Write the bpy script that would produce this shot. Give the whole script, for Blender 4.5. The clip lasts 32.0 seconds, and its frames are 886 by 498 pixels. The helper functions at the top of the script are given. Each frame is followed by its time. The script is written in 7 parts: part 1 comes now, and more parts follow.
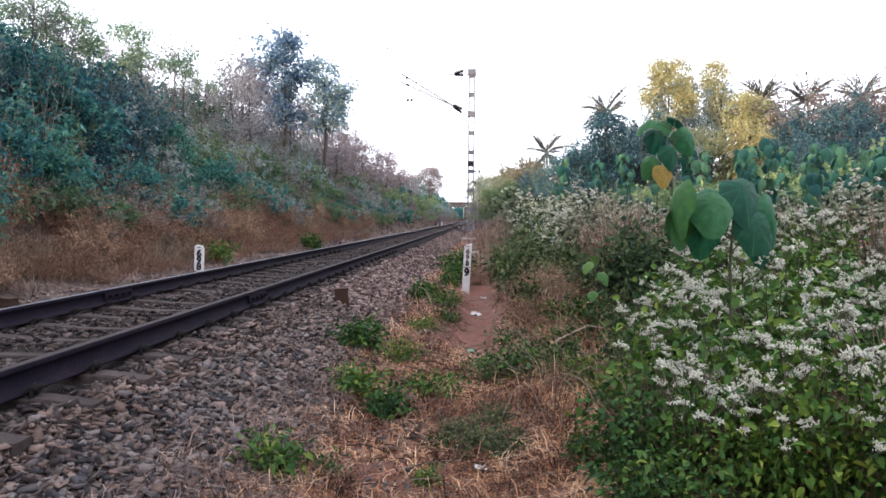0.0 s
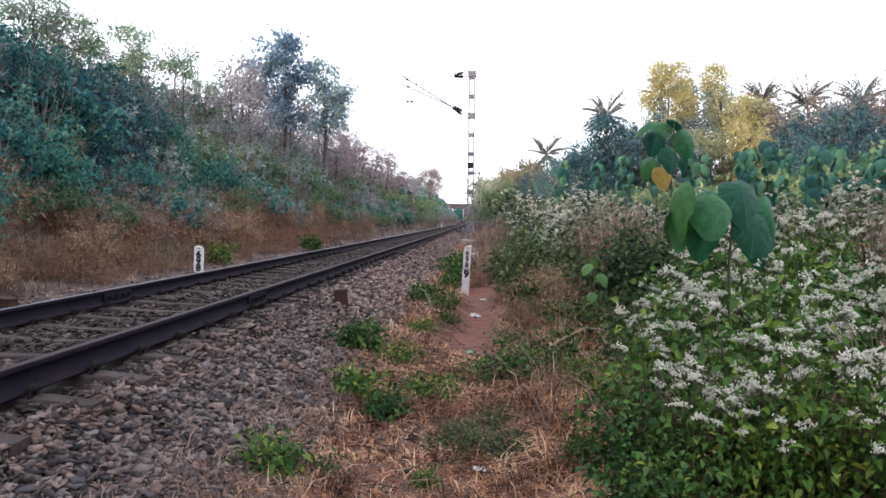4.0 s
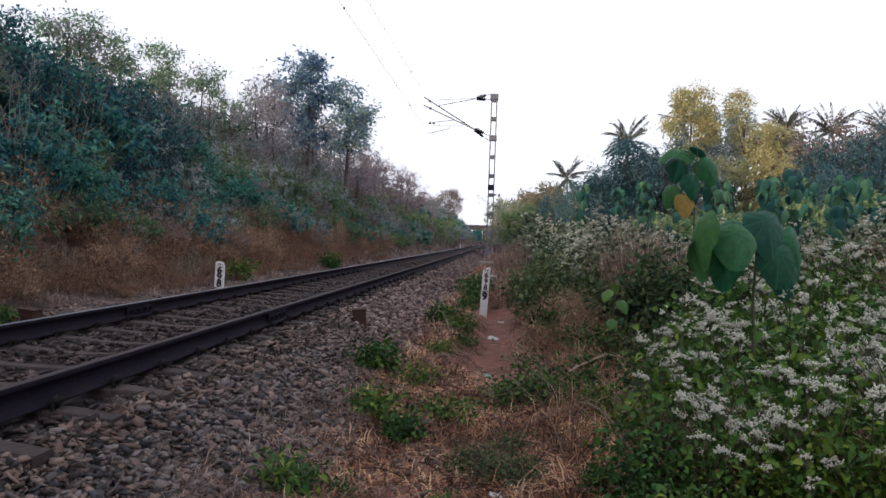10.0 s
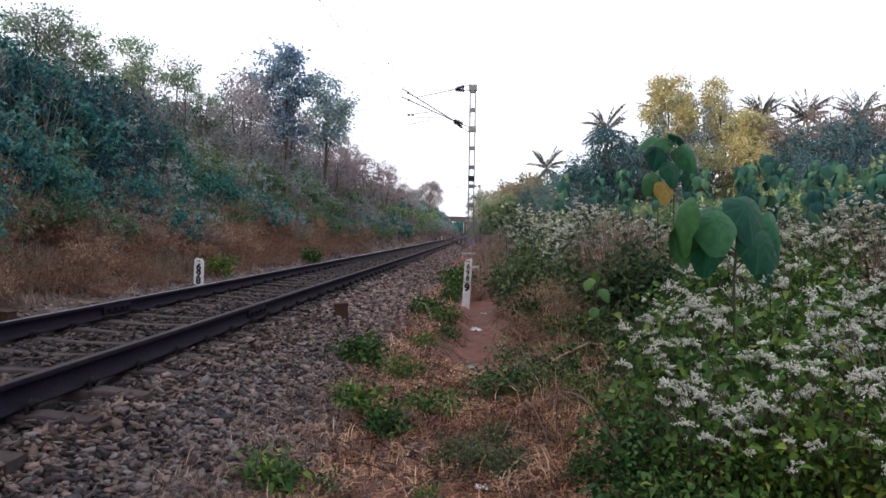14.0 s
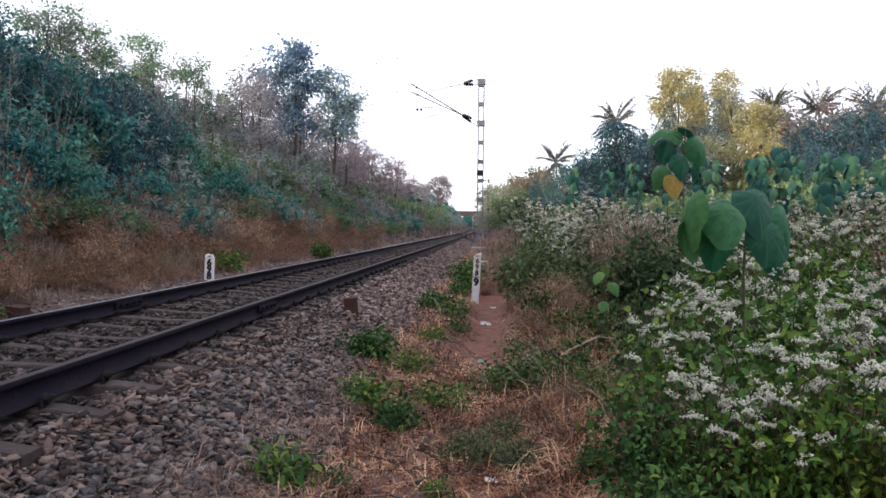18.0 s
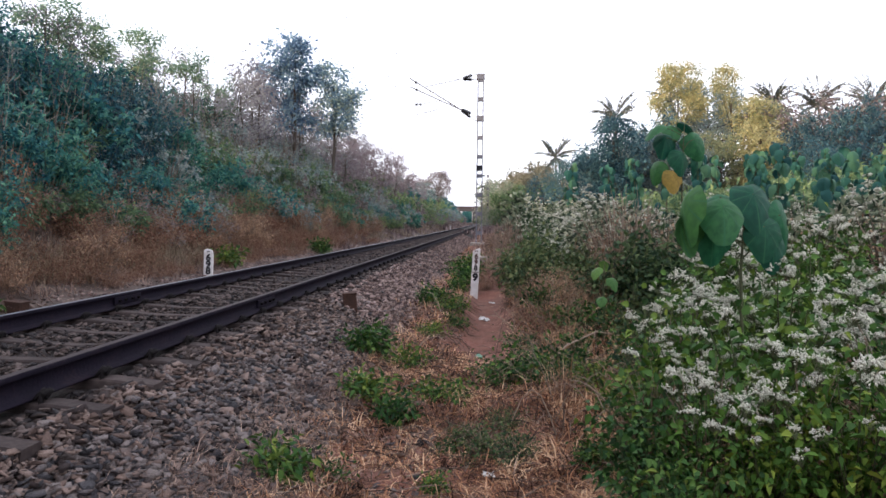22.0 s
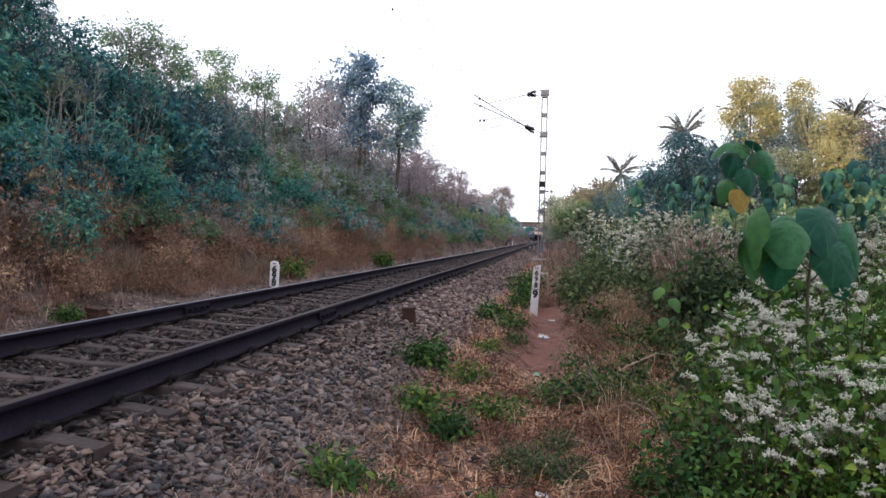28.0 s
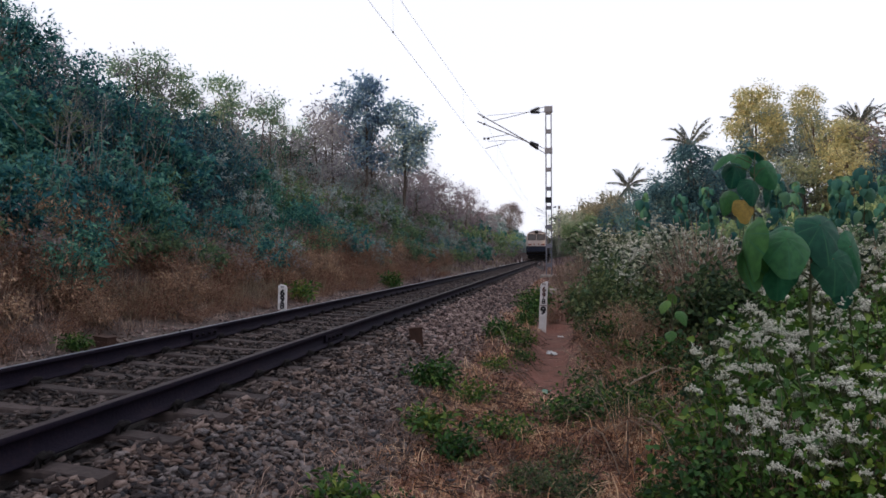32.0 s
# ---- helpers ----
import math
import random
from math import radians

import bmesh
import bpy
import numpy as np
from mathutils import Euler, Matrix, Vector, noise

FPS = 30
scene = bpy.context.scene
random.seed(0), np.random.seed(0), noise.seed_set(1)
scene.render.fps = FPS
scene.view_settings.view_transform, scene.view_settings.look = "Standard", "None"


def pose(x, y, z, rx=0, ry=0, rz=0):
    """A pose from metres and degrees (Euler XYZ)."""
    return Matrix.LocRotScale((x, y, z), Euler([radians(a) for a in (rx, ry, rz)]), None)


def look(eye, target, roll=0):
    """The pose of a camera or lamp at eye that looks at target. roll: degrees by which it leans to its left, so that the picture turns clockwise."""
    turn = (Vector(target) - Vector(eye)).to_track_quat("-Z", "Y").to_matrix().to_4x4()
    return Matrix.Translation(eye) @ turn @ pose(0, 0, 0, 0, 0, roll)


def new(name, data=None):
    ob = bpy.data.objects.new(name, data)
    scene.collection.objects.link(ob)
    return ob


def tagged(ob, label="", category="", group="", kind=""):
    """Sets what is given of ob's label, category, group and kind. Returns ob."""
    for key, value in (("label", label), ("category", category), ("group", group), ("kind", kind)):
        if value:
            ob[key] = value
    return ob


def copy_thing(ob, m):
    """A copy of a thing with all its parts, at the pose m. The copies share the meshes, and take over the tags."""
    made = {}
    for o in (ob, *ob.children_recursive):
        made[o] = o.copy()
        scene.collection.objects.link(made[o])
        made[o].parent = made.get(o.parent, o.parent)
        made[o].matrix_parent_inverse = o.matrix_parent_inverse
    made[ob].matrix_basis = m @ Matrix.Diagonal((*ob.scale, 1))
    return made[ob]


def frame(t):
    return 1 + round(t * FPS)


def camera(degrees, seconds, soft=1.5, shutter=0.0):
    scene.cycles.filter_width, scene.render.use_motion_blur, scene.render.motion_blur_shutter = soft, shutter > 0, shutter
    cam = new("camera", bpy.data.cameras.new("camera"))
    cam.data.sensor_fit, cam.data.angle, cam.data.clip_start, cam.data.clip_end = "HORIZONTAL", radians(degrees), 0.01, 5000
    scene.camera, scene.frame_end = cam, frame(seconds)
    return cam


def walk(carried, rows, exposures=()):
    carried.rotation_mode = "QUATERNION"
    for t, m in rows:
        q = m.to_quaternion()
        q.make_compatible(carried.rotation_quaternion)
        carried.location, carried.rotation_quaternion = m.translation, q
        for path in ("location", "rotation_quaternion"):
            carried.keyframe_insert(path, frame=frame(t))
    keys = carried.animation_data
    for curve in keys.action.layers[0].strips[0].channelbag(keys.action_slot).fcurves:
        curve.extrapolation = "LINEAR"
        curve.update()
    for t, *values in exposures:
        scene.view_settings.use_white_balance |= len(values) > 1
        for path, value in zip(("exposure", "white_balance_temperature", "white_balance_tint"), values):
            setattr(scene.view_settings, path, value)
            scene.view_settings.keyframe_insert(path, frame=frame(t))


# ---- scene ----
PATH = [
    (0, (3.631, -0.085, 0.897), (3.514, 1.910, 0.805), 0.56),
    (0.5, (3.632, -0.088, 0.895), (3.508, 1.906, 0.799), 0.40),
    (1, (3.632, -0.092, 0.892), (3.511, 1.902, 0.798), 0.55),
    (1.5, (3.628, -0.096, 0.894), (3.548, 1.901, 0.839), 0.52),
    (2, (3.630, -0.090, 0.892), (3.520, 1.905, 0.799), 0.69),
    (2.5, (3.632, -0.084, 0.892), (3.526, 1.910, 0.797), 0.63),
    (3, (3.642, -0.084, 0.894), (3.533, 1.911, 0.801), 0.15),
    (3.5, (3.638, -0.089, 0.895), (3.530, 1.906, 0.809), 0.52),
    (5.5, (3.633, -0.083, 0.896), (3.458, 1.908, 0.803), 0.36),
    (6, (3.629, -0.083, 0.898), (3.424, 1.904, 0.806), 0.18),
    (6.5, (3.617, -0.092, 0.904), (3.416, 1.897, 0.856), 0.71),
    (7, (3.618, -0.093, 0.906), (3.429, 1.898, 0.855), 0.82),
    (7.5, (3.619, -0.099, 0.902), (3.453, 1.894, 0.847), 1.11),
    (8, (3.617, -0.106, 0.902), (3.457, 1.887, 0.845), 1.24),
    (8.5, (3.616, -0.101, 0.909), (3.439, 1.891, 0.883), 1.22),
    (9, (3.619, -0.100, 0.906), (3.441, 1.892, 0.880), 1.32),
    (9.5, (3.616, -0.102, 0.910), (3.447, 1.890, 0.886), 1.49),
    (10, (3.614, -0.098, 0.911), (3.443, 1.894, 0.883), 2.01),
    (10.5, (3.612, -0.102, 0.910), (3.448, 1.891, 0.883), 2.19),
    (11, (3.605, -0.111, 0.913), (3.451, 1.883, 0.900), 2.71),
    (11.5, (3.609, -0.094, 0.913), (3.460, 1.900, 0.899), 2.06),
    (12, (3.617, -0.082, 0.911), (3.489, 1.913, 0.880), 0.84),
    (12.5, (3.623, -0.075, 0.910), (3.502, 1.921, 0.869), 0.84),
    (13, (3.618, -0.070, 0.911), (3.495, 1.926, 0.886), 0.94),
    (13.5, (3.617, -0.064, 0.909), (3.475, 1.930, 0.854), 0.88),
    (14, (3.617, -0.054, 0.909), (3.500, 1.942, 0.859), 0.90),
    (14.5, (3.614, -0.057, 0.908), (3.471, 1.937, 0.857), 0.90),
    (16.5, (3.616, -0.058, 0.907), (3.454, 1.935, 0.843), 0.70),
    (17, (3.622, -0.059, 0.911), (3.469, 1.934, 0.845), 0.70),
    (17.5, (3.618, -0.064, 0.906), (3.466, 1.929, 0.851), 0.75),
    (18, (3.623, -0.068, 0.908), (3.479, 1.925, 0.842), 0.61),
    (18.5, (3.624, -0.072, 0.910), (3.461, 1.920, 0.852), 0.65),
    (19, (3.623, -0.073, 0.912), (3.462, 1.920, 0.839), 0.80),
    (19.5, (3.617, -0.074, 0.909), (3.451, 1.917, 0.835), 0.88),
    (20, (3.621, -0.073, 0.912), (3.451, 1.919, 0.842), 0.98),
    (20.5, (3.623, -0.070, 0.910), (3.456, 1.921, 0.835), 0.79),
    (21, (3.629, -0.071, 0.908), (3.465, 1.921, 0.838), 0.61),
    (21.5, (3.632, -0.070, 0.910), (3.489, 1.924, 0.849), 0.77),
    (22, (3.631, -0.072, 0.908), (3.489, 1.922, 0.828), 0.64),
    (22.5, (3.628, -0.071, 0.906), (3.475, 1.922, 0.829), 0.57),
    (23, (3.626, -0.066, 0.910), (3.473, 1.926, 0.825), 0.70),
    (23.5, (3.621, -0.070, 0.910), (3.462, 1.922, 0.834), 0.70),
    (24, (3.621, -0.074, 0.912), (3.443, 1.917, 0.846), 0.84),
    (24.5, (3.625, -0.076, 0.914), (3.445, 1.915, 0.861), 0.54),
    (25, (3.629, -0.079, 0.918), (3.443, 1.912, 0.871), 0.57),
    (25.5, (3.625, -0.087, 0.915), (3.420, 1.901, 0.858), 0.91),
    (27.5, (3.640, -0.102, 0.920), (3.373, 1.879, 0.860), 0.93),
    (28, (3.674, -0.113, 0.929), (3.351, 1.860, 0.889), 1.45),
    (28.5, (3.683, -0.118, 0.930), (3.352, 1.854, 0.912), 0.66),
    (29, (3.685, -0.121, 0.924), (3.321, 1.845, 0.943), 0.38),
    (29.5, (3.705, -0.123, 0.927), (3.351, 1.845, 0.945), 0.51),
    (30, (3.730, -0.127, 0.926), (3.370, 1.841, 0.935), 0.32),
    (30.5, (3.738, -0.123, 0.927), (3.367, 1.842, 0.925), -0.26),
    (31, (3.738, -0.116, 0.935), (3.380, 1.851, 0.932), -0.49),
    (31.5, (3.736, -0.119, 0.932), (3.397, 1.852, 0.951), -0.13),
    (32, (3.742, -0.116, 0.937), (3.391, 1.853, 0.951), -0.17),
]
EXPOSURE = [(0.0, 0.25), (3.0, 0.2), (6.0, 0.19), (7.0, -0.15), (8.0, -0.2), (9.0, -0.62), (13.0, -0.53), (14.5, -0.25), (18.0, -0.14), (20.0, -0.08), (22.0, -0.05), (23.0, 0.05), (24.0, 0.14), (25.0, -0.17), (28.0, -0.12), (29.0, -0.6), (30.0, -0.72), (32.0, -0.76)]
LENS = 65.9
cam = camera(LENS, 32.0, soft=1.6)
walk(cam, [(t, look(eye, target, roll)) for t, eye, target, roll in PATH], EXPOSURE)

# ---------------------------------------------------------------- light
SUN_AZ, SUN_EL = 238.0, 13.0      # degrees clockwise from +y, and above the horizon
world = bpy.data.worlds.new("hazy_sky")
scene.world = world
world.use_nodes = True
wn, wl = world.node_tree.nodes, world.node_tree.links
wn.clear()
sky = wn.new("ShaderNodeTexSky")
sky.sky_type = 'NISHITA'
sky.sun_disc = False
sky.sun_elevation, sky.sun_rotation = radians(SUN_EL), radians(SUN_AZ)
sky.air_density, sky.dust_density, sky.ozone_density = 1.0, 3.0, 1.0
haze = wn.new("ShaderNodeMix")
haze.data_type = 'RGBA'
haze.inputs[0].default_value = 0.8
haze.inputs[7].default_value = (17.3, 17.6, 19.8, 1)
back = wn.new("ShaderNodeBackground")
back.inputs["Strength"].default_value = 0.12
wout = wn.new("ShaderNodeOutputWorld")
wl.new(sky.outputs[0], haze.inputs[6])
wl.new(haze.outputs[2], back.inputs["Color"])
wl.new(back.outputs[0], wout.inputs["Surface"])

sun = new("sun", bpy.data.lights.new("sun", 'SUN'))
sun.data.energy, sun.data.angle, sun.data.color = 5.0, radians(1.0), (1.0, 0.78, 0.50)
sun_dir = Vector((math.sin(radians(SUN_AZ)) * math.cos(radians(SUN_EL)),
                  math.cos(radians(SUN_AZ)) * math.cos(radians(SUN_EL)), math.sin(radians(SUN_EL))))
sun.matrix_world = look(sun_dir * 100, (0, 0, 0))


# ---------------------------------------------------------------- materials
def nodes_of(name):
    m = bpy.data.materials.new(name)
    m.use_nodes = True
    n = m.node_tree.nodes
    n.clear()
    out = n.new("ShaderNodeOutputMaterial")
    b = n.new("ShaderNodeBsdfPrincipled")
    m.node_tree.links.new(b.outputs[0], out.inputs[0])
    return m, n, m.node_tree.links, b, out


DULL = 0.78        # scales down every base colour so the sky stays white beside it


def ramp(n, colours, lo=0.25, hi=0.75):
    r = n.new("ShaderNodeValToRGB")
    e = r.color_ramp.elements
    k = len(colours)
    while len(e) < k:
        e.new(0.5)
    for i, c in enumerate(colours):
        e[i].position = lo + (hi - lo) * i / max(1, k - 1)
        e[i].color = (*(v * DULL for v in c), 1)
    return r


def surface(name, colours, scale=4.0, rough=0.85, bump=0.3, metal=0.0, fine=8.0, by_piece=0.0, spots=None, spot_scale=1.2, spec=0.3):
    """Two scales of noise over a ramp of colours, with fine relief."""
    m, n, l, b, out = nodes_of(name)
    co = n.new("ShaderNodeTexCoord")
    big = n.new("ShaderNodeTexNoise")
    big.inputs["Scale"].default_value, big.inputs["Detail"].default_value = scale, 5
    small = n.new("ShaderNodeTexNoise")
    small.inputs["Scale"].default_value, small.inputs["Detail"].default_value = scale * fine, 4
    for t in (big, small):
        l.new(co.outputs["Object"], t.inputs["Vector"])
    mix = n.new("ShaderNodeMath")
    mix.operation = 'MULTIPLY_ADD'
    mix.inputs[1].default_value = 0.45
    l.new(small.outputs[0], mix.inputs[0])
    half = n.new("ShaderNodeMath")
    half.operation = 'MULTIPLY'
    half.inputs[1].default_value = 0.55
    l.new(big.outputs[0], half.inputs[0])
    l.new(half.outputs[0], mix.inputs[2])
    value = mix
    if by_piece:
        geo = n.new("ShaderNodeNewGeometry")
        info = n.new("ShaderNodeObjectInfo")
        s = n.new("ShaderNodeMath")
        s.operation = 'ADD'
        l.new(geo.outputs["Random Per Island"], s.inputs[0])
        l.new(info.outputs["Random"], s.inputs[1])
        f = n.new("ShaderNodeMath")
        f.operation = 'FRACT'
        l.new(s.outputs[0], f.inputs[0])
        mm = n.new("ShaderNodeMix")
        mm.inputs[0].default_value = by_piece
        l.new(mix.outputs[0], mm.inputs[2])
        l.new(f.outputs[0], mm.inputs[3])
        value = mm
    r = ramp(n, colours, 0.3, 0.7)
    l.new(value.outputs[0], r.inputs[0])
    colour = r.outputs[0]
    if spots:
        sp = n.new("ShaderNodeTexNoise")
        sp.inputs["Scale"].default_value, sp.inputs["Detail"].default_value = spot_scale, 6
        l.new(co.outputs["Object"], sp.inputs["Vector"])
        rr = ramp(n, [(0, 0, 0), (1.1, 1.1, 1.1)], 0.36, 0.78)
        l.new(sp.outputs[0], rr.inputs[0])
        mc = n.new("ShaderNodeMix")
        mc.data_type = 'RGBA'
        l.new(rr.outputs[0], mc.inputs[0])
        l.new(colour, mc.inputs[6])
        mc.inputs[7].default_value = (*(v * DULL for v in spots), 1)
        colour = mc.outputs[2]
    l.new(colour, b.inputs["Base Color"])
    b.inputs["Roughness"].default_value = rough
    b.inputs["Metallic"].default_value = metal
    b.inputs["Specular IOR Level"].default_value = spec
    if bump:
        bp = n.new("ShaderNodeBump")
        bp.inputs["Strength"].default_value = bump
        bp.inputs["Distance"].default_value = 0.02
        l.new(small.outputs[0], bp.inputs["Height"])
        l.new(bp.outputs[0], b.inputs["Normal"])
    return m


def foliage(name, colours, through_light=0.3, rough=0.55, spec=0.14, shift=0.35, patches=0.0):
    """Leaves: each one takes its own colour, each plant its own shift."""
    m, n, l, b, out = nodes_of(name)
    geo = n.new("ShaderNodeNewGeometry")
    info = n.new("ShaderNodeObjectInfo")
    s = n.new("ShaderNodeMix")
    s.inputs[0].default_value = shift
    l.new(geo.outputs["Random Per Island"], s.inputs[2])
    l.new(info.outputs["Random"], s.inputs[3])
    r = ramp(n, colours, 0.12, 0.9)
    if patches:
        co = n.new("ShaderNodeTexCoord")
        t = n.new("ShaderNodeTexNoise")
        t.inputs["Scale"].default_value, t.inputs["Detail"].default_value = patches, 3
        l.new(co.outputs["Object"], t.inputs["Vector"])
        a = n.new("ShaderNodeMath")
        a.operation = 'MULTIPLY_ADD'
        a.inputs[1].default_value, a.inputs[2].default_value = 2.2, -1.1
        l.new(t.outputs[0], a.inputs[0])
        b2 = n.new("ShaderNodeMath")
        b2.operation = 'ADD'
        l.new(s.outputs[0], b2.inputs[0])
        l.new(a.outputs[0], b2.inputs[1])
        l.new(b2.outputs[0], r.inputs[0])
    else:
        l.new(s.outputs[0], r.inputs[0])
    l.new(r.outputs[0], b.inputs["Base Color"])
    b.inputs["Roughness"].default_value = rough
    b.inputs["Specular IOR Level"].default_value = spec
    tr = n.new("ShaderNodeBsdfTranslucent")
    l.new(r.outputs[0], tr.inputs["Color"])
    mx = n.new("ShaderNodeMixShader")
    mx.inputs[0].default_value = through_light
    l.new(b.outputs[0], mx.inputs[1])
    l.new(tr.outputs[0], mx.inputs[2])
    l.new(mx.outputs[0], out.inputs[0])
    return m


def broad_leaf(name, colours, vein, thin=0.2):
    """A large leaf with veins that run out from its stalk, and blotches."""
    m = foliage(name, colours, thin, 0.55, 0.2, 0.85)
    n, l = m.node_tree.nodes, m.node_tree.links
    b = next(q for q in n if q.type == 'BSDF_PRINCIPLED')
    co = n.new("ShaderNodeTexCoord")
    xyz = n.new("ShaderNodeSeparateXYZ")
    l.new(co.outputs["Object"], xyz.inputs[0])
    ang = n.new("ShaderNodeMath")
    ang.operation = 'ARCTAN2'
    l.new(xyz.outputs[1], ang.inputs[0])
    l.new(xyz.outputs[0], ang.inputs[1])
    k = n.new("ShaderNodeMath")
    k.operation = 'MULTIPLY'
    k.inputs[1].default_value = 4.5
    l.new(ang.outputs[0], k.inputs[0])
    c = n.new("ShaderNodeMath")
    c.operation = 'COSINE'
    l.new(k.outputs[0], c.inputs[0])
    a = n.new("ShaderNodeMath")
    a.operation = 'ABSOLUTE'
    l.new(c.outputs[0], a.inputs[0])
    line_ = ramp(n, [(0, 0, 0), (1.28, 1.28, 1.28)], 0.985, 1.0)
    l.new(a.outputs[0], line_.inputs[0])
    spot = n.new("ShaderNodeTexNoise")
    spot.inputs["Scale"].default_value, spot.inputs["Detail"].default_value = 7, 5
    l.new(co.outputs["Object"], spot.inputs["Vector"])
    br = ramp(n, [(0.72, 0.80, 0.78), (1.36, 1.32, 1.15)], 0.35, 0.65)
    l.new(spot.outputs[0], br.inputs[0])
    source = b.inputs["Base Color"].links[0].from_socket
    mul = n.new("ShaderNodeMix")
    mul.data_type, mul.blend_type = 'RGBA', 'MULTIPLY'
    mul.inputs[0].default_value = 1.0
    l.new(source, mul.inputs[6])
    l.new(br.outputs[0], mul.inputs[7])
    mx = n.new("ShaderNodeMix")
    mx.data_type = 'RGBA'
    l.new(line_.outputs[0], mx.inputs[0])
    l.new(mul.outputs[2], mx.inputs[6])
    mx.inputs[7].default_value = (*vein, 1)
    l.new(mx.outputs[2], b.inputs["Base Color"])
    return m


def two_soils(name, near, far, spots):
    """Red trodden soil on the near side, greyer dust and leaf mould beyond the track."""
    m = surface(name, near, 2.6, 0.95, 0.9, fine=14.0, spots=spots, spot_scale=2.2)
    n, l = m.node_tree.nodes, m.node_tree.links
    b = next(q for q in n if q.type == 'BSDF_PRINCIPLED')
    source = b.inputs["Base Color"].links[0].from_socket
    noise = next(q for q in n if q.type == 'TEX_NOISE')
    co = n.new("ShaderNodeTexCoord")
    xyz = n.new("ShaderNodeSeparateXYZ")
    l.new(co.outputs["Object"], xyz.inputs[0])
    side = n.new("ShaderNodeMapRange")
    side.inputs[1].default_value, side.inputs[2].default_value = -2.6, -0.5
    l.new(xyz.outputs[0], side.inputs[0])
    r = ramp(n, far, 0.3, 0.7)
    l.new(noise.outputs[0], r.inputs[0])
    mx = n.new("ShaderNodeMix")
    mx.data_type = 'RGBA'
    l.new(side.outputs[0], mx.inputs[0])
    l.new(r.outputs[0], mx.inputs[6])
    l.new(source, mx.inputs[7])
    l.new(mx.outputs[2], b.inputs["Base Color"])
    return m


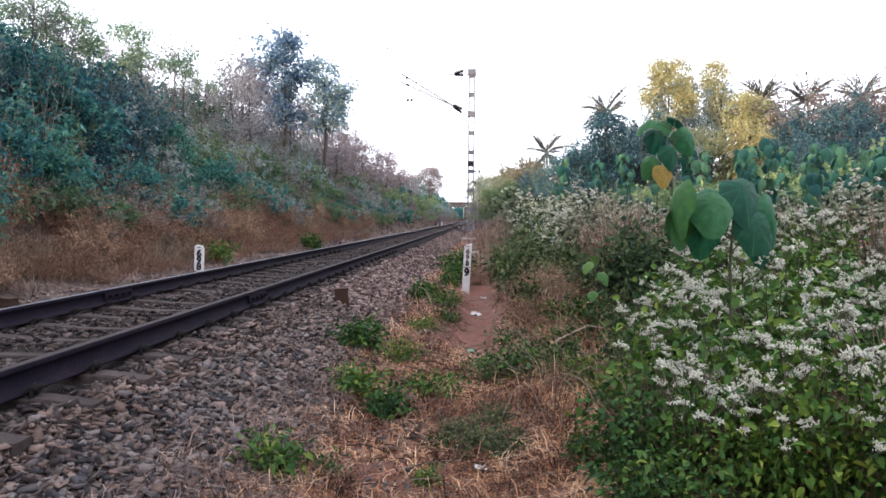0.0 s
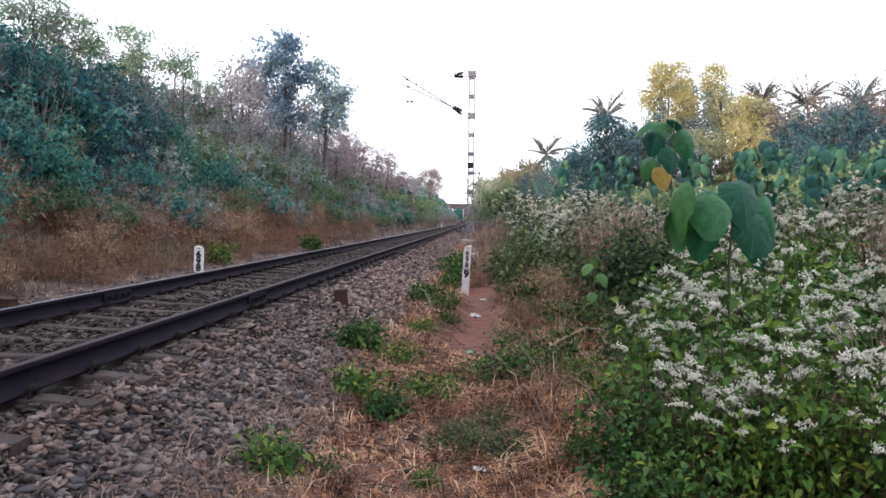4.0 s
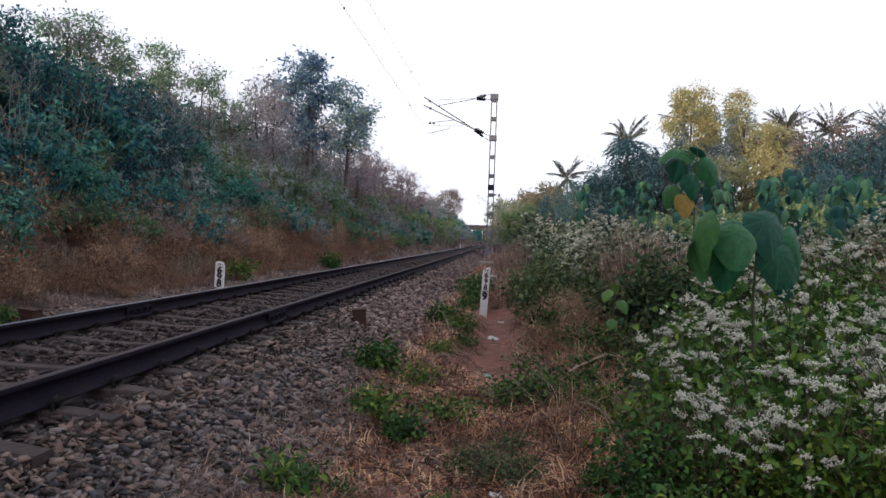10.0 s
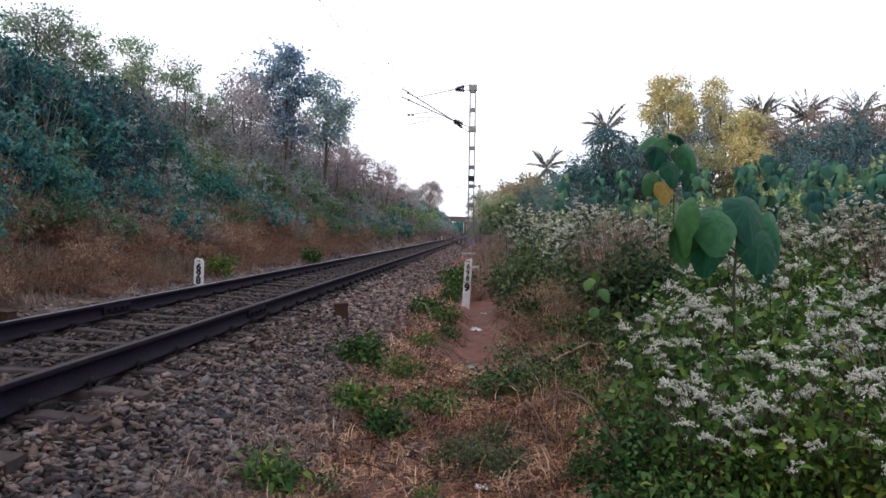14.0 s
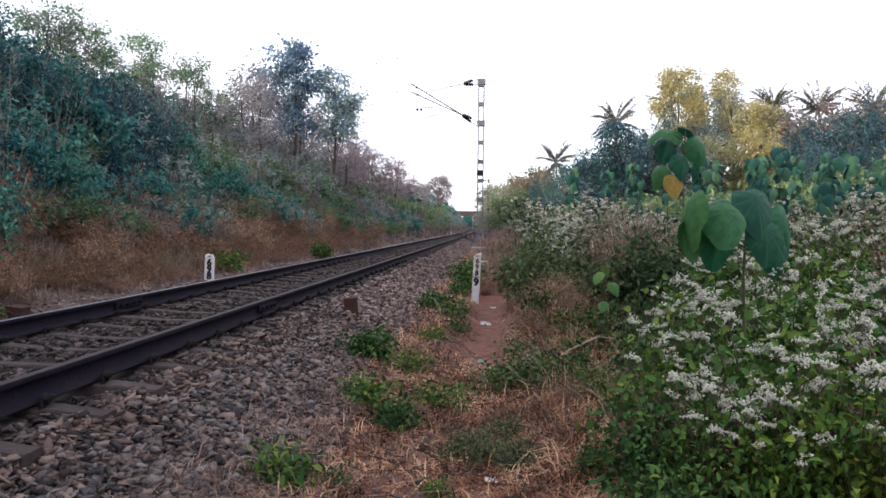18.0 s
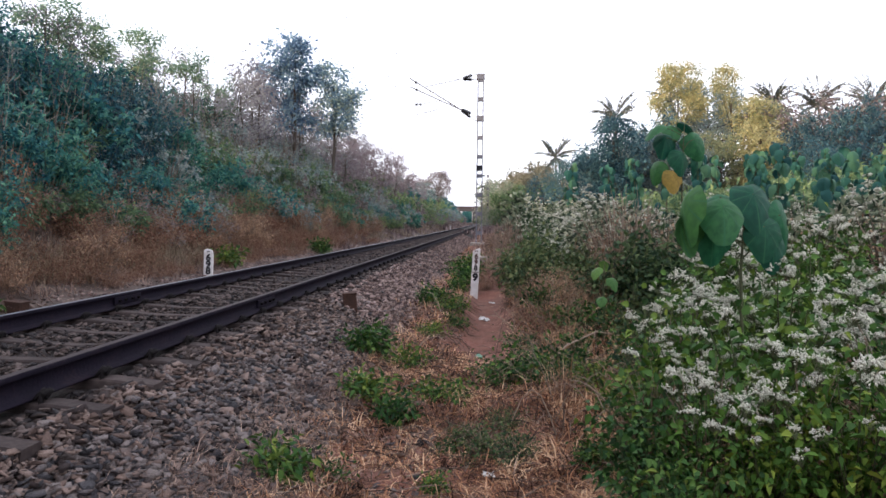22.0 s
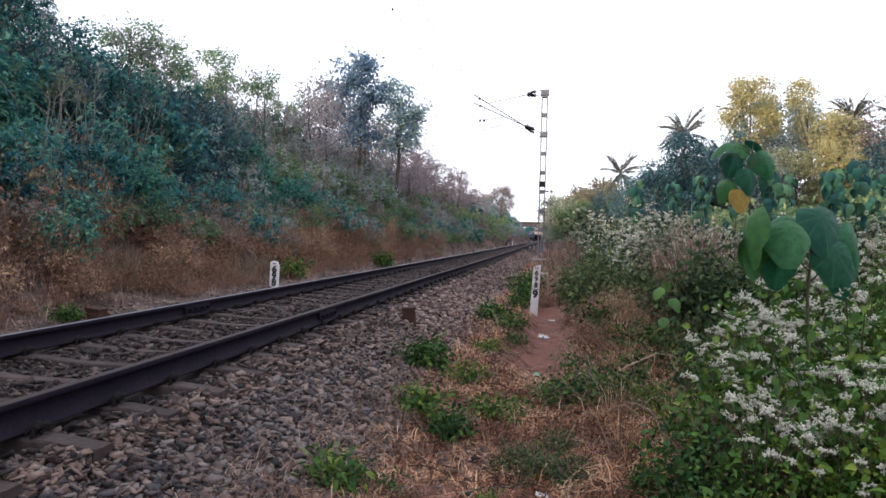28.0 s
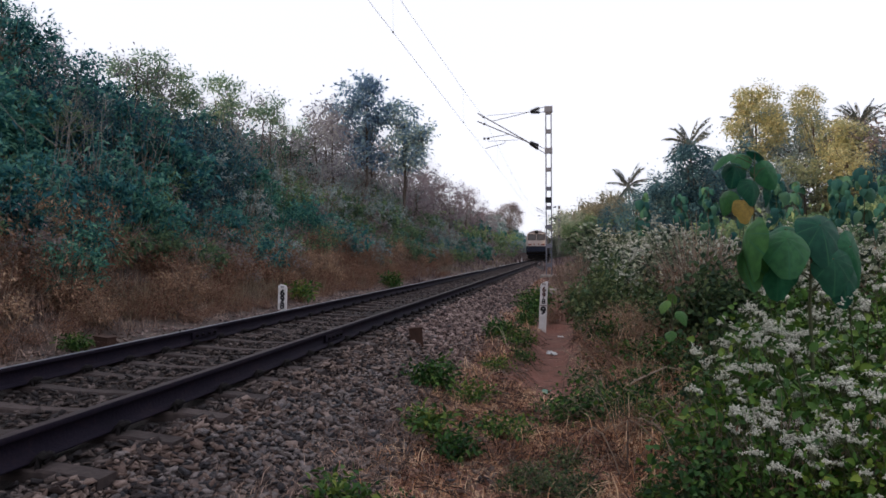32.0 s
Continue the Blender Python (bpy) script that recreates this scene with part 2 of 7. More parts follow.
M = {
    "soil": two_soils("red_soil", [(0.118, 0.050, 0.038), (0.24, 0.103, 0.077), (0.38, 0.185, 0.142)], [(0.06, 0.045, 0.040), (0.11, 0.080, 0.070), (0.18, 0.135, 0.115)], (0.10, 0.062, 0.045)),
    # near black, so gaps between the stones carry painted shade
    "ballast_bed": surface("ballast_gap_shade", [(0.010, 0.0075, 0.008), (0.026, 0.019, 0.019), (0.055, 0.040, 0.038)], 9, 0.95, 0.9),
    "stone": surface("ballast_stone", [(0.030, 0.027, 0.033), (0.072, 0.065, 0.075), (0.128, 0.095, 0.087), (0.186, 0.125, 0.107), (0.116, 0.106, 0.116), (0.174, 0.140, 0.133), (0.255, 0.212, 0.204)], 16, 0.8, 0.9, by_piece=0.7, spec=0.4),
    "stone_brown": surface("dusty_brown_stone", [(0.034, 0.023, 0.023), (0.090, 0.061, 0.053), (0.157, 0.105, 0.088), (0.196, 0.133, 0.111), (0.280, 0.205, 0.178)], 16, 0.9, 0.6, by_piece=0.7),
    "stone_dust": surface("pale_dusty_stone", [(0.089, 0.060, 0.060), (0.163, 0.110, 0.102), (0.247, 0.167, 0.151), (0.299, 0.208, 0.186), (0.389, 0.285, 0.257)], 16, 0.9, 0.6, by_piece=0.7),
    "stone_oily": surface("dark_inner_stone", [(0.015, 0.011, 0.013), (0.032, 0.023, 0.023), (0.055, 0.039, 0.036), (0.080, 0.058, 0.052), (0.140, 0.105, 0.097)], 16, 0.85, 0.6, by_piece=0.75),
    "concrete": surface("sleeper_concrete", [(0.024, 0.017, 0.017), (0.045, 0.032, 0.031), (0.085, 0.062, 0.058)], 3, 0.9, 0.35, by_piece=0.2),
    "pale_concrete": surface("pale_concrete", [(0.3, 0.27, 0.24), (0.45, 0.41, 0.37)], 3, 0.9, 0.3),
    # rust with the web's bluish shade darkened into the colour
    "rail_side": surface("shaded_rusty_rail", [(0.006, 0.004, 0.011), (0.010, 0.007, 0.016), (0.021, 0.012, 0.019)], 5, 0.8, 0.2, spec=0.12),
    # worn steel; the far rail's bluish sky sheen is tinted in
    "rail_top": surface("sheen_worn_rail_top", [(0.147, 0.146, 0.182), (0.252, 0.263, 0.338)], 6, 0.36, 0.05, metal=0.85),
    "rail_top_dull": surface("browned_rail_top", [(0.023, 0.014, 0.017), (0.048, 0.029, 0.034)], 6, 0.6, 0.05, metal=0.3, spec=0.2),
    "clip": surface("dark_clip_steel", [(0.006, 0.005, 0.006), (0.014, 0.011, 0.011)], 8, 0.75, 0.2, spec=0.1),
    "rust": surface("brown_rust", [(0.035, 0.018, 0.014), (0.085, 0.040, 0.028)], 7, 0.9, 0.4),
    "galv": surface("galvanised_steel", [(0.165, 0.165, 0.200), (0.250, 0.250, 0.295)], 3, 0.6, 0.1, metal=0.25),
    "insulator": surface("grey_insulator", [(0.04, 0.042, 0.055), (0.07, 0.07, 0.085)], 5, 0.4, 0.05),
    "wire": surface("dull_copper_wire", [(0.10, 0.085, 0.08), (0.16, 0.14, 0.13)], 3, 0.6, 0.0, metal=0.4),
    "white_paint": surface("white_paint", [(0.75, 0.73, 0.75), (1.0, 0.98, 1.0)], 5, 0.7, 0.1, spots=(0.5, 0.42, 0.38), spot_scale=4),
    "black_paint": surface("black_paint", [(0.010, 0.010, 0.015), (0.03, 0.03, 0.035)], 8, 0.7, 0.05),
    "brown_paint": surface("faded_brown_paint", [(0.060, 0.019, 0.015), (0.105, 0.038, 0.026)], 8, 0.7, 0.05),
    "palm_trunk": surface("pale_palm_trunk", [(0.17, 0.13, 0.115), (0.30, 0.245, 0.22)], 4, 0.95, 0.5),
    "bark": surface("grey_bark", [(0.07, 0.055, 0.045), (0.16, 0.13, 0.11)], 6, 0.95, 0.6),
    "dry_stem": surface("dry_stem", [(0.15, 0.105, 0.085), (0.42, 0.325, 0.255)], 5, 0.95, 0.3, by_piece=0.5),
    "pale_stalk": surface("pale_dead_stalk", [(0.15, 0.14, 0.13), (0.31, 0.285, 0.255)], 5, 0.95, 0.2, by_piece=0.5),
    "twig": surface("dead_twig", [(0.035, 0.022, 0.018), (0.09, 0.06, 0.048), (0.22, 0.16, 0.13)], 5, 0.95, 0.2, by_piece=0.8),
    "green_stem": surface("green_stem", [(0.05, 0.06, 0.03), (0.11, 0.12, 0.06)], 6, 0.8, 0.2),
    "litter": surface("white_litter", [(0.6, 0.6, 0.6), (0.85, 0.85, 0.85)], 9, 0.6, 0.1),
    "green_litter": surface("green_litter", [(0.05, 0.25, 0.14), (0.35, 0.5, 0.42)], 9, 0.6, 0.1),
    "cream": surface("cream_train_paint", [(0.55, 0.445, 0.41), (0.70, 0.585, 0.54)], 1.5, 0.6, 0.02),
    "navy": surface("dark_blue_train_paint", [(0.008, 0.012, 0.03), (0.013, 0.020, 0.05)], 1.5, 0.5, 0.02),
    "coach_blue": surface("blue_train_paint", [(0.02, 0.05, 0.14), (0.03, 0.075, 0.19)], 1.5, 0.5, 0.02),
    "red_paint": surface("red_brown_train_paint", [(0.22, 0.05, 0.03), (0.32, 0.08, 0.05)], 1.5, 0.5, 0.02),
    "roof_grey": surface("train_roof_brown_grey", [(0.17, 0.135, 0.125), (0.25, 0.205, 0.19)], 1.5, 0.8, 0.05),
    "glass": surface("dark_window_glass", [(0.03, 0.02, 0.018), (0.06, 0.045, 0.04)], 2, 0.12, 0.0, spec=0.6),
    "lamp_glass": surface("headlamp_glass", [(0.6, 0.58, 0.5), (0.75, 0.72, 0.65)], 2, 0.15, 0.0, spec=0.6),
    # the bank's blue shade light is mixed into these two leaf colours
    "leaf_dark": foliage("shade_dark_green_leaves", [(0.011, 0.058, 0.071), (0.036, 0.165, 0.162), (0.090, 0.281, 0.226), (0.200, 0.436, 0.282)], 0.38),
    "leaf_blue": foliage("shade_blue_green_leaves", [(0.011, 0.054, 0.077), (0.033, 0.155, 0.187), (0.085, 0.281, 0.274), (0.212, 0.446, 0.308)], 0.38),
    # darker copy of the bluish leaves, with shade put into the colour
    "leaf_shade": foliage("shade_dark_blue_leaves", [(0.022, 0.061, 0.092), (0.056, 0.137, 0.190), (0.118, 0.241, 0.280), (0.234, 0.373, 0.331)], 0.35),
    # paler and bluer than the leaves, to carry distance haze
    "leaf_tree": foliage("hazed_tree_leaves", [(0.138, 0.231, 0.376), (0.255, 0.398, 0.570), (0.436, 0.601, 0.638), (0.702, 0.785, 0.638)], 0.5),
    # low sun on the crowns is put into this paler leaf colour
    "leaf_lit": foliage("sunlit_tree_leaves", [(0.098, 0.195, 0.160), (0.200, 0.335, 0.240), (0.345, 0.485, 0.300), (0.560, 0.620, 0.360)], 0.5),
    "leaf_scrub": foliage("scrub_leaves", [(0.024, 0.042, 0.028), (0.090, 0.135, 0.082), (0.270, 0.315, 0.205), (0.620, 0.620, 0.450)], 0.22, 0.55, 0.2, 0.15),
    # for the bank's hollow: its shade is put into the leaf colour
    "leaf_hollow": foliage("shade_tinted_leaves", [(0.011, 0.045, 0.076), (0.027, 0.095, 0.135), (0.052, 0.151, 0.178), (0.104, 0.225, 0.221)], 0.3),
    # pale because the haze over the bank is painted into the leaves
    "leaf_hazed": foliage("hazed_bank_leaves", [(0.173, 0.255, 0.283), (0.295, 0.385, 0.397), (0.427, 0.500, 0.462), (0.570, 0.600, 0.526)], 0.42),
    "leaf_bank": foliage("green_bank_leaves", [(0.074, 0.145, 0.092), (0.152, 0.252, 0.142), (0.255, 0.362, 0.182), (0.400, 0.480, 0.230)], 0.38),
    # a mauve veil of haze is part of the next two leaf colours
    "leaf_mauve": foliage("hazed_mauve_leaves", [(0.195, 0.189, 0.229), (0.325, 0.306, 0.347), (0.450, 0.422, 0.440), (0.560, 0.538, 0.508)], 0.5),
    "leaf_haze": foliage("hazed_pinkish_leaves", [(0.30, 0.25, 0.29), (0.42, 0.35, 0.38), (0.55, 0.46, 0.47), (0.50, 0.50, 0.46)], 0.5),
    "laterite": surface("red_brown_masonry", [(0.060, 0.046, 0.053), (0.095, 0.073, 0.082), (0.14, 0.108, 0.118)], 1.4, 0.95, 0.5),
    "bridge_concrete": surface("stained_grey_concrete", [(0.08, 0.08, 0.092), (0.125, 0.122, 0.136), (0.175, 0.168, 0.18)], 0.8, 0.95, 0.4, spots=(0.13, 0.115, 0.12), spot_scale=.6),
    # dry leaves, lightened and blued further for haze
    "leaf_pink": foliage("hazed_dry_pinkish_leaves", [(0.205, 0.160, 0.190), (0.320, 0.250, 0.280), (0.460, 0.370, 0.385), (0.310, 0.315, 0.290)], 0.45),
    "sapling_far": foliage("dull_broad_leaf", [(0.020, 0.085, 0.088), (0.042, 0.145, 0.118), (0.105, 0.225, 0.125)], 0.25, 0.6, 0.12, 0.75),
    "leaf_tan": foliage("tan_green_leaves", [(0.17, 0.20, 0.16), (0.27, 0.275, 0.205), (0.39, 0.35, 0.255), (0.53, 0.445, 0.315)], 0.35),
    "leaf_rust": foliage("dry_reddish_leaves", [(0.165, 0.092, 0.065), (0.297, 0.167, 0.118), (0.440, 0.275, 0.187), (0.660, 0.475, 0.315)], 0.3, 0.8, 0.1, 0.5),
    "leaf_low": foliage("dark_low_leaves", [(0.018, 0.040, 0.024), (0.044, 0.088, 0.042), (0.100, 0.155, 0.064), (0.200, 0.220, 0.095)], 0.2, 0.6, 0.12),
    "leaf_mid": foliage("mid_green_leaves", [(0.022, 0.058, 0.018), (0.044, 0.114, 0.026), (0.090, 0.186, 0.038), (0.204, 0.304, 0.058)], 0.13),
    "leaf_bright": foliage("fresh_green_leaves", [(0.023, 0.063, 0.016), (0.050, 0.125, 0.021), (0.101, 0.200, 0.033), (0.237, 0.302, 0.046)], 0.13),
    "leaf_weed": foliage("weed_leaves", [(0.015, 0.046, 0.016), (0.036, 0.104, 0.028), (0.088, 0.172, 0.036), (0.220, 0.270, 0.050)], 0.16),
    # dry brown, with a bluish haze added to the colour
    "leaf_brown": foliage("hazed_dry_brown_leaves", [(0.150, 0.115, 0.125), (0.265, 0.205, 0.212), (0.385, 0.310, 0.310), (0.215, 0.255, 0.195)]),
    # gold of the low sun is put into the leaf colour itself
    "leaf_yellow": foliage("sun_gilded_leaves", [(0.320, 0.395, 0.255), (0.510, 0.530, 0.310), (0.700, 0.640, 0.340), (0.880, 0.720, 0.380)], 0.45),
    # brightened above real leaves to stand for haze
    "leaf_grey": foliage("hazed_grey_green_leaves", [(0.130, 0.200, 0.159), (0.281, 0.371, 0.278), (0.500, 0.541, 0.423), (0.782, 0.703, 0.609)]),
    "big_leaf": broad_leaf("broad_green_leaf", [(0.013, 0.101, 0.067), (0.029, 0.159, 0.076), (0.077, 0.218, 0.067)], (0.028, 0.120, 0.056)),
    "leaf_fresh": broad_leaf("fresh_pale_green_leaf", [(0.050, 0.150, 0.045), (0.090, 0.215, 0.060), (0.160, 0.290, 0.075)], (0.10, 0.20, 0.06)),
    "yellow_leaf": broad_leaf("yellowed_leaf", [(0.36, 0.24, 0.06), (0.52, 0.36, 0.10)], (0.20, 0.13, 0.03), 0.35),
    "flower": foliage("white_flowers", [(0.678, 0.666, 0.577), (1.060, 1.045, 0.912), (1.250, 1.250, 1.154)], 0.2, 0.8, 0.1, 0.1),
    "leaf_litter": foliage("fallen_leaves", [(0.075, 0.038, 0.024), (0.165, 0.080, 0.048), (0.300, 0.160, 0.095), (0.430, 0.280, 0.180)], 0.15, 0.85, 0.1, 0.1),
    "seed": foliage("pale_seed_heads", [(0.46, 0.465, 0.38), (0.70, 0.69, 0.59), (1.0, 0.97, 0.86)], 0.2, 0.8, 0.1, 0.1),
    "straw": foliage("dry_straw", [(0.030, 0.014, 0.010), (0.220, 0.096, 0.055), (0.660, 0.340, 0.190), (1.0, 0.700, 0.460)], 0.2, 0.8, 0.1, 0.15, patches=2.0),
    "pale_grass": foliage("pale_dry_grass", [(0.17, 0.125, 0.092), (0.30, 0.235, 0.17), (0.46, 0.375, 0.275)], 0.25, 0.8, 0.1, 0.1),
    "brown_grass": foliage("brown_grass", [(0.115, 0.073, 0.061), (0.215, 0.138, 0.115), (0.350, 0.235, 0.194), (0.58, 0.415, 0.335)], 0.2, 0.85, 0.1, 0.15, patches=0.9),
    "mauve_grass": foliage("purplish_dry_grass", [(0.085, 0.060, 0.064), (0.160, 0.114, 0.116), (0.260, 0.196, 0.192), (0.42, 0.330, 0.310)], 0.2, 0.85, 0.1, 0.15, patches=0.9),
    "palm": foliage("palm_fronds", [(0.075, 0.105, 0.120), (0.135, 0.160, 0.160), (0.225, 0.225, 0.185), (0.42, 0.35, 0.23)], 0.25),
}


# ---------------------------------------------------------------- building helpers
def fast_mesh(name, V, F, mat, smooth=False):
    """A mesh from arrays of vertices and of faces with the same number of corners."""
    V, F = np.asarray(V, float), np.asarray(F, np.int32)
    me = bpy.data.meshes.new(name)
    me.vertices.add(len(V))
    me.vertices.foreach_set("co", V.astype(np.float32).ravel())
    me.loops.add(F.size)
    me.loops.foreach_set("vertex_index", F.ravel())
    me.polygons.add(len(F))
    me.polygons.foreach_set("loop_start", np.arange(0, F.size, F.shape[1], dtype=np.int32))
    me.update(calc_edges=True)
    if smooth:
        me.polygons.foreach_set("use_smooth", np.ones(len(F), bool))
    me.materials.append(mat)
    return me


def bm_mesh(name, bm, mat, smooth=False):
    me = bpy.data.meshes.new(name)
    bm.normal_update()
    bm.to_mesh(me)
    bm.free()
    if smooth:
        for p in me.polygons:
            p.use_smooth = True
    me.materials.append(mat)
    return me


def under(name, me, parent, label="", m=None):
    """Links a mesh as a part under a thing or a part."""
    ob = new(name, me)
    ob.parent = parent
    if m is not None:
        ob.matrix_basis = m
    if label:
        ob["label"] = label
    return ob


def part(name, bm, mat, parent, label="", m=None, smooth=False):
    return under(name, bm_mesh(name, bm, mat, smooth), parent, label, m)


def thing(name, m, label, category, group="", kind=""):
    ob = new(name)
    ob.empty_display_size = 0.2
    ob.matrix_basis = m
    return tagged(ob, label, category, group, kind)


def box(sx, sy, sz, at=(0, 0, 0), bevel=0.0, bm=None, taper=1.0):
    """A block with its base at z = at[2], its edges rounded."""
    own = bmesh.new()
    bmesh.ops.create_cube(own, size=1)
    for v in own.verts:
        k = taper if v.co.z > 0 else 1.0
        v.co = Vector((v.co.x * sx * k, v.co.y * sy * k, (v.co.z + 0.5) * sz))
    if bevel:
        bmesh.ops.bevel(own, geom=own.edges[:], offset=bevel, segments=2, affect='EDGES', profile=0.6)
    bmesh.ops.translate(own, verts=own.verts, vec=at)
    if bm is None:
        return own
    tmp = bpy.data.meshes.new("tmp")
    own.to_mesh(tmp)
    own.free()
    bm.from_mesh(tmp)
    bpy.data.meshes.remove(tmp)
    return bm


def tube(points, radii, sides=6, cap=True):
    """Vertices and quads of a tapering pipe along a line of points."""
    P = np.asarray(points, float)
    n = len(P)
    R = np.broadcast_to(np.asarray(radii, float), (n,))
    T = np.gradient(P, axis=0)
    T /= np.linalg.norm(T, axis=1)[:, None] + 1e-9
    ref = np.where(np.abs(T[:, 2:3]) > 0.9, np.array([[1.0, 0, 0]]), np.array([[0, 0, 1.0]]))
    A = np.cross(T, ref)
    A /= np.linalg.norm(A, axis=1)[:, None] + 1e-9
    B = np.cross(T, A)
    ang = np.arange(sides) * 2 * math.pi / sides
    V = P[:, None] + R[:, None, None] * (np.cos(ang)[None, :, None] * A[:, None] + np.sin(ang)[None, :, None] * B[:, None])
    F = []
    for i in range(n - 1):
        for j in range(sides):
            k = (j + 1) % sides
            F.append((i * sides + j, i * sides + k, (i + 1) * sides + k, (i + 1) * sides + j))
    return V.reshape(-1, 3), np.array(F, np.int32)


def merge(pieces):
    V, F, o = [], [], 0
    for v, f in pieces:
        V.append(v)
        F.append(f + o)
        o += len(v)
    return np.concatenate(V), np.concatenate(F)


def rod(name, a, b, r, mat, parent, sides=8, label=""):
    V, F = tube([a, b], r, sides)
    return under(name, fast_mesh(name, V, F, mat, True), parent, label)


def unit(v):
    return v / (np.linalg.norm(v, axis=-1, keepdims=True) + 1e-9)


def leaf_cloud(P, D, length, width, rng, detail=False, fold=0.25, droop=0.15):
    """Leaves at points P that grow along D: folded blades, four corners each, or six for those seen close."""
    n = len(P)
    L = np.asarray(length) * rng.uniform(0.5, 1.3, n)
    W = np.asarray(width) * rng.uniform(0.7, 1.2, n)
    D = unit(D)
    up = unit(np.array([0, 0, 1.0]) + rng.normal(0, 0.55, (n, 3)))
    S = unit(np.cross(D, up))
    N = np.cross(S, D)
    L, W = L[:, None], W[:, None]
    tip = P + D * L - np.array([0, 0, 1.0]) * L * droop
    if detail:
        a, b = P + D * L * 0.28, P + D * L * 0.62
        parts = [P, a - S * W * 0.5 + N * W * fold, b - S * W * 0.36 + N * W * fold * 0.7, tip, b + S * W * 0.36 + N * W * fold * 0.7, a + S * W * 0.5 + N * W * fold]
        V = np.stack(parts, 1).reshape(-1, 3)
        f = np.array([(0, 1, 2), (0, 2, 3), (0, 3, 4), (0, 4, 5)])
        k = 6
    else:
        mid = P + D * L * 0.42
        V = np.stack([P, mid - S * W * 0.5 + N * W * fold, tip, mid + S * W * 0.5 + N * W * fold], 1).reshape(-1, 3)
        f = np.array([(0, 1, 2), (0, 2, 3)])
        k = 4
    F = (np.arange(n)[:, None, None] * k + f[None]).reshape(-1, 3)
    return V, F


def smooth01(a, b, x):
    t = np.clip((np.asarray(x, float) - a) / (b - a), 0, 1)
    return t * t * (3 - 2 * t)


def lattice(ix, iy, seed):
    h = np.sin(ix * 127.1 + iy * 311.7 + seed * 74.7) * 43758.5453
    return h - np.floor(h)


def wob(x, y, scale, seed=0):
    """Smooth noise from -1 to 1."""
    x, y = np.asarray(x, float) / scale, np.asarray(y, float) / scale
    ix, iy = np.floor(x), np.floor(y)
    fx, fy = x - ix, y - iy
    fx, fy = fx * fx * (3 - 2 * fx), fy * fy * (3 - 2 * fy)
    a = lattice(ix, iy, seed) * (1 - fx) + lattice(ix + 1, iy, seed) * fx
    b = lattice(ix, iy + 1, seed) * (1 - fx) + lattice(ix + 1, iy + 1, seed) * fx
    return (a * (1 - fy) + b * fy) * 2 - 1


def track_x(y):
    """The line's centre: it bends gently away."""
    y = np.maximum(np.asarray(y, float), 0)
    past = np.clip(y - 230, 0, 60)
    return -3.2e-5 * y ** 2 - 4.2e-4 * past ** 2 - .0504 * np.maximum(y - 290, 0)


PROFILE_X = [-400, -60, -16, -13, -5.2, -4.2, -3.2, -2.4, 2.3, 2.9, 3.7, 4.6, 7, 12, 30, 60, 400]
PROFILE_Z = [7, 6.5, 6, 5.2, .75, .05, -.3, -.45, -.66, -.76, -.8, -.64, -.4, -.1, 1.6, 8, 12]


def ground_z(x, y, rough=True):
    x, y = np.asarray(x, float), np.asarray(y, float)
    u = x - track_x(y)
    z = np.interp(u, PROFILE_X, PROFILE_Z)
    rise = .15 * smooth01(6, 14, y) + .45 * smooth01(15, 32, y)
    z = z + rise * smooth01(2.2, 2.8, u) * (1 - smooth01(5, 9, u))
    # the trodden path lies sunk between low mounds
    z = z - .13 * smooth01(3.2, 3.34, u) * (1 - smooth01(3.75, 3.95, u)) * smooth01(8, 9.2, y) * (1 - smooth01(14.4, 14.9, y))
    z = z + .20 * np.exp(-((u - 4.45) / .42) ** 2 - ((y - 10.2) / 2.4) ** 2) + .10 * np.exp(-((u - 2.92) / .22) ** 2 - ((y - 9.6) / 2.6) ** 2)
    z = z + .10 * np.exp(-((u - 3.95) / .5) ** 2 - ((y - 6.6) / .9) ** 2)
    if rough:
        far = smooth01(2.2, 8, np.abs(u))
        z = z + wob(x, y, 0.55, 3) * 0.03 + wob(x, y, 1.6, 5) * (0.03 + 0.12 * far) + wob(x, y, 6, 7) * 0.35 * far
        z = z - 0.15 * (1 - smooth01(1.7, 2.2, np.abs(u)))
    return z


# ---------------------------------------------------------------- ground
def make_ground():
    xs = np.unique(np.round(np.concatenate([np.linspace(-900, -40, 12), np.linspace(-40, -8, 26), np.linspace(-8, 10, 110), np.linspace(10, 60, 30), np.linspace(60, 900, 12)]), 3))
    ys = np.unique(np.round(np.concatenate([np.linspace(-300, -10, 14), np.linspace(-10, 2, 20), np.linspace(2, 22, 120), np.linspace(22, 80, 70), np.linspace(80, 460, 60), np.linspace(460, 2500, 14)]), 3))
    X, Y = np.meshgrid(xs, ys, indexing="ij")
    Z = ground_z(X, Y)
    ny = len(ys)
    i, j = np.meshgrid(np.arange(len(xs) - 1), np.arange(ny - 1), indexing="ij")
    a = (i * ny + j).ravel()
    F = np.stack([a, a + ny, a + ny + 1, a + 1], 1)
    ob = new("ground", fast_mesh("ground", np.stack([X, Y, Z], -1).reshape(-1, 3), F, M["soil"], True))
    tagged(ob, "reddish brown soil with dry litter beside the line", "ground", kind="structure")


make_ground()

# ---------------------------------------------------------------- railway line
GAUGE = 0.8725        # rail centre from the line's centre
PITCH, FIRST = 0.65, 4.42
RAIL_Y = np.concatenate([np.linspace(-30, 60, 46), np.linspace(64, 420, 60)])


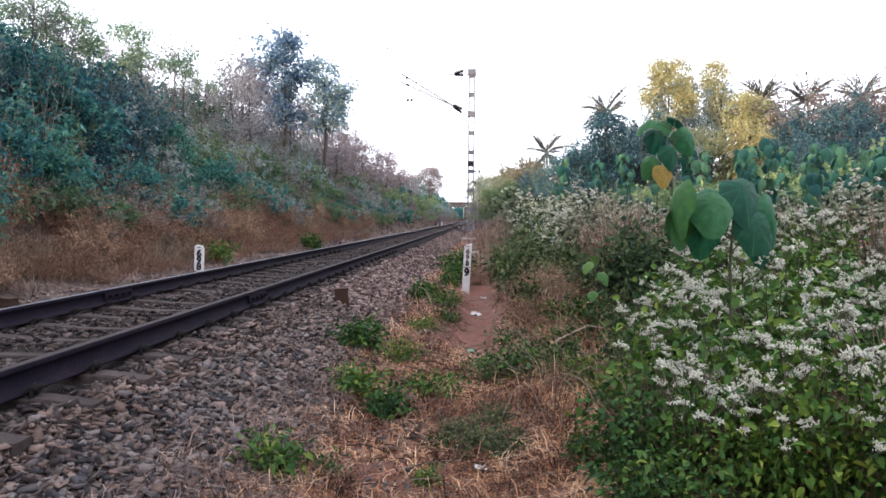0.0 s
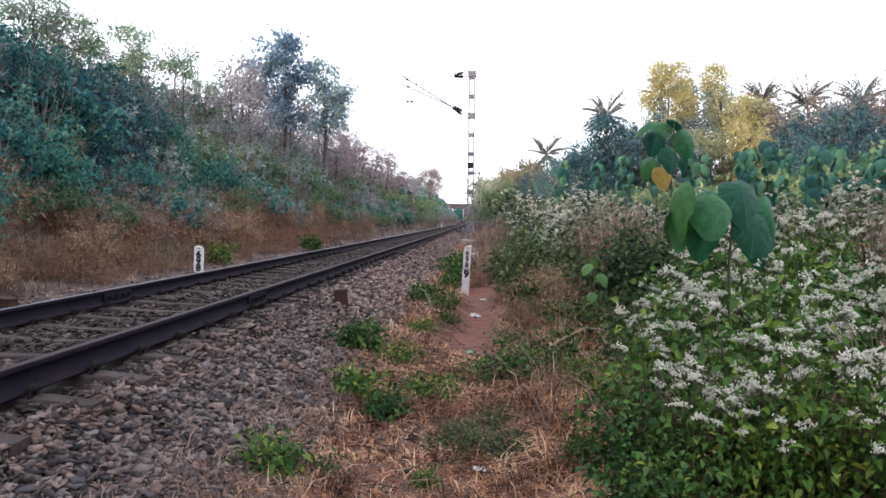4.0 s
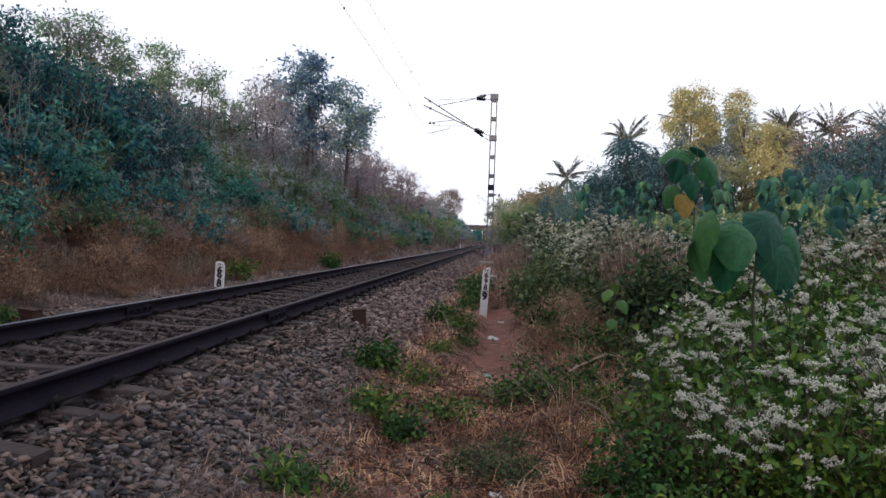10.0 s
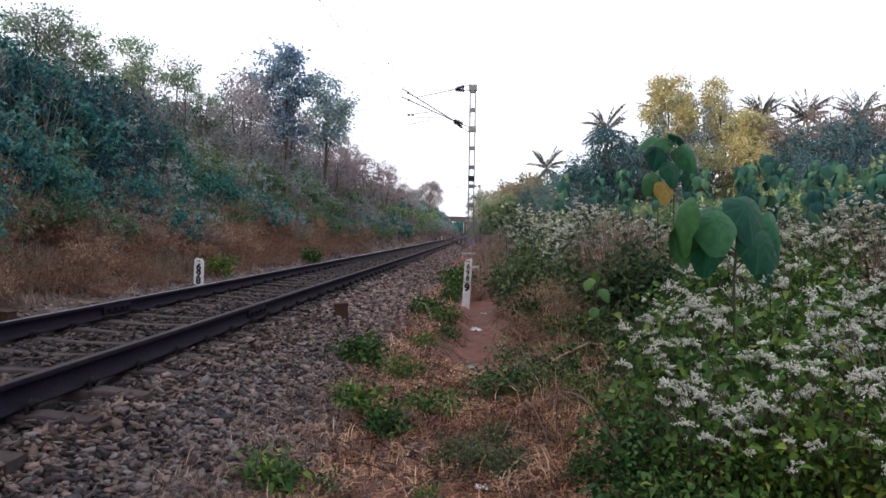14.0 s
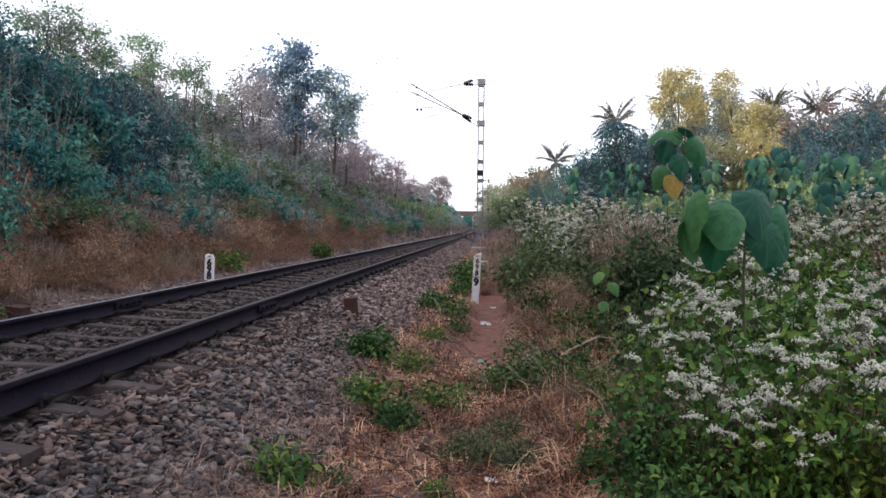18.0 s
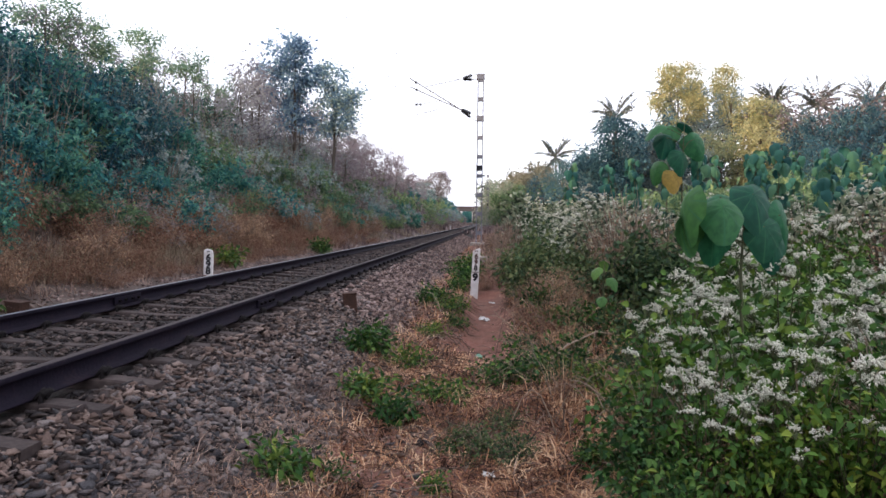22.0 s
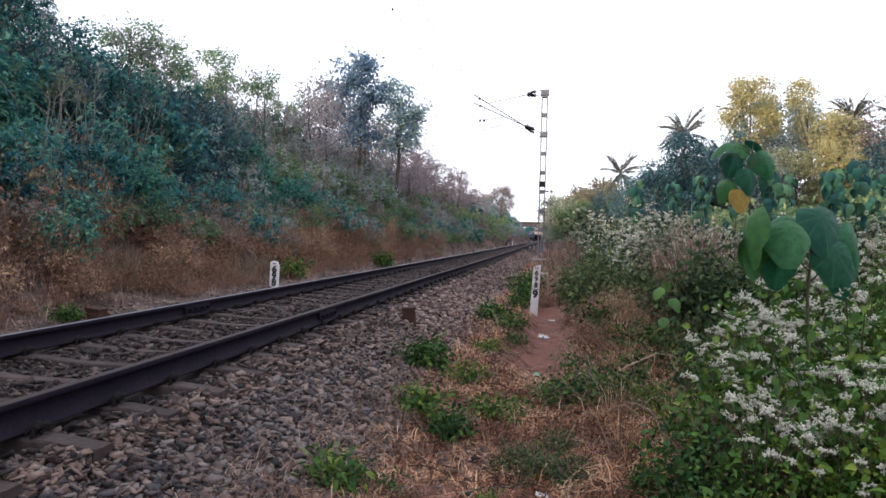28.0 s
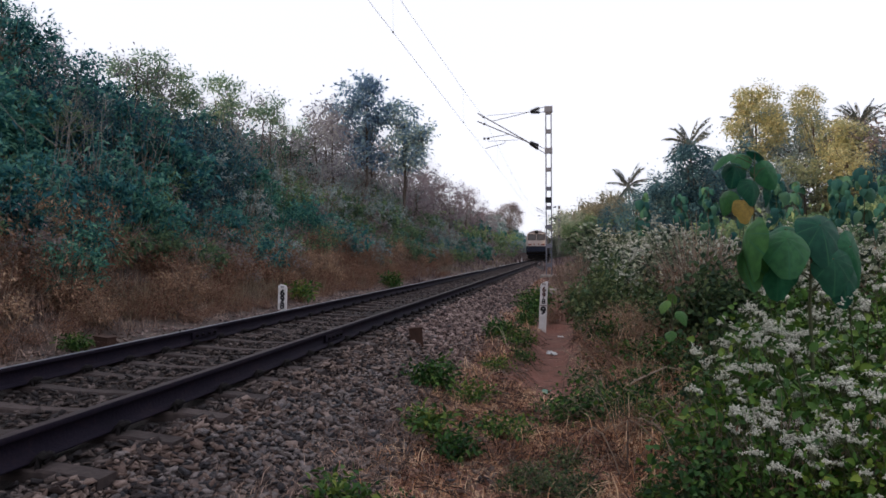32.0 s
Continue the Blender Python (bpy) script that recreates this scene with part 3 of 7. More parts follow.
def rail_mesh(side):
    half = [(-.075, -.172), (-.075, -.161), (-.030, -.148), (-.010, -.135), (-.009, -.052), (-.030, -.042), (-.0355, -.034), (-.0355, -.012), (-.030, -.003)]
    prof = half + [(-x, z) for x, z in reversed(half)]
    k = len(prof)
    V, F = [], []
    for y in RAIL_Y:
        x0 = float(track_x(y)) + side * GAUGE
        V += [(x0 + px, y, pz) for px, pz in prof]
    for i in range(len(RAIL_Y) - 1):
        for j in range(k):
            if j == k // 2 - 1:
                continue                      # the worn top is its own strip
            n = (j + 1) % k
            F.append((i * k + j, (i + 1) * k + j, (i + 1) * k + n, i * k + n))
    return np.array(V), np.array(F)


def rail_top_mesh(side):
    V, F = [], []
    for y in RAIL_Y:
        x0 = float(track_x(y)) + side * GAUGE
        V += [(x0 - .030, y, -.003), (x0 - .012, y, 0.0), (x0 + .012, y, 0.0), (x0 + .030, y, -.003)]
    for i in range(len(RAIL_Y) - 1):
        for j in range(3):
            F.append((i * 4 + j, i * 4 + j + 1, (i + 1) * 4 + j + 1, (i + 1) * 4 + j))
    return np.array(V), np.array(F)


line = thing("railway_track", pose(0, 0, 0), "single broad-gauge track of dark rusty rails on concrete sleepers", "railway track", kind="structure")
for side in (-1, 1):
    V, F = rail_mesh(side)
    rail = under("rail", fast_mesh("rail", V, F, M["rail_side"]), line, "dark rusty steel rail")
    V, F = rail_top_mesh(side)
    under("running_surface", fast_mesh("running_surface", V, F, M["rail_top" if side < 0 else "rail_top_dull"], True), rail, "worn bright top of the rail")


def sleeper_mesh():
    """A concrete sleeper: deep under the rails, waisted between, tapered to the top."""
    xs = [-1.375, -1.05, -.65, -.3, 0, .3, .65, 1.05, 1.375]
    V, F = [], []
    for x in xs:
        a = abs(x)
        top = -.188 if a > .6 else -.188 - .03 * smooth01(.65, .2, a)
        w = .078 if a > .6 else .066
        drop = .03 if a > 1.3 else 0
        V += [(x, -.125, -.40), (x, -w, top - drop - .012), (x, -w + .012, top - drop), (x, w - .012, top - drop), (x, w, top - drop - .012), (x, .125, -.40)]
    for i in range(len(xs) - 1):
        for j in range(5):
            a = i * 6 + j
            F.append((a, a + 1, a + 7, a + 6))
    V, F = np.array(V, float), [list(map(int, f)) for f in F]
    me = bpy.data.meshes.new("sleeper")
    e = (len(xs) - 1) * 6
    me.from_pydata(V.tolist(), [], F + [[5, 4, 3, 2, 1, 0], [e, e + 1, e + 2, e + 3, e + 4, e + 5]])
    me.materials.append(M["concrete"])
    return me


def clip_mesh():
    """An elastic rail clip: a bent bar that presses on the rail's foot, beside its shoulder."""
    pts = [(.09, -.085, -.175), (.115, -.075, -.128), (.12, -.03, -.098), (.105, .02, -.096), (.07, .05, -.118), (.055, .075, -.137), (.09, .10, -.122), (.135, .075, -.12), (.15, .02, -.15), (.15, -.03, -.175)]
    a = tube([(.1 + (x - .1) * .75, y * .75, -.16 + (z + .16) * .6) for x, y, z in pts], .011, 6)
    b = tube([(.125, -.05, -.20), (.125, -.045, -.14), (.125, .04, -.14)], .024, 4)
    V, F = merge([a, b])
    return fast_mesh("clip", V, F, M["clip"], True)


SLEEPER, CLIP = sleeper_mesh(), clip_mesh()
for k in range(-10, 150):
    y = FIRST + PITCH * k
    s = under("sleeper", SLEEPER, line, "", pose(float(track_x(y)), y + random.uniform(-.015, .015), random.uniform(-.004, .004), 0, 0, random.uniform(-.5, .5)))
    if -4 <= k < 26:
        for side in (-1, 1):
            for turn in (0, 180):
                under("rail_clip", CLIP, s, "", pose(side * GAUGE, 0, 0, 0, 0, turn))
# joint plates on both rails
for side in (-1, 1):
    for face in (-1, 1):
        bm = box(.022, .62, .085, (side * GAUGE + face * .026, 8.05, -.128), .006)
        plate = part("fishplate", bm, M["rail_side"], line, "bolted joint plate")
        for q in (-.22, -.08, .08, .22):
            V, F = tube([(side * GAUGE + face * .03, 8.05 + q, -.088), (side * GAUGE + face * .062, 8.05 + q, -.088)], .017, 6)
            under("bolt", fast_mesh("bolt", V, F, M["clip"]), plate)


# ---------------------------------------------------------------- ballast
BED = [(-2.5, -.62), (-2.05, -.45), (-1.6, -.28), (-1.3, -.225), (-.7, -.235), (0, -.23), (.7, -.235), (1.30, -.222), (1.5, -.34), (1.95, -.53), (2.4, -.70), (2.6, -.80)]


def bed_z(u, y):
    return np.interp(u, [b[0] for b in BED], [b[1] for b in BED]) + wob(u, y, .5, 11) * .022 + wob(u, y, .17, 12) * .012


def make_bed():
    us = np.linspace(-2.5, 2.6, 60)
    ys = np.concatenate([np.linspace(-30, 1, 20), np.linspace(1.3, 20, 180), np.linspace(20.5, 420, 140)])
    U, Y = np.meshgrid(us, ys, indexing="ij")
    Z = bed_z(U, Y)
    X = U + track_x(Y)
    ny = len(ys)
    i, j = np.meshgrid(np.arange(len(us) - 1), np.arange(ny - 1), indexing="ij")
    a = (i * ny + j).ravel()
    F = np.stack([a, a + ny, a + ny + 1, a + 1], 1)
    ob = new("ballast_bed", fast_mesh("ballast_bed", np.stack([X, Y, Z], -1).reshape(-1, 3), F, M["ballast_bed"], True))
    return tagged(ob, "grey and brown crushed stone ballast under the track", "ballast", kind="structure")


bed = make_bed()
rng = np.random.default_rng(5)
OCT_V = np.array([(1, 0, 0), (-1, 0, 0), (0, 1, 0), (0, -1, 0), (0, 0, 1), (0, 0, -1.0)])
OCT_F = np.array([(0, 2, 4), (2, 1, 4), (1, 3, 4), (3, 0, 4), (2, 0, 5), (1, 2, 5), (3, 1, 5), (0, 3, 5)])



def turned(n, rng):
    q = unit(rng.normal(size=(n, 4)))
    w, x, y, z = q.T
    return np.stack([np.stack([1 - 2 * (y * y + z * z), 2 * (x * y - z * w), 2 * (x * z + y * w)], -1),
                     np.stack([2 * (x * y + z * w), 1 - 2 * (x * x + z * z), 2 * (y * z - x * w)], -1),
                     np.stack([2 * (x * z - y * w), 2 * (y * z + x * w), 1 - 2 * (x * x + y * y)], -1)], 1)


def lying(n, rng):
    """Turned about the upright, and tilted a little."""
    a, b, c = rng.uniform(0, 6.28, n), rng.normal(0, .36, n), rng.normal(0, .36, n)
    o, e = np.zeros(n), np.ones(n)
    Rz = np.stack([np.stack([np.cos(a), -np.sin(a), o], -1), np.stack([np.sin(a), np.cos(a), o], -1), np.stack([o, o, e], -1)], 1)
    Rx = np.stack([np.stack([e, o, o], -1), np.stack([o, np.cos(b), -np.sin(b)], -1), np.stack([o, np.sin(b), np.cos(b)], -1)], 1)
    Ry = np.stack([np.stack([np.cos(c), o, np.sin(c)], -1), np.stack([o, e, o], -1), np.stack([-np.sin(c), o, np.cos(c)], -1)], 1)
    return Rx @ Ry @ Rz


def stones(P, size, rng, base, flat=True):
    """Angular broken stones at points P."""
    n, (bv, bf) = len(P), base
    shape = bv[None] * rng.uniform(.55, 1.4, (n, len(bv), 1)) * rng.uniform([.95, .65, .34], [1.6, 1.15, .7], (n, 3))[:, None]
    V = np.einsum("nij,nkj->nki", lying(n, rng) if flat else turned(n, rng), shape) * np.asarray(size)[:, None, None] + P[:, None]
    F = np.arange(n)[:, None, None] * len(bv) + bf[None]
    return V.reshape(-1, 3), F.reshape(-1, 3)


def chip_shape(rng):
    """A broken stone: a block cut by random planes, with flat faces and sharp edges."""
    bm = bmesh.new()
    bmesh.ops.create_cube(bm, size=1.7)
    for k in range(4):
        n = Vector(unit(rng.normal(size=3)))
        bmesh.ops.bisect_plane(bm, geom=bm.verts[:] + bm.edges[:] + bm.faces[:], plane_co=n * rng.uniform(.42, .80), plane_no=n, clear_outer=True)
        bmesh.ops.holes_fill(bm, edges=[e for e in bm.edges if e.is_boundary])
    bmesh.ops.triangulate(bm, faces=bm.faces[:])
    bm.verts.index_update()
    V, F = np.array([tuple(v.co) for v in bm.verts]), np.array([[v.index for v in f.verts] for f in bm.faces])
    bm.free()
    return V, F


CHIPS = [chip_shape(np.random.default_rng(900 + k)) for k in range(14)]


def chips(P, size, rng):
    """Sharp-edged chips at points P, long or flat, lying as they were tipped."""
    which = rng.integers(len(CHIPS), size=len(P))
    out = []
    for k, (bv, bf) in enumerate(CHIPS):
        Q, s = P[which == k], np.asarray(size)[which == k]
        n = len(Q)
        if not n:
            continue
        shape = bv[None] * 1.12 * rng.uniform([.95, .65, .20], [1.75, 1.25, .56], (n, 3))[:, None]
        V = np.einsum("nij,nkj->nki", lying(n, rng), shape) * s[:, None, None] + Q[:, None]
        out.append((V.reshape(-1, 3), (np.arange(n)[:, None, None] * len(bv) + bf[None]).reshape(-1, 3)))
    return merge(out)


def scatter_stones(n, u0, u1, y0, y1, s0, s1, rng, lift=.5):
    u, y = rng.uniform(u0, u1, n), rng.uniform(y0, y1, n)
    s = rng.uniform(s0, s1, n) * rng.uniform(.7, 1.2, n)
    k = np.abs((y - FIRST) / PITCH - np.round((y - FIRST) / PITCH)) * PITCH
    keep = ~((k < .10) & (np.abs(u) < 1.39)) & (np.abs(np.abs(u) - GAUGE) > .10)
    u, y, s = u[keep], y[keep], s[keep]
    z = np.maximum(bed_z(u, y), ground_z(u + track_x(y), y) - .02) + s * (lift + rng.uniform(-.5, .55, len(s)))
    return np.stack([u + track_x(y), y, z], 1), s


pieces = {"stone": [], "stone_brown": [], "stone_dust": [], "stone_oily": []}
for n, u0, u1, y0, y1, s0, s1, base in (
        (5600, 1.2, 2.5, 1.6, 6, .020, .043, None), (13000, 1.2, 2.5, 1.6, 9, .018, .038, None), (5000, 1.2, 2.5, 1.6, 9, .012, .026, None), (7000, 1.15, 2.4, 9, 18, .022, .048, None),
        (13000, -1.35, 1.35, 2.5, 12, .015, .034, None), (4800, -1.35, 1.35, 12, 40, .022, .042, (OCT_V, OCT_F)),
        (6200, 1.15, 2.3, 18, 60, .028, .055, (OCT_V, OCT_F)), (9500, -3.05, -1.2, 4, 45, .025, .05, (OCT_V, OCT_F)),
        (2600, 2.3, 3.2, 2, 17, .010, .032, None),
        (22000, -2.6, 2.5, -12, 0.6, .026, .048, (OCT_V, OCT_F)), (9000, -2.6, 2.5, .4, 2.0, .018, .036, None)):
    P, s = scatter_stones(n, u0, u1, y0, y1, s0, s1, rng)
    # the stones by the rails and further off are dusted brown
    dusty = (P[:, 0] < 1.45) | (P[:, 1] > 7.5 + 2.0 * rng.normal(0, 1, len(P)))
    dusty &= rng.uniform(0, 1, len(P)) < np.where(P[:, 1] > 11, .97, .8)
    dusty |= rng.uniform(0, 1, len(P)) < .28
    # stones between the rails take a darker tone
    inner = np.abs(P[:, 0] - track_x(P[:, 1])) < 1.25
    for key, pick in (("stone", ~dusty & ~inner), ("stone_brown", dusty & ~inner & (P[:, 1] < 9.5)), ("stone_dust", dusty & ~inner & (P[:, 1] >= 9.5)), ("stone_oily", inner)):
        if pick.any():
            pieces[key].append(stones(P[pick], s[pick], rng, base) if base else chips(P[pick], s[pick] * .70, rng))
for key, label in (("stone", "angular blue-grey and tan broken stones"), ("stone_brown", "angular broken stones dusted brown"), ("stone_dust", "broken stones under pale brown dust"), ("stone_oily", "dark broken stones between the rails")):
    V, F = merge(pieces[key])
    under("ballast_stones", fast_mesh("ballast_stones", V, F, M[key]), bed, label)["kind"] = "stuff"
STONES = []
for k in range(12):
    V, F = chips(np.zeros((1, 3)), np.array([1.0]), rng)
    STONES.append(fast_mesh("stone", V, F, M["stone"]))
P, s = scatter_stones(360, 1.2, 2.35, 2.4, 5.6, .015, .028, rng, .6)
for p, q in zip(P[:290], s):
    m = Matrix.LocRotScale(Vector(p), Euler(rng.uniform(-.5, .5, 3) + [0, 0, rng.uniform(0, 6)]), Vector((q, q, q)))
    under("stone", STONES[rng.integers(12)], bed, "", m)


# ---------------------------------------------------------------- kilometre posts
def numeral(text, size, mat, parent, m, bold=.045, name="numeral"):
    cu = bpy.data.curves.new("text", 'FONT')
    cu.body, cu.size, cu.extrude, cu.bevel_depth, cu.bevel_resolution = text, size, .001, size * bold, 0
    cu.align_x, cu.align_y = 'CENTER', 'CENTER'
    tmp = new("text", cu)
    me = bpy.data.meshes.new_from_object(tmp.evaluated_get(bpy.context.evaluated_depsgraph_get()))
    bpy.data.objects.remove(tmp)
    bpy.data.curves.remove(cu)
    me.materials.clear()
    me.materials.append(mat)
    return under(name, me, parent, "", m)


def km_post(m, w, h, digits, label, slant, dark, rise=0.0):
    """A flat white post with a cut-off head; digits: (character, height of its centre)."""
    post = thing("kilometre_post", m, label, "kilometre post", "kilometre posts beside the track")
    bm = bmesh.new()
    outline = [(-w / 2, -.25), (w / 2, -.25), (w / 2, h - slant), (w * .34, h - slant * .3), (-w * .22, h - rise * .8), (-w / 2, h - .035 - rise)]
    front = [bm.verts.new((x, -.05, z)) for x, z in outline]
    rear = [bm.verts.new((x, .05, z)) for x, z in outline]
    bm.faces.new(front)
    bm.faces.new(rear[::-1])
    for i in range(len(outline)):
        j = (i + 1) % len(outline)
        bm.faces.new((front[j], front[i], rear[i], rear[j]))
    bmesh.ops.recalc_face_normals(bm, faces=bm.faces[:])
    bmesh.ops.bevel(bm, geom=bm.edges[:], offset=.008, segments=1, affect='EDGES')
    part("slab", bm, M["white_paint"], post, "chipped white-painted concrete")
    for ch, z, size, mat in digits:
        numeral(ch, size, M[mat], post, pose(0, -.0535, z, 90), .055 if size > .18 else .038)
    for k, dx in enumerate((-.028, .012)):
        part("small_mark", box(.024, .004, .03, (dx, -.053, h - .075)), M[dark], post)
    return post


right_post = km_post(pose(3.272, 14.25, -.68, 0, 2.7, 3), .155, 1.04, [("6", .872, .150, "brown_paint"), ("9", .748, .150, "brown_paint"), ("8", .622, .150, "black_paint"), ("9", .430, .215, "black_paint")],
        "white concrete kilometre post with 698 over 9 in the ditch", .0, "brown_paint", .045)
part("dividing_line", box(.145, .004, .014, (0, -.053, .53)), M["brown_paint"], right_post)
km_post(pose(-2.72, 14.85, -.46, 0, 1.5, 14), .20, .70, [("6", .50, .205, "black_paint"), ("9", .35, .205, "black_paint"), ("8", .20, .205, "black_paint")],
        "white concrete kilometre post with 698 beyond the far rail", .10, "black_paint")
far_post = thing("kilometre_post", pose(float(track_x(98)) - 2.0, 98, -.42), "small white post far down the line", "kilometre post", "kilometre posts beside the track")
part("slab", box(.16, .1, .75, (0, 0, 0), .02), M["white_paint"], far_post)

# ---------------------------------------------------------------- overhead line
def mast(y, out):
    x = out + float(track_x(y))
    z0 = float(ground_z(x, y, False)) - .25
    H = 7.56 - z0
    a = thing("catenary_mast", pose(x, y, z0), "grey lattice steel mast carrying the overhead wire", "mast", "masts along the track")
    part("footing", box(.75, .75, .42, (0, 0, -.02), .03), M["pale_concrete"], a, "pale concrete footing")
    for s in (-1, 1):
        bm = box(.05, .20, H - .3, (s * .118, 0, .3), .004)
        part("channel", bm, M["galv"], a)
    z = .75
    while z < H - .3:
        for f in (-1, 1):
            part("batten", box(.25, .008, .17, (0, f * .098, z), .002), M["galv"], a)
        z += .86
    part("cap_bracket", box(.36, .26, .26, (0, 0, H - .26), .01), M["galv"], a)
    part("lower_bracket", box(.34, .26, .24, (0, 0, 5.45 - z0), .01), M["galv"], a)
    part("mast_plate", box(.27, .03, .26, (-.02, -.13, 3.2 - z0), .004), M["black_paint"], a, "dark plate")
    # cantilever: pairs of insulators that meet, tubes, arms
    def beam(name, p, q, r, mat, label=""):
        return rod(name, (p[0], p[1], p[2] - z0), (q[0], q[1], q[2] - z0), r, M[mat], a, 8, label)
    for name, foot, p, q in (("top_insulator", (-.17, -.12, 7.52), (-.40, -.12, 7.48), (-.80, -.02, 7.37)), ("top_insulator", (-.17, .12, 7.36), (-.40, .12, 7.34), (-.80, .02, 7.34)),
                             ("bracket_insulator", (-.17, -.12, 5.64), (-.44, -.12, 5.78), (-.83, -.02, 5.97)), ("bracket_insulator", (-.17, .12, 5.47), (-.46, .12, 5.66), (-.85, .02, 5.92))):
        beam("fork_rod", foot, p, .016, "galv")
        core = beam(name, p, q, .05, "insulator", "ribbed slate-grey porcelain insulator")
        p, q = np.array(p), np.array(q)
        for k in range(6):
            c = p + (q - p) * (.1 + .15 * k)
            d = (q - p) / np.linalg.norm(q - p) * .018
            V, F = tube([c - d - [0, 0, z0], c - [0, 0, z0], c + d - [0, 0, z0]], [.05, .10, .05], 10)
            under("shed", fast_mesh("shed", V, F, M["insulator"], True), core)
    for p, q, r in (((-.82, 0, 7.355), (-2.77, 0, 7.25), .009), ((-.82, 0, 7.35), (-2.6, 0, 6.98), .016)):
        beam("stay_tube", p, q, r, "galv")
    beam("bracket_tube", (-.84, 0, 5.945), (-3.21, 0, 7.38), .026, "galv")
    beam("steady_tube", (-.84, 0, 5.935), (-1.31, 0, 6.16), .022, "galv")
    beam("steady_tube", (-1.31, 0, 6.16), (-3.22, 0, 7.01), .024, "galv")
    beam("dropper_bracket", (-1.78, 0, 6.36), (-2.94, 0, 6.21), .014, "galv")
    beam("register_tube", (-1.35, 0, 6.10), (-2.75, 0, 6.08), .010, "galv")
    beam("arm_hanger", (-1.95, 0, 6.09), (-1.98, 0, 5.97), .012, "galv")
    beam("steady_arm", (-1.98, 0, 5.97), (-2.88, 0, 5.745), .014, "galv")
    for dx, zz in ((-2.94, 7.2), (-2.9, 6.87), (-2.72, 6.2), (-2.9, 6.2)):
        part("clamp", box(.11, .09, .10, (dx, 0, zz - .05 - z0), .02), M["insulator"], a)
    return a


for y, out in ((31, 3.07), (96, 3.28), (160, 3.1), (224, 3.1)):
    mast(y, out)


def wire(name, label, ends, z_of, r):
    pieces = []
    for y0, y1 in ends:
        k = np.linspace(0, 1, 25)
        ys = y0 + (y1 - y0) * k
        pts = np.stack([track_x(ys) + .14, ys, z_of(k)], 1)
        pieces.append(tube(pts, r, 6))
    V, F = merge(pieces)
    ob = new(name, fast_mesh(name, V, F, M["wire"], True))
    return tagged(ob, label, "wire")


SPANS = [(-34, 31), (31, 96), (96, 160), (160, 224), (224, 290)]
wire("contact_wire", "thin copper contact wire over the track", SPANS, lambda k: 5.74 - .06 * 4 * k * (1 - k), .0042)
wire("messenger_wire", "thin stranded wire holding the contact wire", SPANS, lambda k: 7.18 - .72 * 4 * k * (1 - k), .004)
drop = thing("dropper_wires", pose(0, 0, 0), "thin hanger wires between the two overhead wires", "wire")
for y0, y1 in SPANS[:3]:
    for k in np.linspace(.1, .9, 6):
        y = y0 + (y1 - y0) * k
        x = float(track_x(y)) + .14
        a, b = 5.74 - .06 * 4 * k * (1 - k), 7.18 - .72 * 4 * k * (1 - k)
        rod("dropper", (x, y, a), (x, y, b), .0015, M["wire"], drop, 4)
        part("wire_clip", box(.03, .06, .04, (x, y, b - .02), .005), M["insulator"], drop)
        part("wire_clip", box(.03, .06, .04, (x, y, a - .02), .005), M["insulator"], drop)


# ---------------------------------------------------------------- road bridge where the line bends away
def road_bridge(y):
    ob = thing("road_bridge", pose(float(track_x(y)), y, 0, 0, 0, 4.2), "low road bridge with a red-brown parapet over the railway cutting", "bridge")
    for k in range(5):
        part("girder", box(16.0, .45, 1.05, (0, k * 1.5, 6.75), .04), M["bridge_concrete"], ob, "stained grey girder")
    part("deck", box(30.0, 7.4, .38, (1.0, 3.0, 7.8), .03), M["bridge_concrete"], ob)
    for f in (-.45, 6.45):
        wall = part("parapet", box(29.8, .35, 1.15, (1.0, f, 8.18), .05), M["laterite"], ob, "weathered red-brown parapet")
        part("coping", box(29.9, .47, .14, (1.0, f, 9.33), .03), M["laterite"], wall)
        for k in range(8):
            part("pilaster", box(.5, .52, 1.3, (-12.6 + k * 3.9, f, 8.18), .03), M["laterite"], wall)
    for s, w in ((-1, 7.0), (1, 8.5)):
        a = part("abutment", box(w, 7.0, 7.2, (s * (3.3 + w / 2), 3.0, -.45), .08), M["bridge_concrete"], ob, "stained concrete abutment")
        part("bearing_shelf", box(w - .6, .5, .3, (s * (3.3 + w / 2), -.62, 6.3), .04), M["bridge_concrete"], a)
    for f, r in ((-2.9, .16), (3.05, .13)):
        V, F = tube([(f, -.85, -.3), (f, -.85, 6.6)], r, 8)
        under("drain_pipe", fast_mesh("drain_pipe", V, F, M["white_paint"], True), ob, "pale drain pipe on the abutment")
    return ob


road_bridge(375.0)


# ---------------------------------------------------------------- plants
def branches(rng, n, height, spread, lean=0.0, start=0.0, wander=.18, steps=7):
    """Stems that rise from a foot and bend outward: an array of lines."""
    out = []
    for k in range(n):
        a = rng.uniform(0, 2 * math.pi)
        r = spread * math.sqrt(rng.uniform(0.02, 1))
        h = height * rng.uniform(.55, 1.0) * (1 - .35 * (r / spread) ** 2)
        foot = np.array([math.cos(a), math.sin(a), 0]) * r * .25
        t = np.linspace(start, 1, steps)[:, None]
        tip = np.array([math.cos(a) * r + lean * h, math.sin(a) * r, h])
        mid = np.array([math.cos(a) * r * .45, math.sin(a) * r * .45, h * .62])
        line_ = (1 - t) ** 2 * foot + 2 * t * (1 - t) * mid + t ** 2 * tip
        out.append(line_ + np.cumsum(rng.normal(0, wander * h / steps * .35, (steps, 3)), axis=0))
    return out


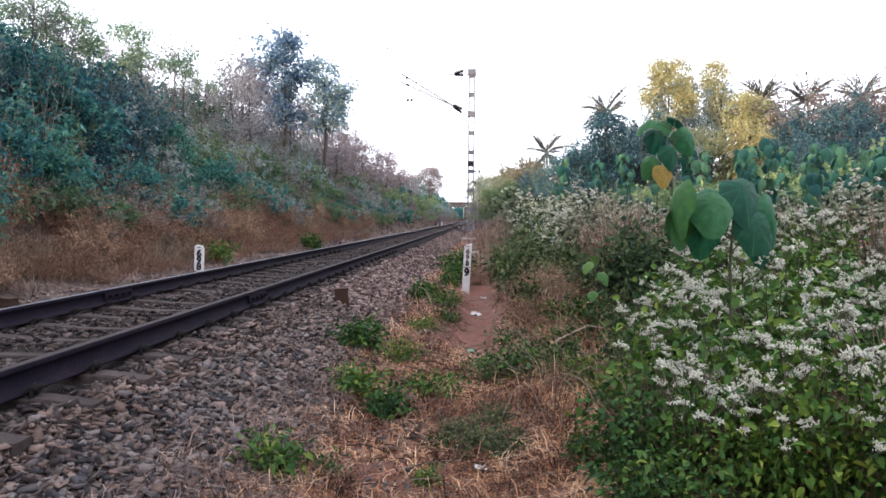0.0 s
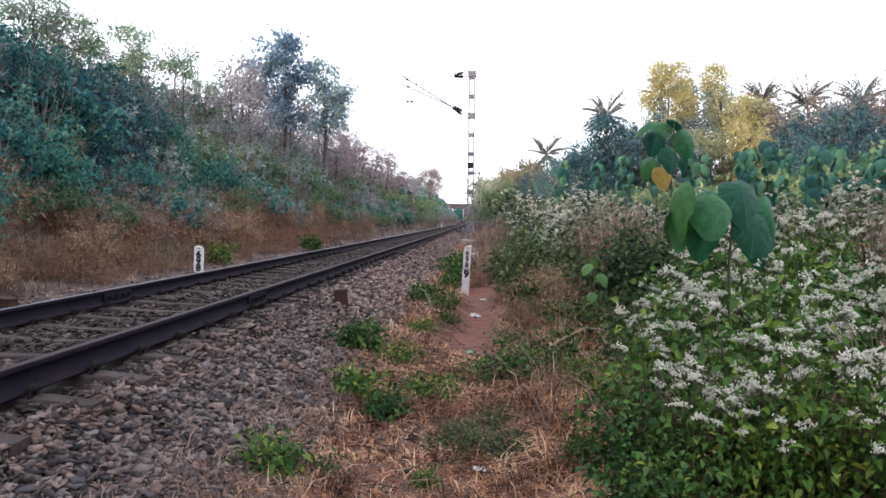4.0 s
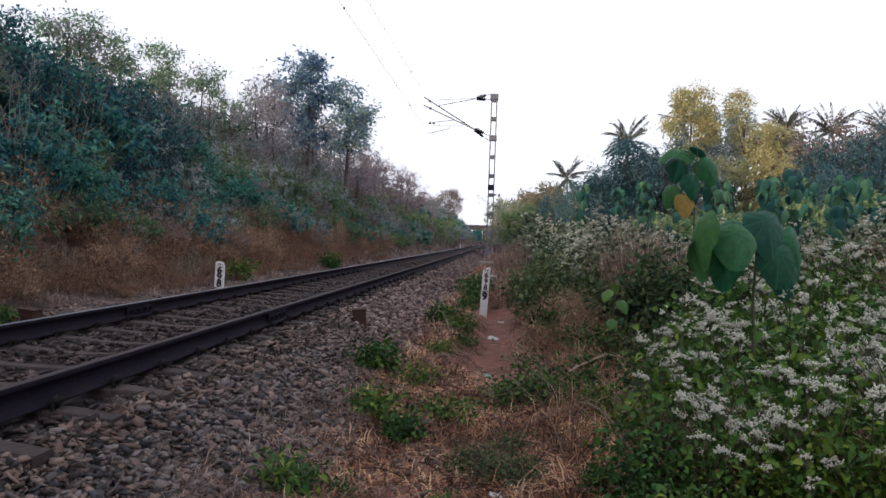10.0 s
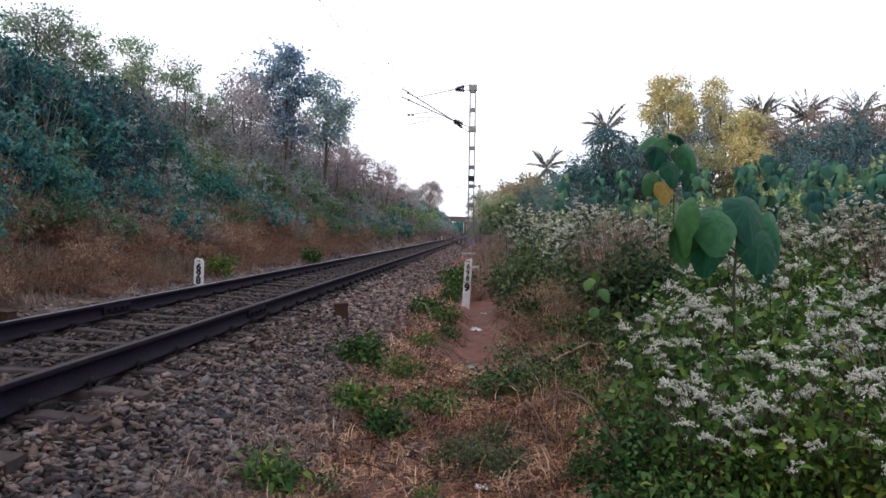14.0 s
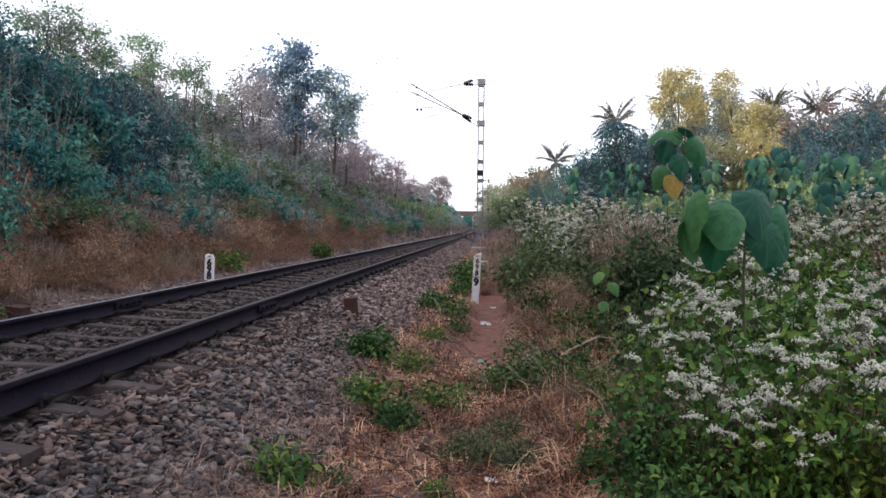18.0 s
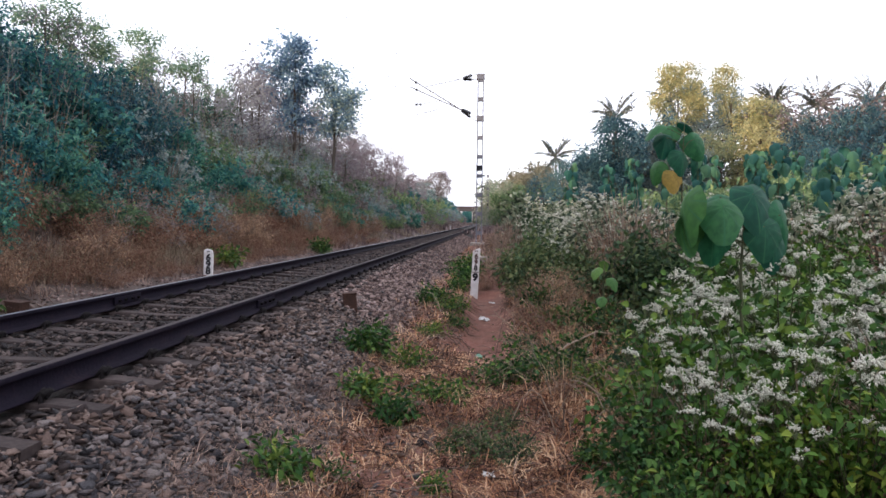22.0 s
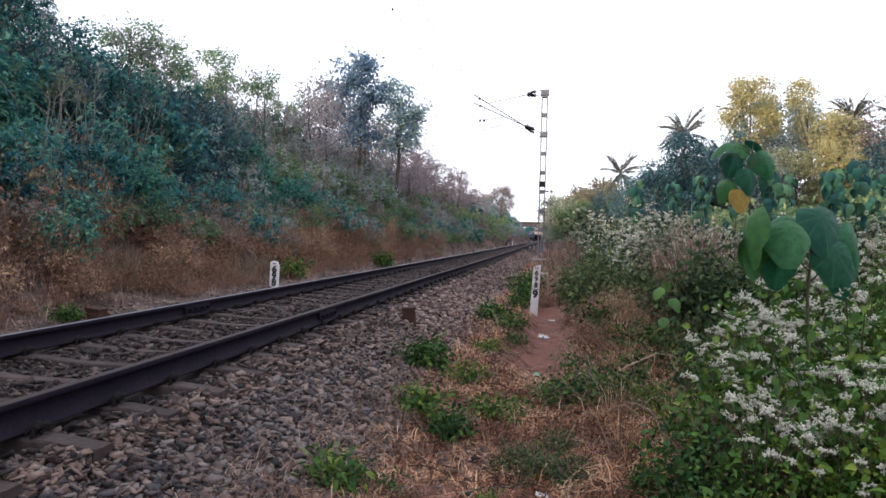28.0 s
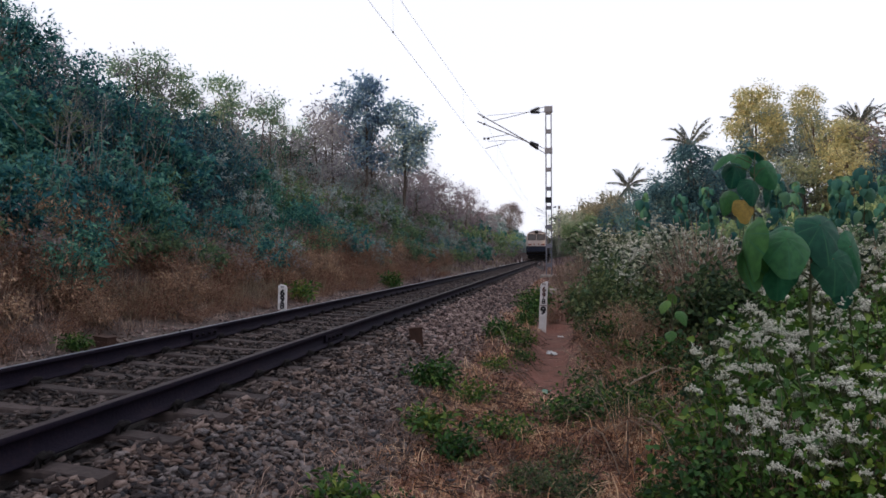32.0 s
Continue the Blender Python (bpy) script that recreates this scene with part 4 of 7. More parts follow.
def clumps(lines, per, spread, rng, low=.25):
    """Leaf points along stems, and the way they grow."""
    P, D = [], []
    for ln in lines:
        f = rng.uniform(low, 1, per) ** .8 * (len(ln) - 1)
        i = np.minimum(f.astype(int), len(ln) - 2)
        base = ln[i] + (ln[i + 1] - ln[i]) * (f - i)[:, None]
        off = rng.normal(0, spread, (per, 3))
        P.append(base + off)
        D.append(off / (spread + 1e-6) + rng.normal(0, .6, (per, 3)) + np.array([0, 0, -.15]))
    return np.concatenate(P), np.concatenate(D)


def stem_mesh(name, lines, r, mat, sides=4):
    V, F = merge([tube(ln, np.linspace(r, r * .3, len(ln)), sides) for ln in lines])
    return fast_mesh(name, V, F, mat, True)


PLANT = {}        # the leaves of each kind of plant, for joined thickets


def stuff(ob):
    ob["kind"] = "stuff"
    return ob


def shrub(seed, leaf, label, height=2.0, spread=1.1, n=34, per=42, size=.12, slim=.5, stem="green_stem", tuft=.16, detail=False, group="", flowers=0, low=.25, stem_r=.012, name="shrub", dry=0, dead_r=.014, gather=0.0):
    rng = np.random.default_rng(seed)
    ob = thing(name, pose(0, 0, 0), label, "shrub", group)
    lines = branches(rng, n, height, spread)
    stuff(under("branching", stem_mesh("branching", [ln[::2] for ln in lines], stem_r, M[stem], 3), ob))
    P, D = clumps(lines, per, tuft, rng, low)
    if gather:
        c = P[rng.integers(0, len(P), max(6, len(P) // 45))]
        near = c[np.argmin(((P[:, None] - c[None]) ** 2).sum(-1), axis=1)]
        P = P + (near - P) * rng.uniform(.2, gather, (len(P), 1))
    P[:, 2] = np.maximum(P[:, 2], .03)
    V, F = leaf_cloud(P, D, size, size * slim, rng, detail)
    PLANT[ob.name] = (V, F, leaf)
    stuff(under("foliage", fast_mesh("foliage", V, F, M[leaf]), ob))
    if dry:
        bare = branches(rng, dry, height * 1.2, spread * .9, wander=.3)
        stuff(under("dead_wood", stem_mesh("dead_wood", bare, dead_r, M["dry_stem"], 3), ob, "bare pale dry stems"))
    tips = np.array([ln[-1] for ln in lines])
    tips = tips[np.argsort(-(tips[:, 2] + np.linalg.norm(tips[:, :2], axis=1) * .5))]
    for k in range(flowers):
        c = tips[(k // 2) % len(tips)] + rng.normal(0, .06, 3) * [1, 1, .5] + [0, 0, .03]
        q = rng.uniform(1.0, 1.55)
        under("flower_head", HEADS[k % len(HEADS)], ob, "", Matrix.LocRotScale(Vector(c), Euler((rng.normal(0, .3), rng.normal(0, .3), rng.uniform(0, 6))), Vector((q, q, q))))
    return ob


def head_mesh(seed):
    """A flat-topped, branching head of separate small white tufts on thin stalks."""
    rng = np.random.default_rng(seed)
    P = []
    R = rng.uniform(.034, .058)
    for b in range(rng.integers(4, 8)):
        a, q = rng.uniform(0, 6.28), R * math.sqrt(rng.uniform(0, 1))
        c = np.array([math.cos(a) * q, math.sin(a) * q, rng.normal(0, .008)])
        m = rng.integers(6, 11)
        P.append(c + rng.normal(0, .013, (m, 3)) * [1, 1, .45])
    P = np.concatenate(P)
    S = rng.uniform(.0056, .0092, len(P))
    V, F = stones(P, S, rng, (OCT_V, OCT_F), flat=False)
    # thin green stalks run together to one foot
    hub, n = len(V), len(P)
    k = np.arange(n) * 6
    low = k + np.argmin(V.reshape(n, 6, 3)[:, :, 2], axis=1)
    mid = V[low] * .5 + np.array([[0, 0, -.08]]) * .5 + np.array([[.0015, 0, 0]])
    V = np.concatenate([V, [[0, 0, -.08]], mid])
    stalk = np.stack([low, hub + 1 + np.arange(n), np.full(n, hub)], 1)
    me = fast_mesh("flower_head", V, np.concatenate([F, stalk]), M["flower"])
    me.materials.append(M["green_stem"])
    me.polygons.foreach_set("material_index", np.concatenate([np.zeros(len(F)), np.ones(n)]).astype(np.int32))
    return me


HEADS = [head_mesh(300 + k) for k in range(8)]


def thicket(name, label, kind, places, keep=1.0):
    """Many far plants of one kind, joined; fewer, larger leaves where they are far off."""
    V0, F0, leaf = PLANT[kind.name]
    if keep < 1:
        n = len(V0) // 4
        pick = np.sort(np.random.default_rng(4).permutation(n)[:int(n * keep)])
        Q = V0.reshape(n, 4, 3)[pick]
        c = Q.mean(axis=1, keepdims=True)
        V0 = (c + (Q - c) / keep ** .5).reshape(-1, 3)
        F0 = F0[:len(pick) * 2]
    pieces = []
    for x, y, turn, s in places:
        c, n = math.cos(turn), math.sin(turn)
        R = np.array([[c, -n, 0], [n, c, 0], [0, 0, 1]]) * s
        pieces.append((V0 @ R.T + [x, y, float(ground_z(x, y)) - .05], F0))
    V, F = merge(pieces)
    tagged(new(name, fast_mesh(name, V, F, M[leaf])), label, "thicket", kind="stuff")


def tree(seed, leaf, label, height=8.0, crown=2.4, trunk_r=.12, n=26, per=130, size=.2, slim=.55, tuft=.38, bare=.35, name="tree", category="tree", lean=0.0, squeeze=.75):
    rng = np.random.default_rng(seed)
    ob = thing(name, pose(0, 0, 0), label, category)
    t = np.linspace(0, 1, 9)
    trunk = np.stack([np.cumsum(rng.normal(0, .05, 9)) + lean * height * t * t, np.cumsum(rng.normal(0, .05, 9)), height * .86 * t], 1)
    V, F = tube(trunk, np.linspace(trunk_r, trunk_r * .25, 9), 8)
    under("trunk", fast_mesh("trunk", V, F, M["bark"], True), ob)
    limbs = []
    for k in range(n):
        f = rng.uniform(bare, 1) * 8
        i = min(int(f), 7)
        foot = trunk[i] + (trunk[i + 1] - trunk[i]) * (f - i)
        a = k * 2.4 + rng.uniform(-.5, .5)
        reach = crown * rng.uniform(.45, 1.0) * (1 - .45 * abs(f / 8 - .62))
        rise = reach * rng.uniform(.25, .9)
        u = np.linspace(0, 1, 6)[:, None]
        tip = foot + [math.cos(a) * reach, math.sin(a) * reach, rise]
        ln = foot + (tip - foot) * u + np.array([0, 0, -.15 * reach]) * (u * (1 - u) * 4) + np.cumsum(rng.normal(0, .05 * reach / 2, (6, 3)), axis=0)
        limbs.append(ln)
    stuff(under("branching", stem_mesh("branching", limbs, trunk_r * .3, M["bark"], 5), ob))
    P, D = clumps(limbs, per, tuft, rng, .4)
    # gather the leaves in uneven clumps
    c = P[rng.integers(0, len(P), max(6, len(P) // 60))]
    d2 = ((P[:, None] - c[None]) ** 2).sum(-1)
    near = c[np.argmin(d2, axis=1)]
    P = P + (near - P) * rng.uniform(0, squeeze, (len(P), 1))
    V, F = leaf_cloud(P, D, size, size * slim, rng)
    PLANT[ob.name] = (V, F, leaf)
    stuff(under("crown", fast_mesh("crown", V, F, M[leaf]), ob))
    return ob


def lobed_tree(seed, leaf, label, height, trunk_r, lobes, clumps_per=26, leaves=80, size=.24, tuft=.34, name="tree"):
    """A tree whose crown is gathered in a few rounded lobes: (centre, radii) of each, from the trunk's foot."""
    rng = np.random.default_rng(seed)
    ob = thing(name, pose(0, 0, 0), label, "tree")
    t = np.linspace(0, 1, 9)
    trunk = np.stack([np.cumsum(rng.normal(0, .06, 9)), np.cumsum(rng.normal(0, .05, 9)), height * .8 * t], 1)
    V, F = tube(trunk, np.linspace(trunk_r, trunk_r * .3, 9), 8)
    under("trunk", fast_mesh("trunk", V, F, M["bark"], True), ob)
    P, D = [], []
    for c, r in lobes:
        c, r = np.array(c), np.array(r)
        n = max(5, int(clumps_per * r[0] * r[2] / 3.0))
        q = unit(rng.normal(0, 1, (n, 3))) * (rng.uniform(.12, 1, (n, 1)) ** .45)
        for k, p in enumerate(c + q * r):
            m = int(leaves * rng.uniform(.4, 1.5))
            off = rng.normal(0, tuft, (m, 3)) * [1, 1, .7]
            P.append(p + off)
            D.append(off / tuft + rng.normal(0, .6, (m, 3)))
            if k % 4 == 0:
                i = int(np.clip((p[2] - 1.0) / (height * .8) * 7, 2, 8))
                u = np.linspace(0, 1, 6)[:, None]
                ln = trunk[i - 1] + (p - trunk[i - 1]) * u + np.cumsum(rng.normal(0, .06, (6, 3)), axis=0) * u
                under("limb", stem_mesh("limb", [ln], trunk_r * .2, M["bark"], 5), ob)
    P, D = np.concatenate(P), np.concatenate(D)
    V, F = leaf_cloud(P, D, size, size * .55, rng)
    PLANT[ob.name] = (V, F, leaf)
    stuff(under("crown", fast_mesh("crown", V, F, M[leaf]), ob))
    return ob


def put(ob, places, vary=True):
    """Copies of a plant; the first place takes the plant itself."""
    made = []
    for k, (x, y, turn, s) in enumerate(places):
        m = Matrix.LocRotScale((x, y, float(ground_z(x, y)) - .04), Euler((random.uniform(-.08, .08), random.uniform(-.08, .08), turn)), None)
        if k == 0:
            ob.matrix_basis = m
            c = ob
        else:
            c = copy_thing(ob, m)
        c.scale = (s, s, s * (random.uniform(.9, 1.12) if vary else 1.0))
        made.append(c)
    return made


def rows_along(y0, y1, step, u0, u1, s0, s1):
    """Places in a band beside the line."""
    out, y = [], y0
    while y < y1:
        yy = y + random.uniform(-.4, .4) * step
        out.append((random.uniform(u0, u1) + float(track_x(yy)), yy, random.uniform(0, 6.28), random.uniform(s0, s1)))
        y += step * random.uniform(.8, 1.2)
    return out


random.seed(11)
# the wooded bank beyond the track
BANK = "shrubs on the bank beyond the track"
bank_kinds = [
    shrub(21, "leaf_dark", "dense dark green shrub on the shaded bank", 2.3, 1.3, 38, 48, .175, .45, dry=6, gather=.9, group=BANK),
    shrub(22, "leaf_blue", "dense green shrub tinted blue for shade, tangled with creepers on the bank", 2.6, 1.4, 38, 48, .175, .48, dry=8, gather=.9, group=BANK),
    shrub(23, "leaf_hazed", "thin grey-green shrub with bare stems on the bank", 2.6, 1.2, 34, 26, .14, .45, dry=22, stem="dry_stem", gather=.9, group=BANK),
    shrub(24, "leaf_brown", "half-dry brown shrub on the bank", 1.9, 1.2, 34, 38, .11, .5, dry=16, stem="dry_stem", gather=.8, group=BANK),
    shrub(25, "leaf_bank", "green leafy shrub on the bank", 1.9, 1.2, 34, 38, .18, .45, dry=6, gather=.9, group=BANK),
]
bands = [(6, 62, 1.4, -5.4, -4.3, .45, .7), (6, 34, 1.6, -7.2, -5.4, .6, .9), (6, 23, 1.8, -9.8, -7.6, .95, 1.3), (5, 23, 2.0, -12.6, -9.8, 1.05, 1.4), (34, 64, 1.6, -7.2, -5.2, .75, 1.05), (23, 64, 1.7, -9.8, -7.2, 1.0, 1.35), (23, 66, 1.9, -12.6, -9.4, 1.15, 1.5)]
far_bands = [(62, 130, 2.0, -6.4, -4.0, .7, 1.1), (62, 130, 2.6, -10, -6.4, 1.2, 1.7), (64, 130, 2.8, -14, -9.6, 1.5, 2.0),
             (130, 300, 3.2, -7, -4.2, 1.0, 1.6), (130, 300, 5, -13, -8, 1.9, 2.7), (300, 366, 4, -12, -6.5, 1.8, 2.4)]


def sorted_out(bands, weights):
    picks = {k: [] for k in range(5)}
    for b, band in enumerate(bands):
        for pl in rows_along(*band):
            k = random.choices(range(5), weights[b])[0]
            if k == 2 and pl[1] < 15:
                k = random.choice((0, 0, 1, 4))
            picks[k].append(pl)
    return picks


def fit_skyline(places, height, room=0.0):
    """Bank plants, scaled so their tops fit the skyline in the camera's view."""
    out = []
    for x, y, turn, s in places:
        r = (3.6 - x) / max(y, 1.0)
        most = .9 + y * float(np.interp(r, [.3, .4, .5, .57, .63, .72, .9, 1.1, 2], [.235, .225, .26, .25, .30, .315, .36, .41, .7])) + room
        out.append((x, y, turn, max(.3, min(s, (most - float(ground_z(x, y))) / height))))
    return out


PALE = (.05, .0, .23, .37, .35)
LOW, MID, HIGH = (.16, .03, .10, .36, .35), (.22, .16, .14, .18, .30), (.28, .36, .18, .05, .13)
for k, pl in sorted_out(bands, [LOW, MID, HIGH, HIGH, PALE, PALE, PALE]).items():
    put(bank_kinds[k], fit_skyline(pl, (2.5, 2.8, 2.8, 2.1, 2.1)[k]))
for k, pl in sorted_out(far_bands, [(.1, .0, .12, .5, .28), (.12, .02, .14, .17, .55), (.12, .06, .3, .22, .3), (.05, .05, .35, .4, .15), (.1, .1, .4, .25, .15), (.2, .4, .2, .1, .1)]).items():
    if pl:
        thicket("far_thicket", "thick scrub on the bank far down the line", bank_kinds[k], pl, .3)

under_bands = [(5, 64, .9, -6.6, -4.5, .5, .8), (5, 23, 1.0, -9.6, -7.0, .9, 1.2), (5, 23, 1.1, -12.4, -9.4, 1.0, 1.35), (3, 64, 1.4, -16, -12, 1.1, 1.5), (23, 64, 1.1, -9.6, -6.6, .9, 1.2), (23, 64, 1.2, -12.4, -9.4, 1.0, 1.4), (6, 34, 1.0, -8.0, -6.0, .5, .75)]
for k, pl in sorted_out(under_bands, [(.2, .1, .15, .4, .15), HIGH, HIGH, HIGH, PALE, PALE, (.15, .2, .25, .25, .15)]).items():
    if pl:
        thicket("undergrowth", "tangled undergrowth covering the shaded bank", bank_kinds[k], fit_skyline(pl, 2.9), .75)

# dark-leaved shrubs stand in for the shade in the bank's hollow
put(shrub(26, "leaf_hollow", "blue-green shrub deep in the bank, its leaves darkened as shade", 2.3, 1.3, 38, 62, .13, .45, dry=4, group=BANK), fit_skyline([(x, y, x * 7 + y, s) for x, y, s in [(-9.3, 19.5, 1.2), (-8.3, 19.8, 1.15), (-8.6, 21.6, 1.3), (-7.6, 18.4, .95), (-7.0, 17.6, .8), (-9.9, 18.2, 1.2), (-8.9, 17.4, 1.1), (-7.9, 21, 1.1), (-9.6, 22.6, 1.3), (-7.2, 19.6, .85), (-10.4, 21.0, 1.2), (-9.0, 15.6, 1.0), (-10.2, 16.2, 1.1), (-8.0, 23.2, 1.1)]], 2.4))
low_dry = shrub(27, "leaf_rust", "low tangle of dry reddish brown stems", .62, .5, 40, 34, .035, .6, tuft=.06, dry=20, dead_r=.004, stem="dry_stem", stem_r=.004, low=.1, group="dry tangles on the verge")
thicket("dry_tangle", "low tangle of dry reddish brown stems on the verge", low_dry, [(-3.6, 11.0, 0, .9)] + rows_along(6, 40, .42, -4.6, -3.5, .7, 1.35) + rows_along(7, 40, .5, -3.7, -3.05, .45, .75) + rows_along(6, 44, .55, -5.4, -4.3, 1.0, 1.7), .8)
put(low_dry, [(-3.4, 9.4, 0, 1.0), (-3.9, 12.4, 1, 1.1), (4.35, 8.7, 2, .75), (4.62, 9.5, 3, .9), (4.55, 7.7, 5, .65), (4.8, 8.4, 1, .8), (3.5, 15.2, 2, .8), (3.9, 15.8, 3, .9), (3.0, 12.0, 4, .6), (4.3, 5.9, 2, .5), (4.35, 9.9, 1, .8), (4.65, 10.6, 2, .9), (4.2, 9.2, 5, .7), (4.9, 9.4, 3, .8), (4.45, 8.2, 4, .7)])

dry_bush = shrub(29, "leaf_rust", "pale brown withered bush at the foot of the bank", 1.0, .7, 44, 26, .07, .35, tuft=.10, dry=34, dead_r=.006, stem="dry_stem", stem_r=.005, low=.15, group="withered bushes on the verge", gather=.6)
put(dry_bush, rows_along(6.5, 22, 1.05, -4.7, -3.7, .75, 1.25) + rows_along(22, 46, 1.6, -4.9, -3.9, .9, 1.4) + rows_along(8, 40, 2.2, -5.6, -4.8, 1.0, 1.5))


def stalks(seed, label):
    """A clump of tall dead stalks, nearly bare."""
    rng = np.random.default_rng(seed)
    ob = thing("dead_stalks", pose(0, 0, 0), label, "stalks", "dead stalks on the bank")
    for k in range(6):
        a, r = rng.uniform(0, 6.28), rng.uniform(0, .6)
        foot = np.array([math.cos(a) * r, math.sin(a) * r, 0])
        h = rng.uniform(1.7, 3.1)
        t = np.linspace(0, 1, 8)[:, None]
        ln = foot + np.array([[rng.normal(0, .10), rng.normal(0, .10), 1.0]]) * h * t + np.cumsum(rng.normal(0, .035, (8, 3)), axis=0)
        lines = [ln]
        for q in range(4):
            b = ln[rng.integers(3, 7)]
            v = np.array([rng.normal(0, .5), rng.normal(0, .5), rng.uniform(.6, 1.0)]) * rng.uniform(.25, .6)
            lines.append(b + v * np.linspace(0, 1, 4)[:, None] ** [[1, 1, 1.2]])
        under("stalk", stem_mesh("stalk", lines, .010, M["pale_stalk"], 4), ob)
    return ob


put(stalks(81, "clump of tall pale dead stalks in front of the bank"), [(-5.9, 11.0, 0, 1.0), (-6.3, 12.2, 1, 1.1), (-6.6, 13.4, 2, 1.0), (-6.2, 14.4, 3, .9), (-7.0, 15.6, 4, 1.1), (-7.6, 17.2, 5, 1.1), (-5.7, 9.6, 4, .9), (-7.4, 22.0, 5, 1.1), (-7.8, 24.0, 2, 1.1), (-8.0, 26.5, 1, 1.2), (-8.4, 29.0, 2, 1.2), (-8.2, 31.5, 3, 1.2), (-8.8, 34.0, 4, 1.3), (-8.6, 37.0, 5, 1.3), (-9.0, 40, 1, 1.4), (-9.4, 27.5, 3, 1.3), (-10.2, 31, 4, 1.4), (-10.4, 35, 4, 1.4), (-7.0, 28, 4, 1.0), (-7.4, 33, 3, 1.0)])
# unseen thicket behind the camera, added to keep low sun off the foreground
thicket("bank_thicket", "unseen scrub on the bank behind, added to block the low sun", bank_kinds[0], rows_along(-60, 6, 1.6, -14, -10.5, 1.5, 1.9) + rows_along(-60, 6, 1.8, -17, -13.5, 1.6, 2.0), .3)
thicket("far_thicket", "dark scrub closing the line where it bends away", bank_kinds[1], [(float(track_x(y)) + u, y, u * 3, sc) for y, u, sc in [(random.uniform(395, 470), random.uniform(7, 22), random.uniform(2.4, 3.4)) for k in range(30)] + [(random.uniform(480, 620), random.uniform(5.5, 20), random.uniform(4.0, 5.0)) for k in range(46)] + [(random.uniform(392, 440), random.uniform(-18, -8), random.uniform(2.4, 3.4)) for k in range(24)]], .4)
thin = tree(31, "leaf_mauve", "thin young tree with a sparse grey crown on the bank", 5.2, 1.5, .06, 18, 60, .17, .5, .3)
put(thin, fit_skyline(rows_along(10, 34, 4.2, -13.2, -10.5, .7, .95) + rows_along(33, 80, 2.2, -12.5, -8.8, 1.0, 1.35), 5.4, .5))
wispy = tree(38, "leaf_mauve", "nearly bare wispy young tree on the bank", 4.6, 1.3, .04, 18, 18, .13, .5, .3, .1)
put(wispy, fit_skyline(rows_along(14, 48, 1.5, -13.2, -9.5, .7, 1.1), 4.8, .7))
young = tree(32, "leaf_lit", "young tree on the bank, its crown tinted light green as sunlit", 5.2, 1.7, .08, 26, 130, .15, .5, .26, .4)
put(young, fit_skyline([(-11.6, 36.0, 3, .8), (-13.0, 31, 1, .7)], 5.6))
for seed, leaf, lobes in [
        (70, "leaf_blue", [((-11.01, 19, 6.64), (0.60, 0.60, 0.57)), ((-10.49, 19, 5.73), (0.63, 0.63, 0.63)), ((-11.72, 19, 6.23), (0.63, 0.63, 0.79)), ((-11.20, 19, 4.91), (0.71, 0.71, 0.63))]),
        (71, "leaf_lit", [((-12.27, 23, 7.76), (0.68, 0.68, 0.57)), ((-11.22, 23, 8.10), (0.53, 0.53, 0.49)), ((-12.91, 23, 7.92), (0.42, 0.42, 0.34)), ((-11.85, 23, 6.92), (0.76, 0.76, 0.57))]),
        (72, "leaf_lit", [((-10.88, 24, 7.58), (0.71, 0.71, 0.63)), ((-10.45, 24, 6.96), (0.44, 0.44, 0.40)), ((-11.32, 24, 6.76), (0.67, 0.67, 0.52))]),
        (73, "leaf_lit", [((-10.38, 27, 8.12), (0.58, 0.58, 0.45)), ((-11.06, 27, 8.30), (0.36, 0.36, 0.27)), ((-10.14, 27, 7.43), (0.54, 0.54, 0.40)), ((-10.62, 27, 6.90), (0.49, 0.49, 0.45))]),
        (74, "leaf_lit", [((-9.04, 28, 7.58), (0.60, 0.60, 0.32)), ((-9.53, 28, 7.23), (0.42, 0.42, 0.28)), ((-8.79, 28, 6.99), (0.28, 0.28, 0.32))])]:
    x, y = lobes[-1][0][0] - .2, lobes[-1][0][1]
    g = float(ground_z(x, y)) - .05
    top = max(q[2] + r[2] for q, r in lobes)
    ob = lobed_tree(seed, leaf, "young tree on the bank, its lobed crown tinted light green as sunlit" if leaf == "leaf_lit" else "young tree with a dense bluish green crown on the bank", top - g, .05, [((q[0] - x, q[1] - y, q[2] - g), r) for q, r in lobes], 90, 60, .14, .16)
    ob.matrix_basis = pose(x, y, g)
tall = tree(33, "leaf_blue", "small tree with a dense dark bluish crown on the bank", 3.8, 1.5, .09, 26, 150, .14, .5, .26, .2)
put(tall, [(-10.9, 15.6, 0, .98), (-12.6, 15.2, 2, .9), (-12.4, 17.6, 3, .72), (-14.0, 20.6, 1, .8)])
